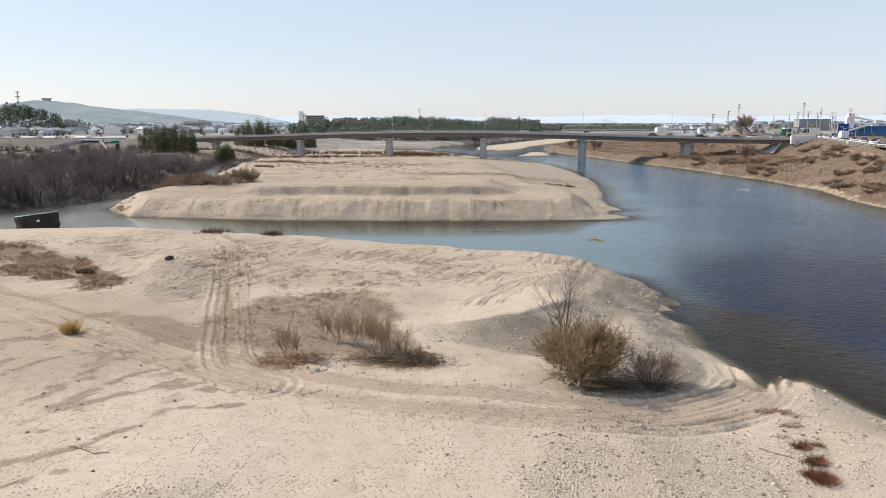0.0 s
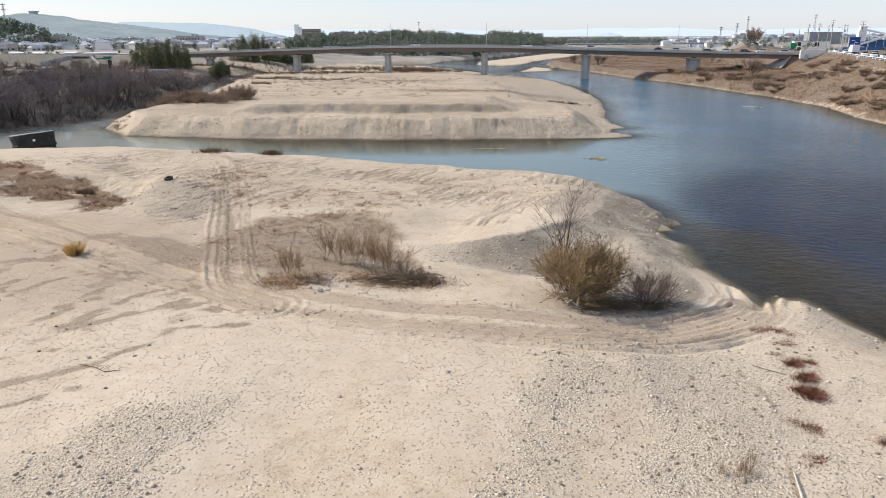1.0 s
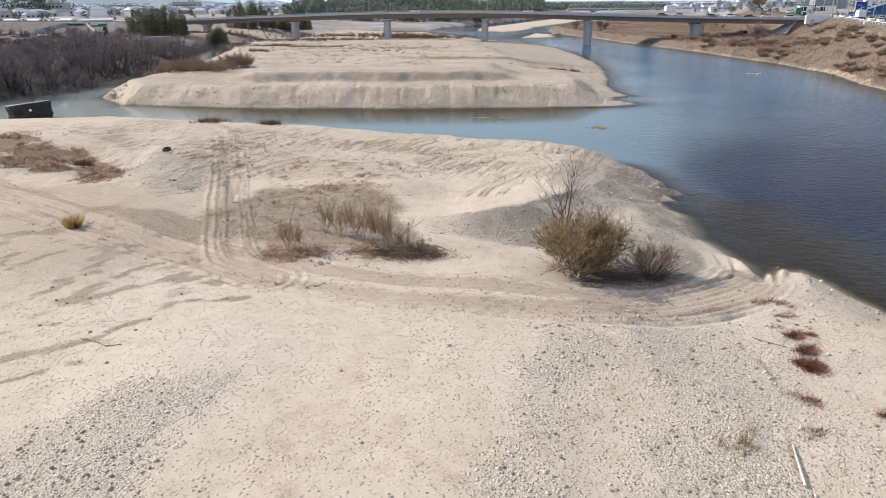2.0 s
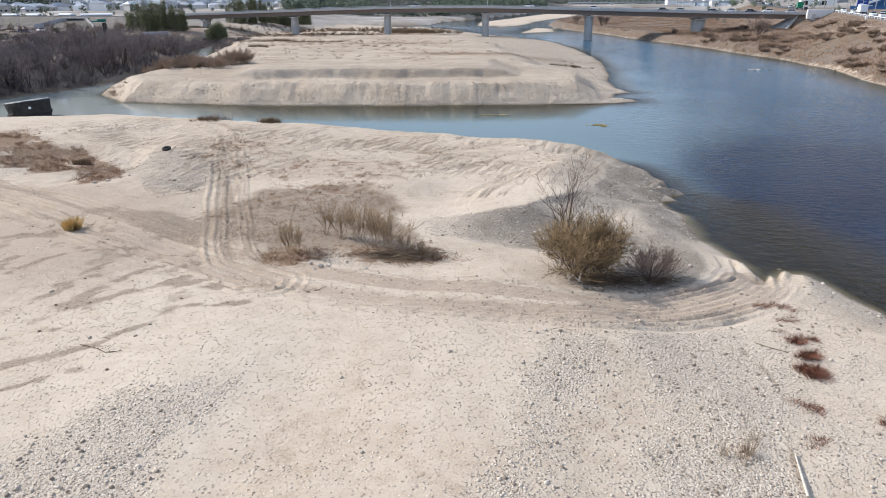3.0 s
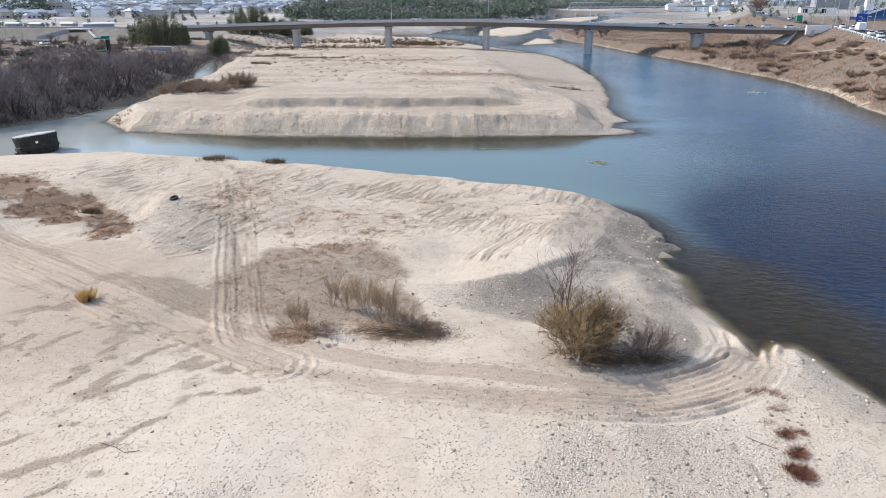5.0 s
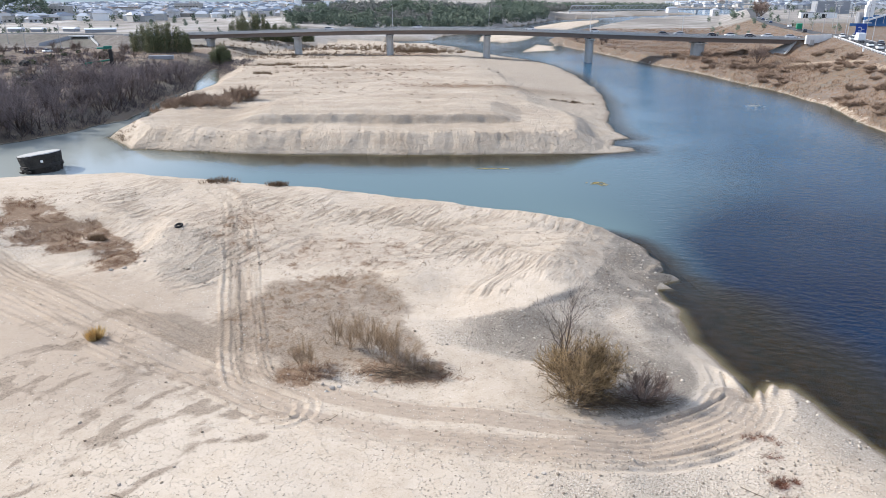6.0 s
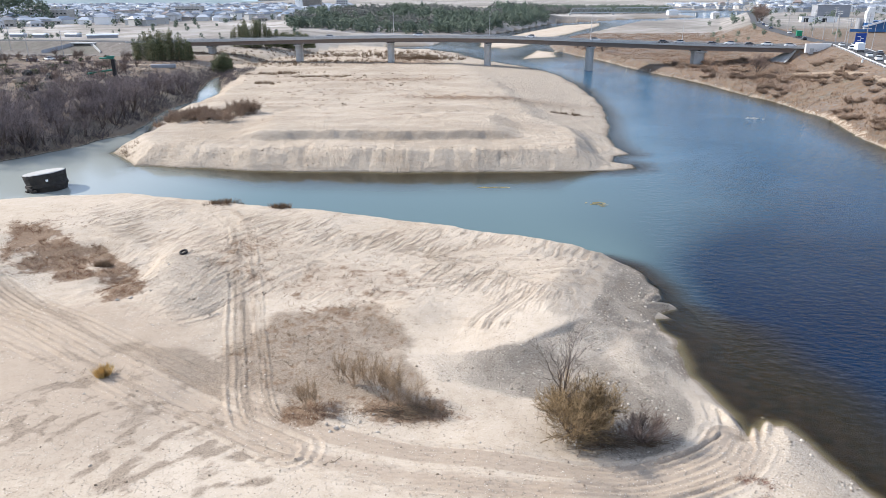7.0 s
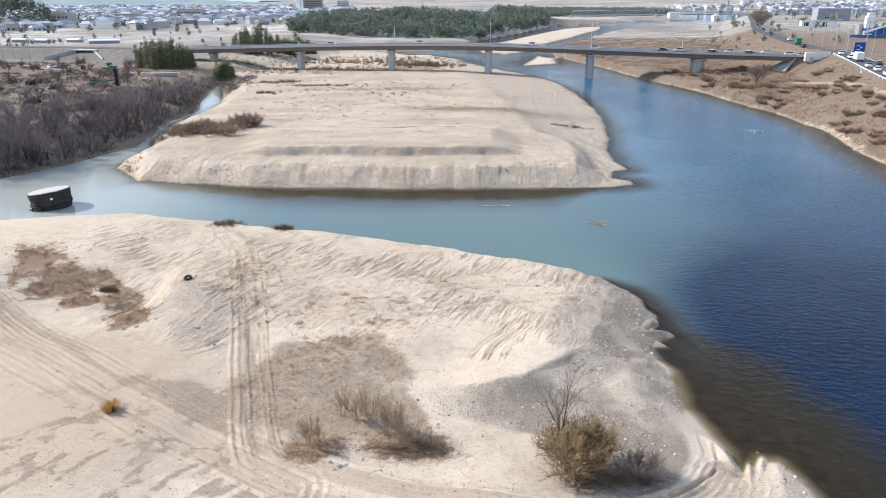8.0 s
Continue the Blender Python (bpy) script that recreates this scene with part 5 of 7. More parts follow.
build_near_plants()


def scatter(name, spots, zs, sizes, material, label, category, flat=0.6, seed=0):
    """Many small rough stones joined into one object."""
    rng = np.random.RandomState(seed)
    base = bmesh.new()
    bmesh.ops.create_icosphere(base, subdivisions=1, radius=1.0)
    bv = np.array([v.co for v in base.verts])
    bf = np.array([[v.index for v in f.verts] for f in base.faces])
    base.free()
    n, m = len(spots), len(bv)
    jig = 1 + rng.uniform(-0.28, 0.22, (n, m, 1))
    ang = rng.uniform(0, 6.283, n)
    c, s = np.cos(ang)[:, None], np.sin(ang)[:, None]
    v = bv[None] * jig * np.stack([np.ones(n), rng.uniform(0.6, 1, n), rng.uniform(flat * 0.7, flat * 1.2, n)], -1)[:, None, :] * np.asarray(sizes)[:, None, None]
    x, y = v[..., 0] * c - v[..., 1] * s, v[..., 0] * s + v[..., 1] * c
    v = np.stack([x + spots[:, 0, None], y + spots[:, 1, None], v[..., 2] + np.asarray(zs)[:, None] + 0.12 * np.asarray(sizes)[:, None]], -1).reshape(-1, 3)
    f = (bf[None] + (np.arange(n) * m)[:, None, None]).reshape(-1, 3)
    me = bpy.data.meshes.new(name)
    me.vertices.add(len(v))
    me.vertices.foreach_set("co", v.astype(np.float32).ravel())
    me.loops.add(f.size)
    me.loops.foreach_set("vertex_index", f.ravel().astype(np.int32))
    me.polygons.add(len(f))
    me.polygons.foreach_set("loop_start", np.arange(0, f.size, 3, dtype=np.int32))
    me.update(calc_edges=True)
    return tagged(link(name, me, material), label, category, kind="stuff")


def build_stones():
    rng = np.random.RandomState(7)
    # pebbles where the gravel lies open
    n = 110000
    y = 20 + 60 * rng.random_sample(n) ** 1.4
    x = (rng.random_sample(n) * 2 - 1) * (0.7 * y + 6)
    z, m = terrain(x, y)
    keep = (z > 0.05) & (rng.random_sample(n) < np.clip(m["gravel"] * 1.1 - 0.12, 0.0015, 0.9))
    x, y, z = x[keep][:27000], y[keep][:27000], z[keep][:27000]
    size = 0.018 + 0.026 * rng.random_sample(len(x)) ** 2 + 0.10 * rng.random_sample(len(x)) ** 16
    scatter("pebbles", np.stack([x, y], -1), z, size * (0.75 + y / 90), M_PEBBLE, "loose grey pebbles strewn over the gravel", "pebbles", 0.6, 1)
    # clods of earth in the hollow and along the tracks
    n = 60000
    x, y = rng.uniform(-64, 24, n), rng.uniform(24, 100, n)
    z, m = terrain(x, y)
    keep = (z > 0.3) & (rng.random_sample(n) < np.clip(0.004 + 0.012 * blob(x, y, -16, 36, 12, 10) + 0.40 * m["litter"] + 0.16 * m["damp_shaded"] + 0.07 * m["tread"] + 0.07 * m["churn"] + 0.25 * m["scar"], 0, 0.6))
    x, y, z = x[keep][:3800], y[keep][:3800], z[keep][:3800]
    scatter("clods", np.stack([x, y], -1), z, 0.032 + 0.09 * rng.random_sample(len(x)) ** 4, M_CLOD, "crumbly brown earth clods on the sand", "clods", 0.55, 2)
    # single rocks
    spots = [(-7.9, 44.4, 0.3), (-8.3, 44.1, 0.22), (-7.5, 44.7, 0.24), (-5.4, 46.1, 0.16), (0.5, 32.9, 0.16), (-4.6, 30.3, 0.15), (5.2, 35.3, 0.17), (5.7, 35.6, 0.2), (4.8, 35.5, 0.13), (0.2, 42.3, 0.14), (2.3, 42.9, 0.15), (-3.0, 24.6, 0.14),
             (-8.7, 44.9, 0.2), (-6.3, 45.2, 0.17), (24.9, 49.2, 0.2), (26.0, 46.9, 0.16), (-32.2, 66.8, 0.35), (-33.4, 66.4, 0.3), (-30.8, 68.4, 0.25), (-4.9, 44.0, 0.2), (-18.2, 34.0, 0.16)]
    me_list = []
    for k in range(4):
        bm = bmesh.new()
        bmesh.ops.create_icosphere(bm, subdivisions=2, radius=1.0)
        for v in bm.verts:
            v.co *= 1 + 0.35 * noise.noise(v.co * 1.3 + Vector((k * 7, 0, 0)))
            v.co.z *= 0.65
            v.co.y *= 0.8
        me = bpy.data.meshes.new("rock")
        bm.to_mesh(me)
        bm.free()
        me.materials.append(M_STONE)
        me_list.append(me)
    for i, (x, y, r) in enumerate(spots):
        ob = new("rock", me_list[i % 4])
        ob.matrix_world = pose(x, y, height_at(x, y) + r * 0.1, 0, 0, i * 77) @ Matrix.Scale(r * 0.75, 4)
        tagged(ob, "grey river rock half sunk in sand", "rock", "rocks on the sand")


build_stones()


def build_small_things():
    # tyre
    t = thing("tyre", (-30.75, 78.2, height_at(-30.75, 78.2) + 0.16), "black discarded car tyre lying on gravel", "tyre")
    t.matrix_world = t.matrix_world @ pose(0, 0, 0, 12, -6, 0)
    bm = bmesh.new()
    prof = [(0.29, -0.11), (0.40, -0.13), (0.47, -0.10), (0.49, -0.05), (0.49, 0.05), (0.47, 0.10), (0.40, 0.13), (0.29, 0.11), (0.33, 0.08), (0.42, 0.08), (0.42, -0.08), (0.33, -0.08)]
    rings = [[bm.verts.new((r * math.cos(2 * math.pi * i / 28), r * math.sin(2 * math.pi * i / 28), h)) for r, h in prof] for i in range(28)]
    for i in range(28):
        a, b = rings[i], rings[(i + 1) % 28]
        for j in range(len(prof)):
            bm.faces.new((a[j], b[j], b[(j + 1) % len(prof)], a[(j + 1) % len(prof)]))
    bmesh.ops.recalc_face_normals(bm, faces=bm.faces)
    part("tread", bm, M_DARK, t)
    # pale plank of driftwood at the right edge
    a, b = (14.3, 25.05), (13.55, 22.5)
    za, zb = height_at(*a) + 0.08, height_at(*b) + 0.10
    bm = tube((a[0], a[1], za), (b[0], b[1], zb), 0.032, 0.058, 8)
    bmesh.ops.subdivide_edges(bm, edges=bm.edges, cuts=2)
    for v in bm.verts:
        v.co.x += 0.05 * noise.noise(v.co * 2)
    me = bpy.data.meshes.new("driftwood_pole")
    bm.to_mesh(me)
    bm.free()
    tagged(link("driftwood_pole", me, M_DRIFT), "bleached straight driftwood pole lying on gravel", "driftwood")
    # thin sticks
    for pts, label in (([(-18.3, 33.2), (-17.3, 32.8), (-16.6, 32.3), (-15.8, 32.4)], "thin crooked dark stick lying on sand"), ([(-8.2, 40.4), (-7.5, 40.7), (-6.8, 41.7)], "dark broken branch beside the wheel tracks"), ([(17.0, 35.2), (17.5, 34.7), (18.3, 34.0)], "thin weathered stick on gravel")):
        verts, faces = [], []
        rng = random.Random(len(label))
        q = [Vector((x, y, height_at(x, y) + 0.05)) for x, y in pts]
        for p0, p1 in zip(q, q[1:]):
            prism(verts, faces, p0, p1, 0.020, 0.015, 5)
            for _ in range(3):
                s = p0.lerp(p1, rng.random())
                prism(verts, faces, s, s + Vector((rng.uniform(-0.6, 0.6), rng.uniform(-0.5, 0.5), 0.10)), 0.012, 0.006)
        tagged(raw("fallen_branch", verts, faces, M_DEBRIS), label, "branch")
    # reeds afloat
    rng = random.Random(3)
    for cx, cy, lx, ly, n, label in ((23.5, 107.2, 1.3, 1.4, 90, "yellow raft of floating reeds on the water"), (8.0, 117.7, 2.6, 0.25, 60, "thin line of floating reeds on the channel")):
        verts, faces = [], []
        for _ in range(n):
            u, v = rng.uniform(-1, 1), rng.uniform(-1, 1)
            if ly > 1 and (v < -0.1 and abs(u - 0.3 + 0.8 * v) > 0.3):
                continue
            p = Vector((cx + u * lx, cy + v * ly, 0.03))
            prism(verts, faces, p, p + Vector((rng.uniform(-0.8, 0.8), rng.uniform(-0.25, 0.25), 0.02)), 0.03, 0.02)
        tagged(raw("floating_reeds", verts, faces, M_REED), label, "reeds")
    # stranded snag in the river
    verts, faces = [], []
    for _ in range(30):
        p = Vector((81.5 + rng.gauss(0, 1.1), 186.5 + rng.gauss(0, 0.9), 0.0))
        prism(verts, faces, p, p + Vector((rng.uniform(-1.0, 1.0), rng.uniform(-0.7, 0.7), 0.04)), 0.05, 0.03)
    tagged(raw("snag", verts, faces, M_DRIFT), "low pale drift of branches stranded in the river", "driftwood")


build_small_things()


# ---- left bank ----
def build_left_bank():
    spec = dict(bark=M_BARK, twig=M_TWIG_PURPLE, twig_r=0.020, group="bare trees on the left bank")
    protos = []
    for k, (h, stems, lean) in enumerate(((8.5, 3, 0.7), (7.0, 4, 0.9), (9.0, 2, 0.55), (6.0, 6, 0.9))):
        x, y = ((-92, 171), (-96, 176), (-88, 178), (-103, 168))[k]
        protos.append(bare_tree("bare_tree", 50 + k, h, stems, "spreading dark leafless riverbank tree", "tree", (x, y, height_at(x, y)), trunk_r=0.24, levels=3, spread=0.95, droop=0.05, kids=(2, 3, 2), lean=lean * 1.3, **spec))
    rng = random.Random(8)
    spots = []
    line = smooth_line([(-150, 118), (-128, 124), (-92, 139), (-85, 152), (-82, 168), (-84, 188), (-86, 206), (-85, 224), (-90, 250)], 8)
    for (ax, ay), (bx, by) in zip(line, line[1:]):
        ln = math.hypot(bx - ax, by - ay)
        nx, ny = -(by - ay) / ln, (bx - ax) / ln
        for off in (rng.uniform(-0.5, 2.5), rng.uniform(4, 11)):
            spots.append((ax + nx * off + rng.uniform(-1.5, 1.5), ay + ny * off + rng.uniform(-1.5, 1.5)))
    zs = heights([p[0] for p in spots], [p[1] for p in spots])
    for i, ((x, y), z) in enumerate(zip(spots, zs)):
        s = rng.choice((0.42, 0.5, 0.62, 0.75, 0.9, 1.05)) * (1.0 if y < 190 else 0.72)
        copy_thing(protos[i % 4], pose(x + rng.uniform(-2, 2), y + rng.uniform(-2, 2), float(z), 0, 0, rng.uniform(0, 360)) @ Matrix.Scale(s, 4))
    # undergrowth along the bank, one mass
    verts, faces = [], []
    n = 11000
    r = np.random.RandomState(3)
    xs, ys = r.uniform(-165, -78, n), r.uniform(118, 300, n)
    zz, m = terrain(xs, ys)
    for x, y, z in zip(xs, ys, zz):
        if z < 0.12 or z > 6.5:
            continue
        near = math.exp(-max(0, z - 1.0) / 2.6)
        if rng.random() > 0.12 + 0.88 * near:
            continue
        h = rng.uniform(0.5, 2.0) * (0.5 + 0.8 * near)
        for _ in range(9):
            a = rng.random() * 6.28
            b = Vector((x + rng.uniform(-1, 1), y + rng.uniform(-1, 1), z - 0.1))
            prism(verts, faces, b, b + Vector((math.cos(a) * h * 0.6, math.sin(a) * h * 0.6, h * rng.uniform(0.4, 1.1))), 0.035, 0.012)
    ob = raw("undergrowth", verts, faces, M_UNDER)
    tagged(ob, "tangled dark leafless undergrowth on the riverbank", "undergrowth", kind="stuff")
    # rank dry growth over the plain
    verts, faces = [], []
    xs, ys = r.uniform(-270, -98, 5200), r.uniform(165, 335, 5200)
    grown = (xs < -0.36 * ys - 22) & (vnoise(xs / 11, ys / 9, 21) > 0.42)
    for x, y, z in zip(xs[grown], ys[grown], heights(xs[grown], ys[grown])):
        h = rng.uniform(0.3, 1.1)
        for _ in range(12):
            a = rng.random() * 6.28
            bx, by = x + rng.uniform(-1.1, 1.1), y + rng.uniform(-1.1, 1.1)
            k = len(verts)
            verts += [(bx - 0.09, by, z - 0.1), (bx + 0.09, by, z - 0.1), (bx + math.cos(a) * h * 0.6, by + math.sin(a) * h * 0.6, z + h * rng.uniform(0.5, 1.0))]
            faces.append((k, k + 1, k + 2))
    tagged(raw("rank_growth", verts, faces, M_TWIG_PURPLE), "rank grey-brown dry growth covering the river plain", "undergrowth", kind="stuff")
    # evergreen shrubs and dark heaps on the plain
    for i in range(70):
        x, y = rng.uniform(-260, -106), rng.uniform(185, 325)
        if x > -0.42 * y - 12:
            continue
        z = height_at(x, y)
        verts, faces = [], []
        w = rng.uniform(0.9, 2.6)
        for _ in range(3):
            leaf_mass(rng, verts, faces, Vector((rng.uniform(-w, w) * 0.5, rng.uniform(-w, w) * 0.5, w * 0.42)), (w * 0.7, w * 0.7, w * 0.55), 90, 0.4)
        t = raw("evergreen_shrub", verts, faces, M_HEDGE)
        t.matrix_world = pose(x, y, z)
        tagged(t, "dark evergreen garden shrub on the river plain", "bush", "shrubs on the plain")
    orch = None
    for i in range(90):
        x, y = rng.uniform(-250, -104), rng.uniform(200, 328)
        if x > -0.40 * y - 8:
            continue
        z = height_at(x, y)
        if orch is None:
            orch = bare_tree("orchard_tree", 71, 3.4, 4, "low leafless orchard tree on brown grass", "tree", (x, y, z), "orchard trees", trunk_r=0.10, levels=2, spread=0.9, droop=0.1, kids=(3, 3, 2), twig_r=0.03, twig=M_TWIG, lean=0.9)
        else:
            copy_thing(orch, pose(x, y, z, 0, 0, rng.uniform(0, 360)) @ Matrix.Scale(rng.uniform(0.7, 1.2), 4))
    # bamboo stands
    for k, (x, y, lx, ly, h, label) in enumerate(((-121, 306, 13.5, 6, 11.0, "dense green bamboo thicket with yellowish tops"), (-92, 296, 3.6, 3.2, 7.0, "round dark green bamboo clump"), (-100, 378, 12, 6, 13.0, "tall bamboo grove with yellow tops behind the bridge"), (-84, 392, 14, 6, 8.0, "dark bamboo thicket behind the bridge"))):
        verts, faces = [], []
        sticks = ([], [])
        for i in range(int(24 + lx * 4)):
            a, r = rng.random() * 6.28, rng.random() ** 0.5
            px, py = math.cos(a) * r * lx, math.sin(a) * r * ly
            hh = h * (1 - 0.45 * r**2.5) * rng.uniform(0.72, 1.08)
            lean = Vector((rng.uniform(-0.6, 0.6), rng.uniform(-0.6, 0.6), 0))
            prism(*sticks, Vector((px, py, -0.2)), Vector((px, py, hh)) + lean, 0.09, 0.03)
            for j in range(4):
                f = 0.16 + 0.26 * j
                leaf_mass(rng, verts, faces, Vector((px, py, hh * f)) + lean * f, (1.7 - 0.2 * j, 1.7 - 0.2 * j, hh * 0.2), 105, 0.42, 0.25)
        t = thing("bamboo", (x, y, height_at(x, y)), label, "bamboo")
        raw("foliage", verts, faces, M_BAMBOO, t)
        raw("cane", *sticks, M_TWIG_OLIVE, t)


build_left_bank()


def build_rig():
    """The green steel gantry on the left plain."""
    x, y = -118, 245
    t = thing("steel_gantry", (x, y, height_at(x, y)), "green painted steel gantry with a dark column", "gantry", turn=8)
    part("column", box(4.5, 0, 2.6, 1.1, 1.1, 6.0, 0.06), M_DARK, t, "dark square column")
    part("head_beam", box(2.7, 0, 6.0, 4.6, 1.0, 0.5, 0.05), M_TEAL, t)
    part("hood", box(3.9, 0, 6.5, 2.6, 1.3, 0.5, 0.1), M_TEAL, t)
    bm = tube((4.2, 0, 2.2), (-4.5, 0.2, 1.1), 0.22, 0.22, 8)
    add_tube(bm, (4.2, 0.9, 2.0), (-4.5, 1.0, 0.9), 0.2, 0.2, 8)
    part("conveyor_frame", bm, M_TEAL, t)
    part("conveyor_belt", box(-0.2, 0.5, 1.9, 8.0, 0.9, 0.15, 0.02), M_DARK, t)
    for px in (-4.2, -1.5, 1.2):
        part("leg", tube((px, 0.5, -0.3), (px, 0.5, 1.6), 0.09, 0.09, 6), M_TEAL, t)


build_rig()


def heap(at, r, h, material, label, seed):
    rng = random.Random(seed)
    bm = bmesh.new()
    bmesh.ops.create_icosphere(bm, subdivisions=3, radius=1.0)
    for v in bm.verts:
        n = 1 + 0.5 * noise.noise(v.co * 1.6 + Vector((seed, 0, 0)))
        v.co = Vector((v.co.x * r * n, v.co.y * r * 0.7 * n, max(v.co.z, -0.2) * h * n))
    me = bpy.data.meshes.new("heap")
    bm.to_mesh(me)
    bm.free()
    ob = link("spoil_mound", me, material)
    ob.matrix_world = pose(*at)
    return tagged(ob, label, "heap", "dark heaps on the plain")


for k, (hx, hy, hr, hh) in enumerate(((-121, 207, 2.6, 1.8), (-127, 222, 2.2, 1.7), (-131, 238, 2.4, 2.0), (-137, 228, 1.8, 1.3), (-138, 203, 3.0, 1.4), (-110, 262, 2.2, 1.2), (-146, 250, 2.0, 1.8))):
    heap((hx, hy, height_at(hx, hy)), hr, hh, M_DARK if k % 2 == 0 else M_CLOD, "dark covered spoil heap on the river plain", k)


# dark concrete blocks beside the left lane, culvert and wing walls in the road bank
def build_culvert():
    t = thing("culvert", (-175, 354, 0), "concrete box culvert with pale wing walls under the road bank", "culvert", turn=-12)
    part("opening_roof", box(0, 0, 9.0, 12, 9, 0.7, 0.04), M_CONCRETE, t)
    part("side_wall", box(-5.2, 0, 6.6, 0.6, 9, 4.2, 0.03), M_CONCRETE, t)
    part("side_wall", box(5.2, 0, 6.6, 0.6, 9, 4.2, 0.03), M_CONCRETE, t)
    # near-black block stands in for the shade inside the culvert
    part("inside", box(0, 3, 6.6, 9.7, 2.0, 4.1), M_DARK, t, "dark inside of the culvert")
    bm = bmesh.new()
    v = [bm.verts.new(c) for c in ((5.5, -4.5, 4.2), (15, -12, 4.2), (15, -11.5, 6.2), (5.5, -4, 9.2), (5.5, -3.9, 4.2), (15, -11.0, 4.2), (15, -10.9, 6.2), (5.5, -3.4, 9.2))]
    for f in ((0, 1, 2, 3), (7, 6, 5, 4), (0, 4, 5, 1), (1, 5, 6, 2), (2, 6, 7, 3), (3, 7, 4, 0)):
        bm.faces.new([v[i] for i in f])
    part("wing_wall", bm, M_CONCRETE, t, "pale concrete wing wall")
    bm = bmesh.new()
    v = [bm.verts.new(c) for c in ((-5.5, -4.5, 4.2), (-17, -12, 4.2), (-17, -11.5, 6.2), (-5.5, -4, 9.2), (-5.5, -3.9, 4.2), (-17, -11.0, 4.2), (-17, -10.9, 6.2), (-5.5, -3.4, 9.2))]
    for f in ((3, 2, 1, 0), (4, 5, 6, 7), (1, 5, 4, 0), (2, 6, 5, 1), (3, 7, 6, 2), (0, 4, 7, 3)):
        bm.faces.new([v[i] for i in f])
    # darker grey than its twin: this wall's shade is put into the colour
    part("wing_wall", bm, M_GREY_PANEL, t, "shaded grey wing wall")


build_culvert()
bm = box(-109, 277, height_at(-109, 277) + 0.55, 9, 2.2, 1.4, 0.06, 14)
me = bpy.data.meshes.new("concrete_trough")
bm.to_mesh(me)
bm.free()
tagged(link("concrete_trough", me, M_GREY_PANEL), "long grey concrete trough beside the lane", "trough")


def ribbon(name, line, half, lift, material, label, category, zfun=None):
    """A road laid on the ground along a line."""
    verts, faces = [], []
    pts = smooth_line(line, 4)
    offs = (-half, -half * 0.5, 0, half * 0.5, half)
    xs, ys = [], []
    for i, (x, y) in enumerate(pts):
        a, b = pts[max(i - 1, 0)], pts[min(i + 1, len(pts) - 1)]
        dx, dy = b[0] - a[0], b[1] - a[1]
        ln = math.hypot(dx, dy) or 1
        for o in offs:
            xs.append(x - dy / ln * o)
            ys.append(y + dx / ln * o)
    zs = zfun(xs, ys) if zfun else heights(xs, ys)
    verts = [(x, y, z + lift) for x, y, z in zip(xs, ys, zs)]
    n, m = len(pts), len(offs)
    for i in range(n - 1):
        for j in range(m - 1):
            faces.append((i * m + j, i * m + j + 1, (i + 1) * m + j + 1, (i + 1) * m + j))
    low = len(verts)
    verts += [(x, y, z - 0.25) for x, y, z in verts]
    rim = [i * m for i in range(n)], [i * m + m - 1 for i in range(n)]
    for side in rim:
        for a, b in zip(side, side[1:]):
            faces.append((a, b, b + low, a + low))
    return tagged(raw(name, verts, faces, material, smooth=False), label, category, kind="structure")


def flat(z):
    return lambda xs, ys: np.full(len(xs), z)


ribbon("road_right", [(166, 315), (158.3, 288.6), (151.2, 266.5), (142.4, 242), (134.8, 221), (123, 184), (112, 130), (104, 60), (110, -60)], 4.6, 0.15, M_ASPHALT, "grey asphalt road on the grassy embankment", "road", flat(10.9))
ribbon("road_join", [(144.5, 292.6), (152, 295.8), (162, 300)], 4.4, 0.13, M_ASPHALT, "asphalt junction at the bridge end", "road", flat(10.9))
ribbon("road_away", [(164, 303), (166, 330), (177, 377), (190, 428), (222, 526), (252, 600), (330, 800)], 3.6, 0.16, M_ASPHALT, "asphalt levee road leading away", "road", flat(10.55))
ribbon("road_left", [(-150, 351), (-185, 362), (-260, 372), (-400, 380), (-800, 380)], 4.2, 0.12, M_ASPHALT, "asphalt road on the embankment beyond the orchard", "road", flat(9.45))
ribbon("lane_left", [(-100, 293), (-122, 287), (-160, 300), (-215, 330), (-330, 345)], 1.5, 0.08, M_CLOD, "pale farm lane across the river plain", "road")
ribbon("path_right", [(118, 190), (122, 228), (124, 258)], 0.9, 0.10, M_CLOD, "pale trodden path along the grass slope", "path")
for k, o in ((1, 4.5), (2, -4.5)):
    ribbon("road_line_%d" % k, [(158.3 + o, 288.6), (151.2 + o, 266.5), (142.4 + o, 242), (134.8 + o, 221), (123 + o, 184), (112 + o, 130)], 0.18, 0.17, M_LINE, "white edge line on the embankment road", "road line", flat(10.9))


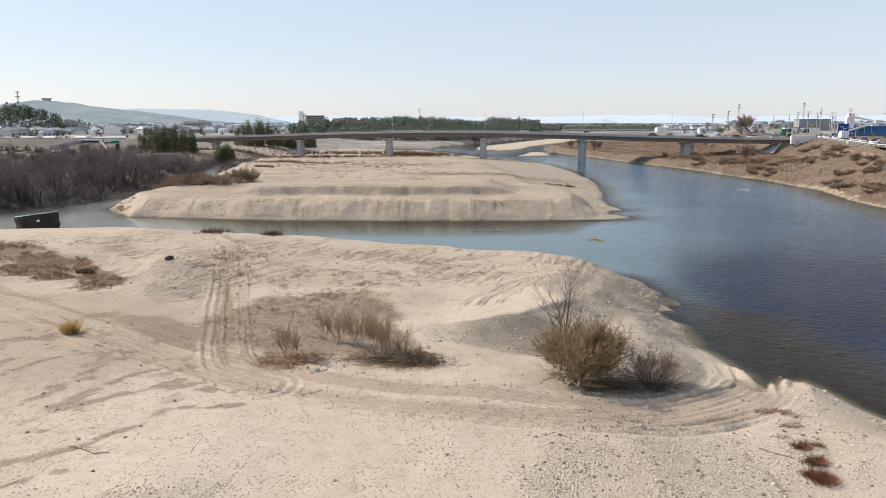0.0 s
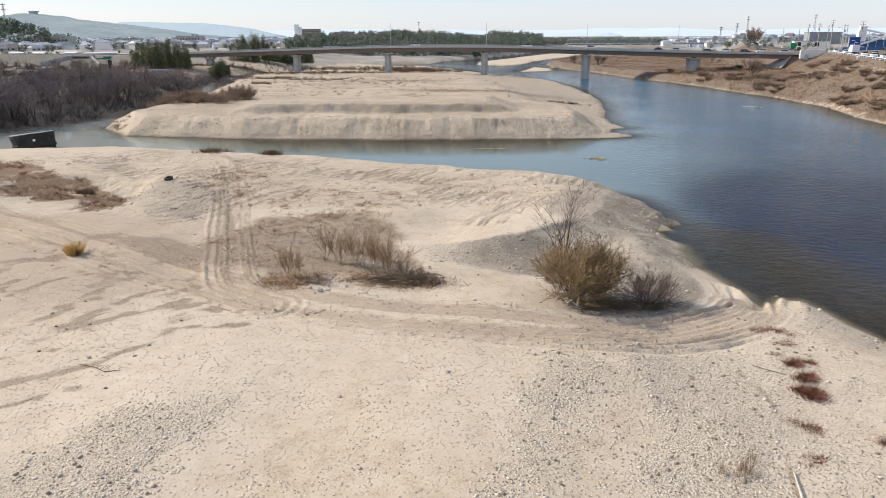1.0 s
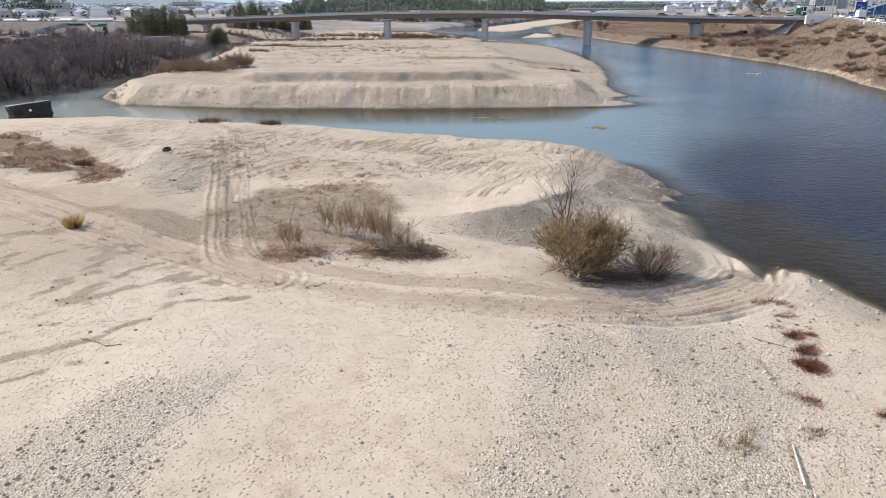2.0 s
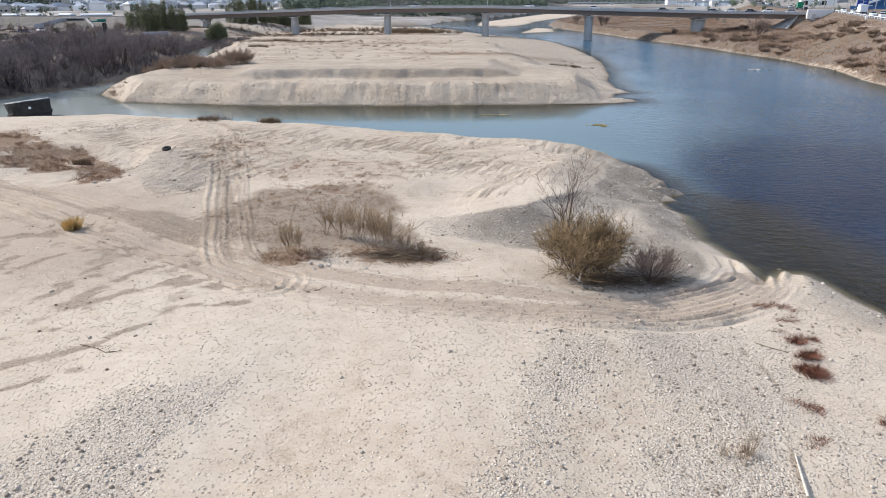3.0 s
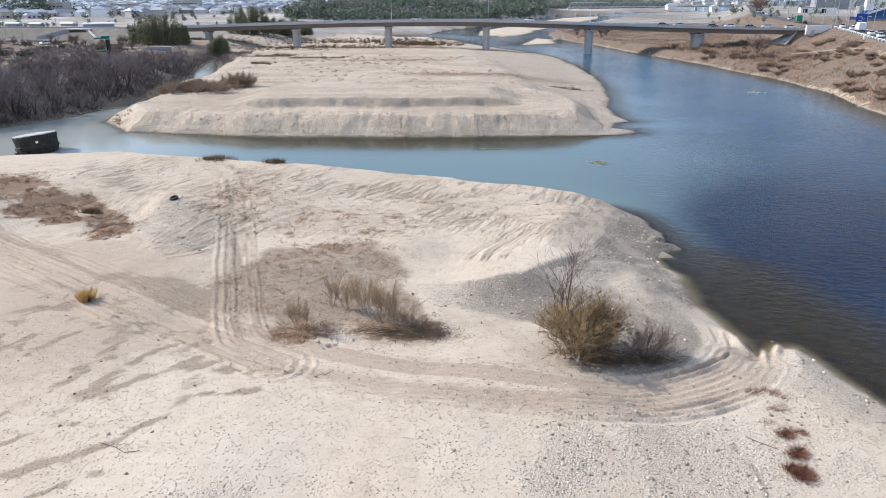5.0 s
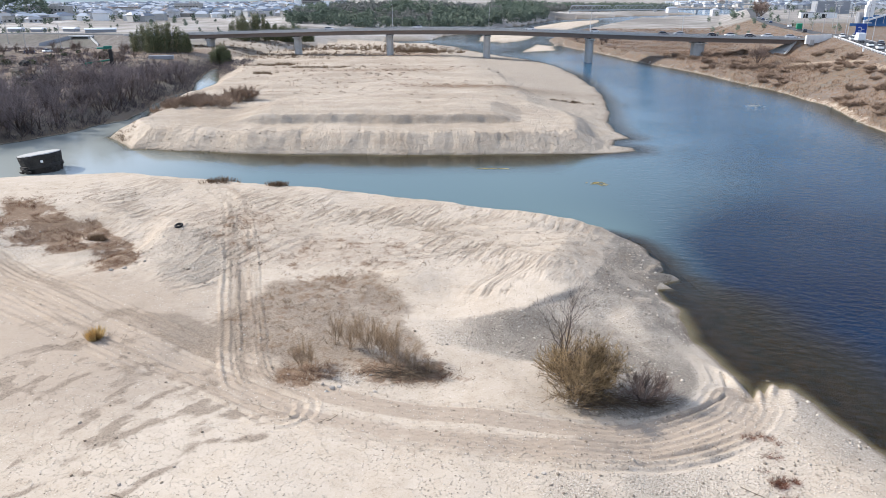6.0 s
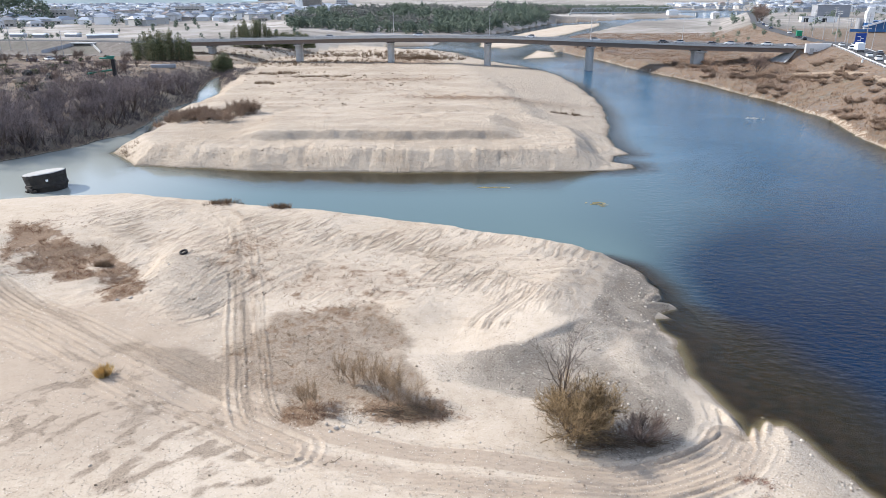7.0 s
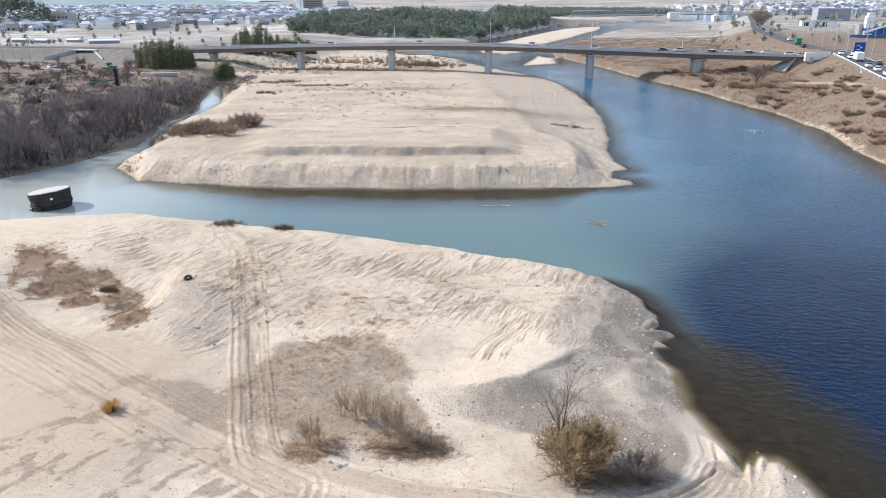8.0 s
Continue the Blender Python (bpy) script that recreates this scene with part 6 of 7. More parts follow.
# ---- right bank plants ----
def build_right_plants():
    rng = random.Random(17)
    r = np.random.RandomState(17)
    n = 30000
    y = 60 + 480 * r.random_sample(n) ** 0.9
    x = 92 + r.random_sample(n) * 75
    x = np.where(y > 330, 70 + r.random_sample(n) * 130, x)
    z, m = terrain(x, y)
    rr, _ = along(x, y, ROAD_RIGHT)
    ra, _ = along(x, y, ROAD_AWAY)
    keep = (z > 0.5) & (np.abs(rr) > 5.8) & (np.abs(ra) > 5.5) & (m["soil"] > 0.3) & (vnoise(x / 6, y / 6, 3) > 0.25)
    verts, faces = [], []
    for px, py, pz in zip(x[keep], y[keep], z[keep]):
        low = 0.32 if pz > 5.0 else 0.8
        h = low * rng.uniform(0.35, 1.15) * (1.6 if rng.random() < 0.06 else 1)
        for _ in range(10):
            a = rng.random() * 6.28
            bx, by = px + rng.uniform(-1.1, 1.1), py + rng.uniform(-0.9, 0.9)
            w = 0.05
            k = len(verts)
            tip = (bx + math.cos(a) * h * 0.5, by + math.sin(a) * h * 0.5, pz + h * rng.uniform(0.5, 1.1))
            verts += [(bx - w * math.sin(a), by + w * math.cos(a), pz - 0.1), (bx + w * math.sin(a), by - w * math.cos(a), pz - 0.1), tip]
            faces.append((k, k + 1, k + 2))
    tagged(raw("dry_scrub", verts, faces, M_GRASS_BROWN), "brown winter scrub covering the far riverbank", "scrub", kind="stuff")
    # single bushes on that bank
    bush = None
    for i, (bx, by, s) in enumerate(((113, 262, 1.0), (80, 372, 0.8), (76, 385, 0.8), (72, 398, 0.7), (84, 380, 0.6), (240, 560, 1.6), (246, 575, 1.7), (232, 548, 1.4))):
        at = (bx, by, height_at(bx, by))
        if bush is None:
            bush = bare_tree("bank_bush", 90, 6.2, 9, "rounded leafless grey-brown bush on the riverbank", "bush", at, "bushes on the right bank", trunk_r=0.12, levels=3, spread=0.6, droop=0.0, kids=(2, 2, 2), twig_r=0.03, twig=M_TWIG, lean=1.0)
        else:
            copy_thing(bush, pose(*at, 0, 0, i * 67) @ Matrix.Scale(s, 4))
    tuft = bare_tree("scrub_bush", 93, 2.2, 9, "low reddish-brown leafless scrub bush on the riverbank", "bush", (112, 214, height_at(112, 214)), "scrub on the right bank", trunk_r=0.05, levels=2, spread=0.9, droop=0.05, kids=(3, 4, 2), twig_r=0.028, bark=M_TWIG, twig=M_TWIG_RUST, lean=1.2)
    y2 = 150 + 150 * r.random_sample(420)
    x2 = 94 + r.random_sample(420) * 42
    z2, m2 = terrain(x2, y2)
    rr2, _ = along(x2, y2, ROAD_RIGHT)
    keep2 = (z2 > 0.9) & (m2["soil"] > 0.4) & (np.abs(rr2) > 8) & (vnoise(x2 / 9, y2 / 9, 31) > 0.45)
    for i, (bx, by, bz) in enumerate(list(zip(x2[keep2], y2[keep2], z2[keep2]))[:150]):
        copy_thing(tuft, pose(bx, by, bz - 0.1, 0, 0, i * 53) @ Matrix.Diagonal((0.8 + 0.6 * rng.random(), 0.9, 0.5 + 0.6 * rng.random() ** 2, 1)))
    # clods fallen on the island's bank
    x, y = r.uniform(-58, 28, 900), r.uniform(130.5, 136, 900)
    z, _ = terrain(x, y)
    keep = vnoise(x / 5, y / 1.2, 6) > 0.6
    x, y, z = x[keep], y[keep], z[keep]
    scatter("bank_clods", np.stack([x, y], -1), z, 0.06 + 0.16 * r.random_sample(len(x)) ** 3, M_CLOD, "brown clods on the island's sand bank", "clods", 0.6, 6)
    # stones at the waterline
    n = 5200
    y = 100 + 260 * r.random_sample(n)
    x = 66 + r.random_sample(n) * 45
    z, _ = terrain(x, y)
    keep = (z > -0.1) & (z < 1.0)
    x, y, z = x[keep], y[keep], z[keep]
    scatter("shore_stones", np.stack([x, y], -1), z, 0.12 + 0.3 * r.random_sample(len(x)) ** 3, M_PEBBLE, "pale stones along the scrubby waterline", "stones", 0.6, 5)
    # dry weeds on the island and beyond the bridge
    verts, faces = [], []
    for cx, cy, sx, sy, n, h in ((-66, 141, 1.6, 2.2, 60, 0.4), (-25, 205, 28, 24, 90, 0.45), (-30, 255, 26, 14, 80, 0.6), (-64, 276, 5, 3, 70, 1.1), (-46, 262, 8, 1.5, 60, 0.8), (-62, 243, 2, 1.2, 22, 1.2), (-50, 335, 22, 6, 170, 1.0), (-12, 352, 9, 6, 190, 1.9), (-28, 368, 18, 6, 170, 1.6), (-70, 372, 20, 10, 200, 1.2),
                                   (33, 188, 2.4, 0.8, 26, 0.6), (-75, 320, 14, 8, 110, 1.0), (-40, 390, 25, 8, 160, 1.2), (-110, 340, 16, 8, 120, 1.0)):
        xs, ys = r.normal(cx, sx, n), r.normal(cy, sy, n)
        for px, py, pz in zip(xs, ys, heights(xs, ys)):
            if pz > 0.3:
                for _ in range(16):
                    a = rng.random() * 6.28
                    bx, by = px + rng.uniform(-0.7, 0.7), py + rng.uniform(-0.7, 0.7)
                    k = len(verts)
                    hh = h * rng.uniform(0.5, 1.1)
                    verts += [(bx - 0.035, by, pz - 0.1), (bx + 0.035, by, pz - 0.1), (bx + math.cos(a) * hh * 0.4, by + math.sin(a) * hh * 0.4, pz + hh)]
                    faces.append((k, k + 1, k + 2))
    tagged(raw("dry_weeds", verts, faces, M_GRASS_LITTER), "patches of brown dry weeds on the sand island", "weeds", kind="stuff")
    # thin shrubs along the island's flank
    shrub = None
    for i in range(64):
        px, py = (rng.gauss(-58, 4.6), rng.gauss(170, 4.0)) if i < 52 else (rng.gauss(-50.5, 1.8), rng.gauss(178, 1.4))
        pz = height_at(px, py)
        if pz < 0.4:
            continue
        if shrub is None:
            shrub = bare_tree("island_shrub", 97, 2.4, 13, "low brown leafless shrub on the sand island", "bush", (px, py, pz), "shrubs on the island", trunk_r=0.03, levels=2, spread=0.8, droop=0.0, kids=(2, 3, 2), twig_r=0.014, bark=M_TWIG_RUST, twig=M_TWIG_RUST, lean=1.1)
        else:
            copy_thing(shrub, pose(px, py, pz - 0.05, 0, 0, rng.uniform(0, 360)) @ Matrix.Scale(rng.uniform(0.6, 1.25) * (1.35 if i >= 52 else 1), 4))
    # litter stalks on the near land
    lists = {"dead_stalks": ([], []), "brown_weeds": ([], [])}
    n = 26000
    x, y = r.uniform(-62, 16, n), r.uniform(42, 98, n)
    z, m = terrain(x, y)
    keep = (z > 0.6) & (r.random_sample(n) < np.clip(m["litter"] * 1.0 - 0.12, 0, 0.8)) & (vnoise(x / 1.6, y / 1.6, 8) > 0.35)
    for px, py, pz, lit in zip(x[keep], y[keep], z[keep], m["litter"][keep]):
        rich = lit > 0.5
        verts, faces = lists["brown_weeds" if rich else "dead_stalks"]
        for _ in range(7 if rich else 5):
            a = rng.random() * 6.28
            bx, by = px + rng.uniform(-0.3, 0.3), py + rng.uniform(-0.3, 0.3)
            hh = rng.uniform(0.15, 0.55) if rich else rng.uniform(0.10, 0.42)
            k = len(verts)
            verts += [(bx - 0.02, by, pz - 0.03), (bx + 0.02, by, pz - 0.03), (bx + math.cos(a) * hh, by + math.sin(a) * hh, pz + hh * 0.8)]
            faces.append((k, k + 1, k + 2))
    tagged(raw("dead_stalks", *lists["dead_stalks"], M_GRASS_LITTER), "short dead stalks and plant litter on the sand", "litter", kind="stuff")
    tagged(raw("brown_weeds", *lists["brown_weeds"], M_GRASS_RED), "red-brown dead weeds in the sandy hollows", "weeds", kind="stuff")


build_right_plants()


# ---- vehicles ----
def loft(sections):
    """Joins cross sections (lists of points of equal length) into one closed mesh."""
    bm = bmesh.new()
    rings = [[bm.verts.new(p) for p in s] for s in sections]
    m = len(rings[0])
    for a, b in zip(rings, rings[1:]):
        for i in range(m):
            bm.faces.new((a[i], a[(i + 1) % m], b[(i + 1) % m], b[i]))
    bm.faces.new(rings[0][::-1])
    bm.faces.new(rings[-1])
    bmesh.ops.recalc_face_normals(bm, faces=bm.faces)
    return bm


def wheel(parent, x, y, r=0.31):
    w = part("wheel", tube((x, y - 0.11, r), (x, y + 0.11, r), r, r, 14), M_DARK, parent)
    part("rim", tube((x, y - 0.12, r), (x, y + 0.12, r), r * 0.6, r * 0.6, 10), M_GALV, w)


def car(at, turn, label):
    t = thing("car", at, label, "car", "cars on the roads", turn)
    secs = []
    for x, zlo, zhi, w in ((-2.15, 0.35, 0.75, 0.70), (-2.0, 0.24, 0.92, 0.80), (-0.9, 0.22, 0.95, 0.84), (0.9, 0.22, 0.95, 0.84), (1.8, 0.24, 0.82, 0.80), (2.15, 0.35, 0.62, 0.68)):
        secs.append([(x, -w, zlo), (x, w, zlo), (x, w, zhi - 0.12), (x, w - 0.1, zhi), (x, -w + 0.1, zhi), (x, -w, zhi - 0.12)])
    part("body", loft(secs), M_CAR, t)
    cab = [[(x, -w, 0.93), (x, w, 0.93), (x, w - 0.14, z), (x, -w + 0.14, z)] for x, z, w in ((-1.75, 1.0, 0.76), (-1.35, 1.42, 0.76), (0.35, 1.44, 0.76), (1.15, 0.96, 0.76))]
    part("glasshouse", loft(cab), M_GLASS, t, "dark car windows")
    part("roof", box(-0.5, 0, 1.44, 1.75, 1.16, 0.05, 0.02), M_CAR, t)
    for x in (-1.32, 1.32):
        for y in (-0.76, 0.76):
            wheel(t, x, y)
    return t


def truck(at, turn, cab_mat, box_mat, label, long=6.0):
    t = thing("truck", at, label, "truck", turn=turn)
    part("cab", loft([[(x, -1.05, 0.5), (x, 1.05, 0.5), (x, 1.0, z), (x, -1.0, z)] for x, z in ((1.2 + long / 2, 1.6), (0.9 + long / 2, 2.4), (-0.4 + long / 2, 2.5))]), cab_mat, t)
    part("windscreen", box(1.13 + long / 2, 0, 1.95, 0.12, 1.7, 0.6), M_GLASS, t, "dark windscreen")
    part("cargo_box", box(-0.5, 0, 2.0, long * 0.98 - 0.6, 2.3, 2.4, 0.05), box_mat, t)
    part("chassis", box(0, 0, 0.65, long + 1.2, 0.9, 0.25), M_DARK, t)
    for x in (-long / 2 + 0.6, long / 2 + 0.4):
        for y in (-0.95, 0.95):
            wheel(t, x, y, 0.45)
    return t


def build_vehicles():
    first = None
    rows = []
    for x in (-52, -13, 36, 63, 90, 96.5, 109, 116, 123, 130, 138):
        side = 2.0 if x in (-13, 36, 96.5, 116, 130) else -2.0
        rows.append((x + 0.196 * side, bridge_y(x) + 0.981 * side, deck_z(x) - 0.80, -11.3 + (180 if side > 0 else 0)))
    for x, y, turn in ((151, 272, 72), (156.4, 289, 72), (139.5, 240, 70), (135.5, 228, 70), (131.5, 216, 71), (147.2, 247, 251), (141, 230, 250), (126, 200, 71), (160.5, 287, 252)):
        rows.append((x, y, 11.05, turn))
    for x, y, turn in ((163, 333, 72), (178, 380, 74), (192, 434, 70), (200, 458, 70), (208, 482, 70), (218, 512, 70)):
        rows.append((x, y, 10.72, turn))
    for x, y, z, turn in rows:
        if first is None:
            first = car((x, y, z), turn, "small passenger car on the road")
        else:
            copy_thing(first, pose(x, y, z, 0, 0, turn))
    truck((147.2, 260, 11.05), 71, M_WHITE, M_TARP, "white box truck on the embankment road")
    truck((168, 349, 10.72), 70, M_GREEN, M_GREEN, "green dump truck on the levee road", 4.6)
    for k, (x, y) in enumerate(((-176, 306), (-170, 309), (-205, 330))):
        copy_thing(first, pose(x, y, height_at(x, y) + 0.02, 0, 0, 20 + 50 * k))


build_vehicles()


# ---- poles, signs and works on the right ----
def utility_pole(at, high, label="tall grey concrete utility pole with crossarms"):
    t = thing("utility_pole", at, label, "utility pole", "utility poles")
    part("pole", tube((0, 0, -0.3), (0, 0, high), 0.19, 0.11, 8), M_POLE, t)
    for k, z in enumerate((high - 0.5, high - 1.4)):
        arm = part("crossarm", box(0, 0, z, 2.0, 0.12, 0.12), M_GALV, t)
        for o in (-0.85, -0.4, 0.4, 0.85):
            part("insulator", tube((o, 0, z + 0.05), (o, 0, z + 0.3), 0.06, 0.04, 6), M_WHITE, arm)
    part("transformer", tube((0.35, 0, high - 3.0), (0.35, 0, high - 2.0), 0.26, 0.26, 8), M_GALV, t)
    return t


def build_roadside():
    p0 = utility_pole((158, 288, 8.6), 13.0)
    for x, y, h in ((165, 310, 13), (176, 342, 13), (172, 300, 14), (186, 372, 14), (200, 410, 14), (168, 262, 12), (160, 244, 12), (212, 455, 14), (232, 440, 15), (260, 470, 16)):
        copy_thing(p0, pose(x, y, height_at(x, y), 0, 0, x * 3) @ Matrix.Scale(h / 13.0, 4))
    for x, y in ((-183, 316), (-175, 330), (-196, 318), (-212, 352)):
        copy_thing(p0, pose(x, y, height_at(x, y), 0, 0, y) @ Matrix.Scale(0.85, 4))
    for x, y in ((157.5, 270), (145, 231), (168, 308), (134, 196)):
        copy_thing(lamp, pose(x, y, height_at(x, y) - 0.1, 0, 0, 160))
    # guard fence along the road
    t = thing("guard_fence", (0, 0, 0), "pale steel guard rail along the embankment road", "guard rail")
    pts = [(153.6, 289.6), (146.3, 268), (137.6, 243.5), (130, 222.5), (118, 185), (106.8, 131)]
    line = smooth_line(pts, 8)
    for a, b in zip(line, line[1:]):
        part("post", box(a[0], a[1], 11.3, 0.11, 0.11, 0.9), M_WHITE, t)
        part("rail", tube((a[0], a[1], 11.6), (b[0], b[1], 11.6), 0.11, 0.11, 4), M_WHITE, t)
    # sign
    t = thing("road_sign", (152.5, 270, 8.6), "large blue road direction sign on a grey post", "road sign", turn=8)
    part("post", tube((0, 0, -0.4), (0, 0, 8.2), 0.13, 0.11, 8), M_GALV, t)
    board = part("board", box(0, -0.2, 6.5, 4.4, 0.12, 3.6, 0.03), M_SIGN, t, "blue sign board")
    for bx, bz, bw, bh in ((-0.7, 7.1, 1.4, 0.22), (0.75, 6.4, 1.1, 0.2), (-0.6, 5.8, 1.2, 0.2)):
        part("legend_bar", box(bx, -0.265, bz, bw, 0.02, bh), M_WHITE, board, "white lettering bar")
    part("arrow_bar", box(0.1, -0.265, 6.2, 0.16, 0.02, 1.5), M_WHITE, board, "white arrow bar")
    # marker by the road
    t = thing("boundary_marker", (129.5, 226, height_at(129.5, 226)), "small white marker post on the grass slope", "marker")
    part("post", box(0, 0, 0.5, 0.5, 0.3, 1.2, 0.05), M_WHITE, t)
    # concrete works
    gz = 8.4
    t = thing("concrete_plant", (258, 450, gz), "white and blue concrete batching plant with inclined conveyors", "factory", turn=-14)
    t.scale = (0.68, 0.68, 0.68)
    part("tower", box(0, 0, 8.5, 6.2, 7, 17.5, 0.1), M_WHITE, t, "white tower")
    part("tower_head", box(0.6, 0, 18.6, 5.2, 6, 3.2, 0.1), M_WHITE, t)
    part("band", box(0, -0.02, 5.0, 6.6, 7.4, 4.5, 0.05), M_BLUE, t, "blue cladding band")
    part("shed", box(19, 6, 4.0, 30, 13, 8.5, 0.05), M_BLUE, t, "blue sheet-metal shed")
    part("shed_roof", box(19, 6, 8.5, 31, 14, 0.5, 0.05), M_BLUE, t)
    part("transfer_house", box(23, -3, 12.5, 6, 5, 3.4, 0.08), M_WHITE, t, "white transfer house")
    for a, b in (((1, -1, 17.5), (23, -3, 12.8)), ((-4.5, -4, 3.5), (22, -4, 12.4))):
        bm = bmesh.new()
        d = Vector(b) - Vector(a)
        m = Matrix.Translation((Vector(a) + Vector(b)) / 2) @ d.to_track_quat("X", "Z").to_matrix().to_4x4()
        bmesh.ops.create_cube(bm, size=1.0, matrix=m @ Matrix.Diagonal((d.length, 1.7, 1.6, 1)))
        part("conveyor", bm, M_WHITE, t, "white inclined conveyor gallery")
    for px in (6, 12, 18):
        part("trestle", tube((px, -4, -0.3), (px, -4, 5 + 0.33 * px), 0.25, 0.2, 6), M_GALV, t)
    for k in range(2):
        part("silo", tube((-6, 2 + k * 5, -0.3), (-6, 2 + k * 5, 11), 2.1, 2.1, 16), M_GREY_PANEL, t, "grey silo")
    part("yard_wall", box(12, -12, 1.0, 58, 0.5, 2.4), M_BLUE, t, "long blue yard wall")


build_roadside()


# ---- buildings ----
def house(at, turn, w, d, h, roof, label, group, big=False):
    t = thing("house" if not big else "apartment_block", at, label, "house" if not big else "apartment block", group, turn)
    part("wall", box(0, 0, h / 2 - 0.4, w, d, h + 0.8), M_WALLS, t)
    if big:
        part("roof", box(0, 0, h + 0.25, w + 0.5, d + 0.5, 0.45, 0.05), M_ROOFS, t)
        part("roof_hut", box(w * 0.2, 0, h + 1.4, w * 0.2, d * 0.5, 2.0), M_WALLS, t)
    else:
        bm = bmesh.new()
        v = [bm.verts.new(c) for c in ((-w / 2 - 0.6, -d / 2 - 0.6, h), (w / 2 + 0.6, -d / 2 - 0.6, h), (w / 2 + 0.6, d / 2 + 0.6, h), (-w / 2 - 0.6, d / 2 + 0.6, h), (-w / 2 + roof, 0, h + d * 0.27), (w / 2 - roof, 0, h + d * 0.27))]
        for f in ((0, 1, 5, 4), (2, 3, 4, 5), (1, 2, 5), (3, 0, 4), (3, 2, 1, 0)):
            bm.faces.new([v[i] for i in f])
        part("roof", bm, M_ROOFS, t)
    rows = max(1, int(h / 3.0))
    cols = max(2, int(w / 3.6))
    for i in range(rows):
        for j in range(cols):
            x = -w / 2 + (j + 0.5) * w / cols
            part("window", box(x, -d / 2 - 0.02, i * 3.0 + 1.7, w / cols * 0.5, 0.1, 1.3), M_GLASS, t)
    return t


def build_town():
    rng = random.Random(29)
    protos = [house((-360, 600, 6), 10, 11, 8, 5.6, 2.5, "two-storey house with a dark tiled roof", "houses of the town"), house((-300, 700, 6), -15, 9, 7, 5.2, 0.2, "two-storey house with a gabled roof", "houses of the town"),
              house((-345, 640, 6), 25, 14, 9, 3.4, 3.0, "low house with a hipped tiled roof", "houses of the town"), house((-270, 720, 6), 5, 8, 7.5, 5.8, 1.5, "narrow two-storey house with plain walls", "houses of the town")]
    spots = []
    for _ in range(3000):
        y = 560 + 1000 * rng.random() ** 1.1
        x = rng.uniform(-0.70 * y - 30, -0.155 * y - 10)
        if y < 680 and x > -330:
            continue
        if any((x - a) ** 2 + (y - b) ** 2 < (11 + y * 0.006) ** 2 for a, b in spots):
            continue
        spots.append((x, y))
        if len(spots) >= 300:
            break
    zs = heights([p[0] for p in spots], [p[1] for p in spots])
    for i, ((x, y), z) in enumerate(zip(spots, zs)):
        copy_thing(protos[i % 4], pose(x, y, float(z), 0, 0, rng.choice((5, 95, 12, -20, 60)) + rng.uniform(-8, 8)) @ Matrix.Scale(rng.uniform(0.75, 1.1), 4))
    # the dense far quarters
    verts, faces, roofs = [], [], ([], [])
    r = np.random.RandomState(31)
    hy = 600 + 1100 * r.random_sample(1900) ** 0.9
    hx = np.where(r.random_sample(1900) < 0.72, -(0.13 + 0.6 * r.random_sample(1900)) * hy, (0.30 + 0.45 * r.random_sample(1900)) * np.maximum(hy, 900))
    hy = np.where(hx > 0, np.maximum(hy, 900), hy)
    hz = heights(hx, hy)
    for x, y, z in zip(hx, hy, hz):
        if z < 2 or (y < 700 and x > -250) or any((x - a) ** 2 + (y - b) ** 2 < 100 for a, b in spots):
            continue
        w, d, h, a = rng.uniform(4, 7), rng.uniform(3.4, 5), rng.uniform(3.2, 6.5), rng.choice((0.1, 1.65, 0.3, 1.0)) + rng.uniform(-0.1, 0.1)
        c, q = math.cos(a), math.sin(a)
        k, o = len(verts), len(roofs[0])
        for dz in (-0.8, h):
            verts += [(x + c * u - q * v, y + q * u + c * v, z + dz) for u, v in ((-w, -d), (w, -d), (w, d), (-w, d))]
        faces += [(k + i, k + (i + 1) % 4, k + 4 + (i + 1) % 4, k + 4 + i) for i in range(4)]
        roofs[0].extend([(x + c * u - q * v, y + q * u + c * v, z + e) for u, v, e in ((-w - 0.6, -d - 0.6, h), (w + 0.6, -d - 0.6, h), (w + 0.6, d + 0.6, h), (-w - 0.6, d + 0.6, h), (-w * 0.6, 0, h + d * 0.5), (w * 0.6, 0, h + d * 0.5))])
        roofs[1].extend([(o, o + 1, o + 5, o + 4), (o + 2, o + 3, o + 4, o + 5), (o + 1, o + 2, o + 5), (o + 3, o, o + 4)])
    quarter = thing("far_quarter", (0, 0, 0), "dense far quarter of pale houses with blue-grey roofs", "houses", kind="stuff")
    raw("wall", verts, faces, M_FAR_WALL, quarter)
    raw("roof", *roofs, M_FAR_ROOF, quarter)
    # houses across the river
    ry = np.array([860 + 800 * rng.random() for _ in range(34)])
    rx = np.array([rng.uniform(0.30, 0.72) for _ in range(34)]) * ry
    for n, (x, y, z) in enumerate(zip(rx, ry, heights(rx, ry))):
        if z > 2:
            copy_thing(protos[n % 4], pose(x, y, float(z), 0, 0, rng.uniform(0, 180)) @ Matrix.Scale(rng.uniform(0.9, 1.5), 4))
    # larger blocks
    for x, y, w, d, h, label in ((-330, 760, 24, 11, 8.5, "grey three-storey block with rows of windows"), (-300, 860, 30, 12, 11, "long apartment block above the houses"), (-378, 700, 40, 14, 11, "wide pale school building")):
        house((x, y, height_at(x, y)), rng.uniform(-12, 12), w, d, h, 0, label, "larger town blocks", True)
    # hotel
    z = 5
    t = thing("hotel", (-224, 1180, z), "large white hotel with a lift tower and long slab", "hotel", turn=6)
    part("lift_tower", box(-14, 0, 14, 7, 10, 30, 0.2), M_WHITE, t, "white tower")
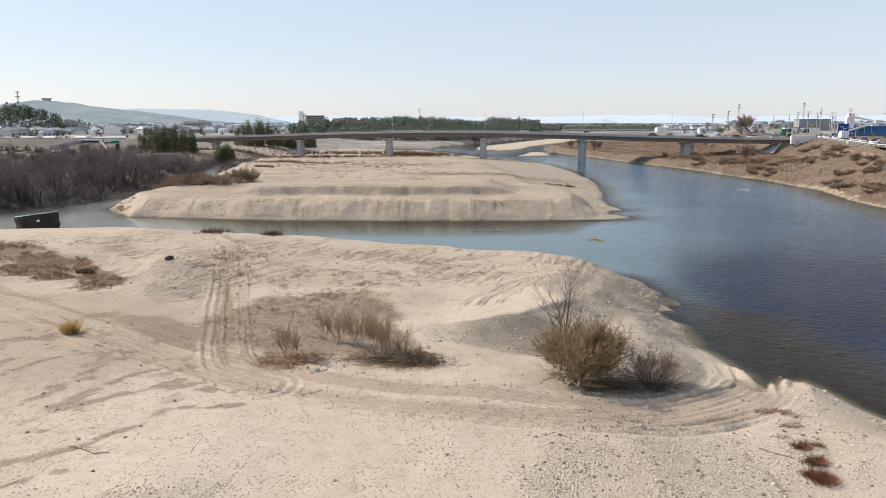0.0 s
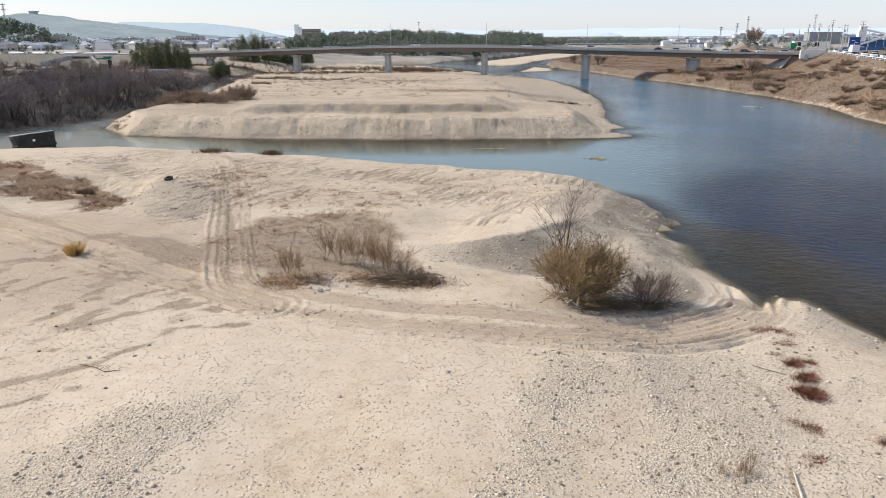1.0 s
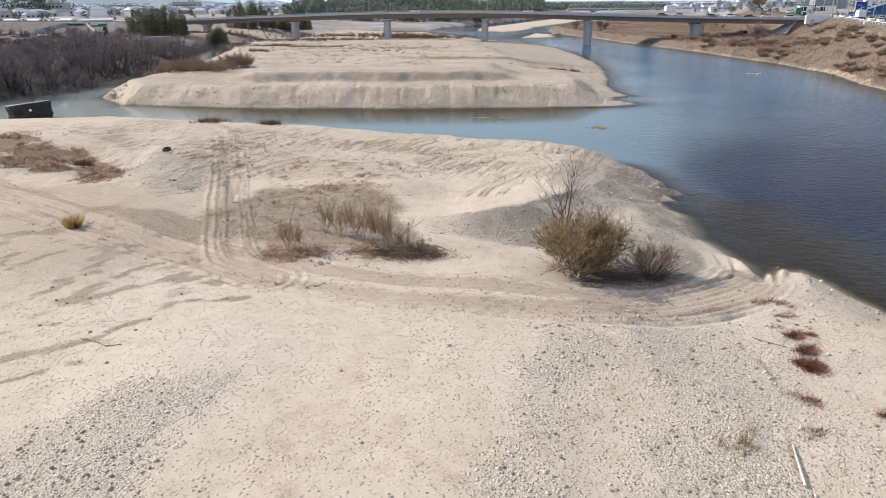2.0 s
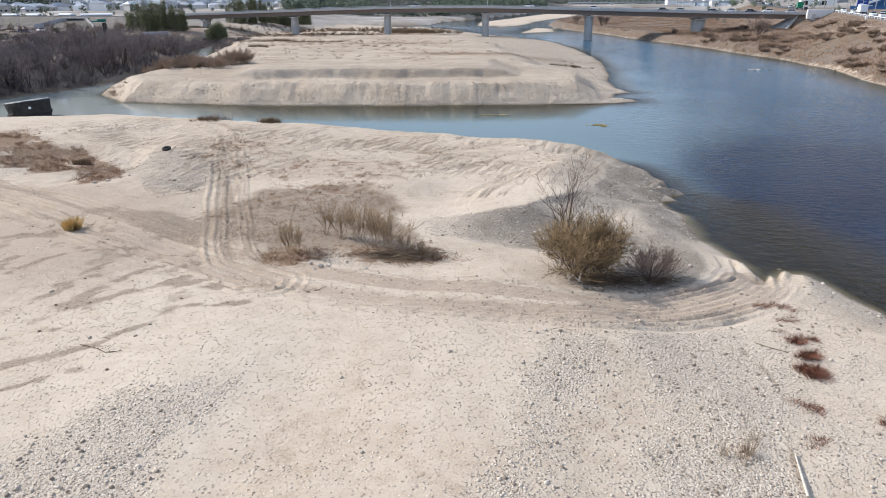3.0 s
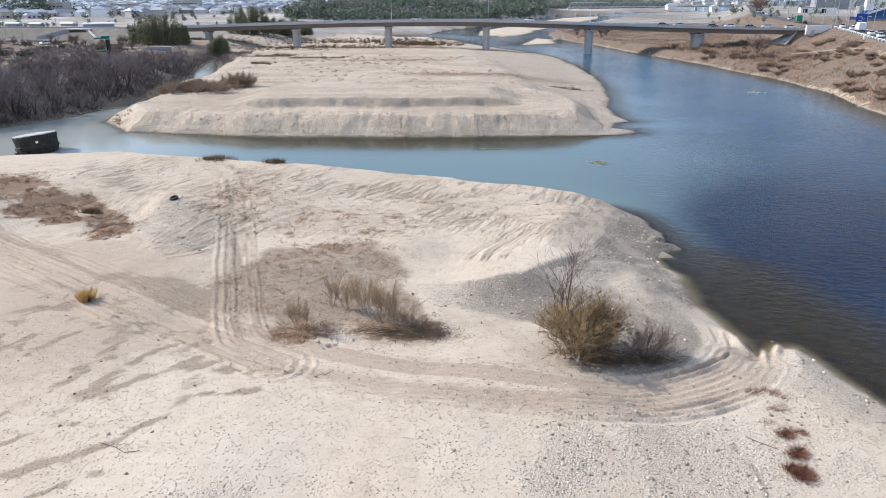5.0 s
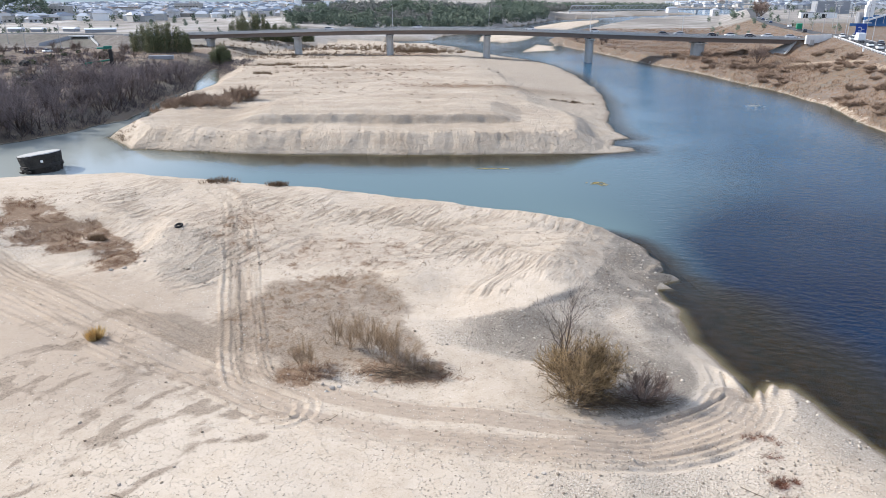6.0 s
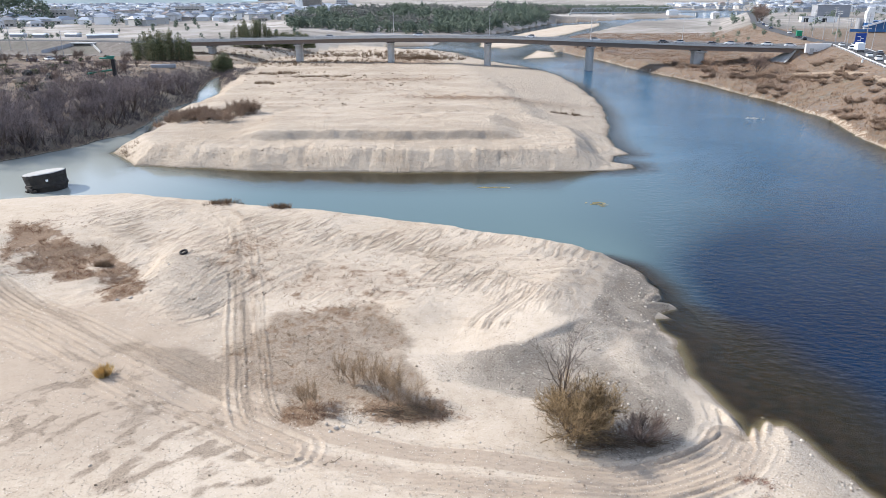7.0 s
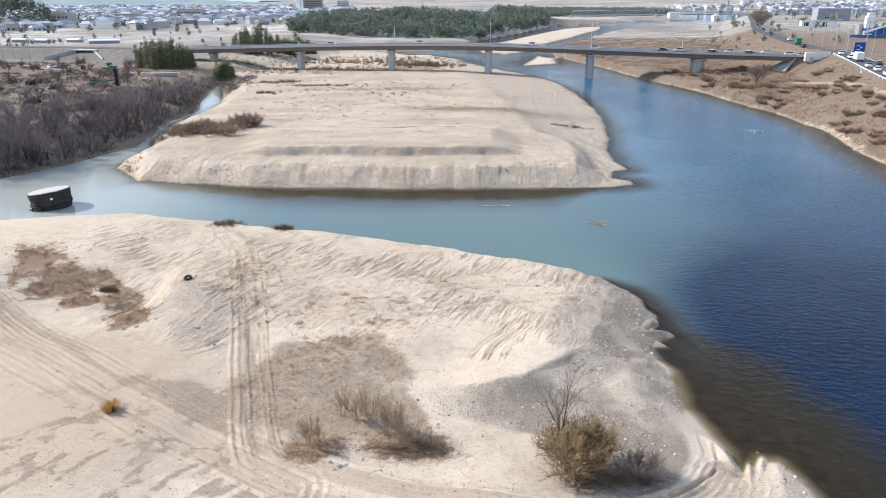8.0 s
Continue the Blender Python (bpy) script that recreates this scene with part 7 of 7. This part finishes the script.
    part("gap_fins", box(-8.2, 1, 12, 4, 9, 26, 0.2), M_WHITE, t)
    slab = part("slab", box(9, 3, 11, 30, 11, 22, 0.2), M_WALLS, t, "long grey room slab")
    for i in range(7):
        part("window_band", box(9, -2.55, 2.5 + i * 3.0, 27, 0.15, 1.3), M_GLASS, slab, "dark band of windows")
    part("podium", box(-2, -7, 2.5, 46, 14, 5.5, 0.2), M_WHITE, t, "white podium")
    house((-168, 1190, 5), 4, 18, 12, 17, 0, "grey office block with flat roof", "larger town blocks", True)
    # sheds with pale roofs
    for k, (x, y, w) in enumerate(((-232, 452, 16), (-250, 448, 14), (-268, 455, 15), (-285, 446, 14), (-300, 452, 16), (-208, 440, 30), (-318, 444, 18))):
        t = thing("shed", (x, y, height_at(x, y)), "low farm shed with a pale sheet roof", "shed", "pale sheds", turn=k * 7 - 15)
        t.scale = (0.7, 0.7, 0.6)
        part("wall", box(0, 0, 1.1, w * 0.8, 6, 3.0), M_GREY_PANEL, t)
        secs = [[(x0, 3.6 * math.cos(a), 2.6 + 1.6 * math.sin(a)) for a in [math.pi * i / 8 for i in range(9)]] for x0 in (-w * 0.42, w * 0.42)]
        part("roof", loft(secs), M_TARP, t, "pale curved roof")
    # works and warehouses on the right plain
    for x, y, w, d, h, mat, label in ((376, 722, 30, 16, 11, M_GREY_PANEL, "dark grey box-shaped warehouse hall"), (297, 604, 12, 6, 4, M_WHITE, "small white flat-roofed site hut"), (312, 603, 14, 6, 4, M_WHITE, "small white flat-roofed site hut"), (620, 1080, 40, 18, 7, M_WHITE, "long white metal warehouse hall")):
        t = thing("warehouse", (x, y, height_at(x, y)), label, "warehouse", turn=-8)
        part("wall", box(0, 0, h / 2 - 0.3, w, d, h + 0.6, 0.05), mat, t)
        part("roof", box(0, 0, h + 0.2, w + 0.6, d + 0.6, 0.4, 0.05), M_GREY_PANEL if mat != M_BLUE else M_BLUE, t)
        part("door", box(-w * 0.2, -d / 2 - 0.03, 1.6, 3.5, 0.12, 3.2), M_GLASS, t)


build_town()


# ---- far bridges and masts ----
def build_truss():
    t = thing("truss_bridge", (0, 0, 0), "long pale steel truss railway bridge far upstream", "bridge")
    x0, y0, dx, dy = 168, 1000, 0.985, 0.17
    span, spans = 62, 9
    for s in range(spans):
        a0 = s * span
        bm = bmesh.new()
        n = 8
        for i in range(n):
            u0, u1, um = a0 + i * span / n, a0 + (i + 1) * span / n, a0 + (i + 0.5) * span / n
            p = lambda u, z: (x0 + dx * u, y0 + dy * u, z)
            add_tube(bm, p(u0, 5.2), p(um, 11.0), 0.3, 0.3, 4)
            add_tube(bm, p(um, 11.0), p(u1, 5.2), 0.3, 0.3, 4)
        add_tube(bm, p(a0 + span / n * 0.5, 11.0), p(a0 + span - span / n * 0.5, 11.0), 0.4, 0.4, 4)
        part("truss_span", bm, M_TRUSS, t)
        part("deck_beam", tube(p(a0, 4.9), p(a0 + span, 4.9), 0.75, 0.75, 4), M_TRUSS, t)
        part("pier", box(x0 + dx * a0, y0 + dy * a0, 1.6, 3, 5, 5.6, 0.2), M_CONCRETE, t)


build_truss()


def mast(x, y, high, label):
    t = thing("lattice_mast", (x, y, height_at(x, y)), label, "mast", "far masts")
    bm = bmesh.new()
    w = high * 0.055
    for a in range(4):
        c, s = (1, 1, -1, -1)[a], (1, -1, -1, 1)[a]
        add_tube(bm, (c * w, s * w, 0), (c * 0.25, s * 0.25, high), 0.22, 0.16, 4)
    part("legs", bm, M_TRUSS, t)
    bm = bmesh.new()
    for k in range(10):
        f0, f1 = k / 10, (k + 1) / 10
        a, b = w * (1 - f0) + 0.25, w * (1 - f1) + 0.25
        add_tube(bm, (a, a, high * f0), (-b, -b, high * f1), 0.12, 0.12, 3)
        add_tube(bm, (-a, a, high * f0), (b, -b, high * f1), 0.12, 0.12, 3)
    part("bracing", bm, M_TRUSS, t)
    for z in (0.97, 0.86):
        part("platform", box(0, 0, high * z, 4.2, 4.2, 1.0, 0.1), M_TRUSS, t)
    return t


mast(-540, 900, 50, "tall lattice radio mast above the town")
mast(-52, 1500, 46, "slim red-white lattice mast beyond the forest")
for k, (x, y) in enumerate(((520, 1250), (450, 1120), (660, 1300), (380, 1000))):
    mast(x, y, (38, 36, 42, 30)[k], "far grey power pylon")


# ---- woods and hills ----
def build_forest():
    rng = random.Random(41)
    groups = [("forest", M_FOREST, "dark evergreen wood on the river bend"), ("bare_wood", M_FOREST_BARE, "greyish leafless wood among the evergreens")]
    lists = {"forest": ([], []), "bare_wood": ([], [])}
    spots = []
    for _ in range(26000):
        x, y = rng.uniform(-150, 330), rng.uniform(545, 1230)
        base = 548 + 0.0012 * (min(x, 35) + 30) ** 2 + float(np.interp(x, [35, 60, 110, 122, 330], [0, 92, 226, 470, 500]))
        if y < base or y > base + 190 or x < -125 + (y - 560) * -0.05:
            continue
        spots.append((x, y))
        if len(spots) >= 2500:
            break
    zs = heights([p[0] for p in spots], [p[1] for p in spots])
    for (x, y), z in zip(spots, zs):
        if z < 1.0:
            continue
        kind = "bare_wood" if (vnoise(np.array([x / 40]), np.array([y / 40]), 5)[0] > 0.66) else "forest"
        h = rng.uniform(7.5, 11.5) * (0.8 if y < 590 else 1)
        verts, faces = lists[kind]
        c = Vector((x, y, z + h * 0.52))
        many = 52 if y < 720 else 26
        leaf_mass(rng, verts, faces, c, (3.0, 3.0, h * 0.5), many, 1.7 if y < 720 else 2.3, 0.5)
        leaf_mass(rng, verts, faces, c + Vector((0, 0, h * 0.22)), (1.9, 1.9, h * 0.3), many // 2, 1.3 if y < 720 else 1.8, 0.3)
    for name, mat, label in groups:
        tagged(raw(name, *lists[name], mat), label, "forest", kind="stuff")
    # small wood by the town
    verts, faces = [], []
    knoll = height_at(-415, 690)
    for _ in range(150):
        x, y = rng.gauss(-415, 32), rng.gauss(690, 30)
        z = knoll + 22 * math.exp(-(((x + 415) / 45) ** 2)) * math.exp(-(((y - 690) / 45) ** 2)) - 4
        h = rng.uniform(8, 13)
        leaf_mass(rng, verts, faces, Vector((x, y, z + h * 0.5)), (4, 4, h * 0.55), 46, 2.4, 0.35)
    tagged(raw("wooded_knoll", verts, faces, M_FOREST), "dark wooded knoll beside the town", "forest", kind="stuff")
    # scattered trees in the town and by the levee
    verts, faces = [], []
    for _ in range(420):
        y = 395 + 1050 * rng.random() ** 1.3
        side = rng.random()
        x = rng.uniform(-0.7 * y, -0.2 * y) if side < 0.6 else rng.uniform(0.32 * y + 20, 0.72 * y)
        z = height_at(x, y)
        h = rng.uniform(2.0, 4.5) if y < 560 else rng.uniform(3, 8)
        if z < 2:
            continue
        leaf_mass(rng, verts, faces, Vector((x, y, z + h * 0.45)), (h * 0.4, h * 0.4, h * 0.5), 70, h * 0.24, 0.1)
    tagged(raw("town_trees", verts, faces, M_FOREST), "scattered dark trees between the houses", "trees", kind="stuff")


build_forest()


def hill(name, x0, x1, y, depth, profile, material, label, seed):
    """A long wooded hill: heights along it are given as (share of its length, metres)."""
    n, m = 160, 26
    us = np.linspace(0, 1, n)
    top = np.interp(us, [p[0] for p in profile], [p[1] for p in profile])
    vs = np.linspace(-1, 1, m)
    uu, vv = np.meshgrid(us, vs)
    xs = x0 + (x1 - x0) * uu
    ys = y + depth * vv
    cross = np.clip(1 - vv**2, 0, 1) ** 0.8
    zs = np.maximum(top[None, :] * cross * (1 + 0.12 * fbm(xs, ys, 260, 4, seed)) + 7 * fbm(xs, ys, 45, 3, seed + 1) * (cross > 0.05), 0) + 3
    ob = mesh_grid(name, xs, ys, zs, material, {})
    return tagged(ob, label, "hill", kind="structure")


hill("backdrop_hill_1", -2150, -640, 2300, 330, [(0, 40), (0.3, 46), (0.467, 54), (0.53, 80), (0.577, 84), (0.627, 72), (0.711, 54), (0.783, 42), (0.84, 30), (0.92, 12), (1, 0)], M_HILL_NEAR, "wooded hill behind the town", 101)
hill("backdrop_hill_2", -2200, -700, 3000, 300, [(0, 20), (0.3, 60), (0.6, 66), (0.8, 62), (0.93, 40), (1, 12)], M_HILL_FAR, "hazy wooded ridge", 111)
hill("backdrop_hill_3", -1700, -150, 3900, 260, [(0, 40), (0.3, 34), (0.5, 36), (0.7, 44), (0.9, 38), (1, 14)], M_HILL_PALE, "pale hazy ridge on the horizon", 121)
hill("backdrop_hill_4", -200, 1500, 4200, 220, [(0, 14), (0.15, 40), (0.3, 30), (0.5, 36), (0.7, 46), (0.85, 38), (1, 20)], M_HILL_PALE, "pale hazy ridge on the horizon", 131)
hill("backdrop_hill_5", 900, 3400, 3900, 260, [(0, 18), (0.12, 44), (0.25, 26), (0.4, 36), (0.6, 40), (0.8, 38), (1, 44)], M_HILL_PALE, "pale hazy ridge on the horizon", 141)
t = thing("hilltop_tower", (-1280, 2285, 70), "small square building on the hilltop", "building")
part("wall", box(0, 0, 9, 22, 12, 20, 0.3), M_TRUSS, t)
part("roof", box(0, 0, 20, 27, 15, 2.4, 0.2), M_TRUSS, t)
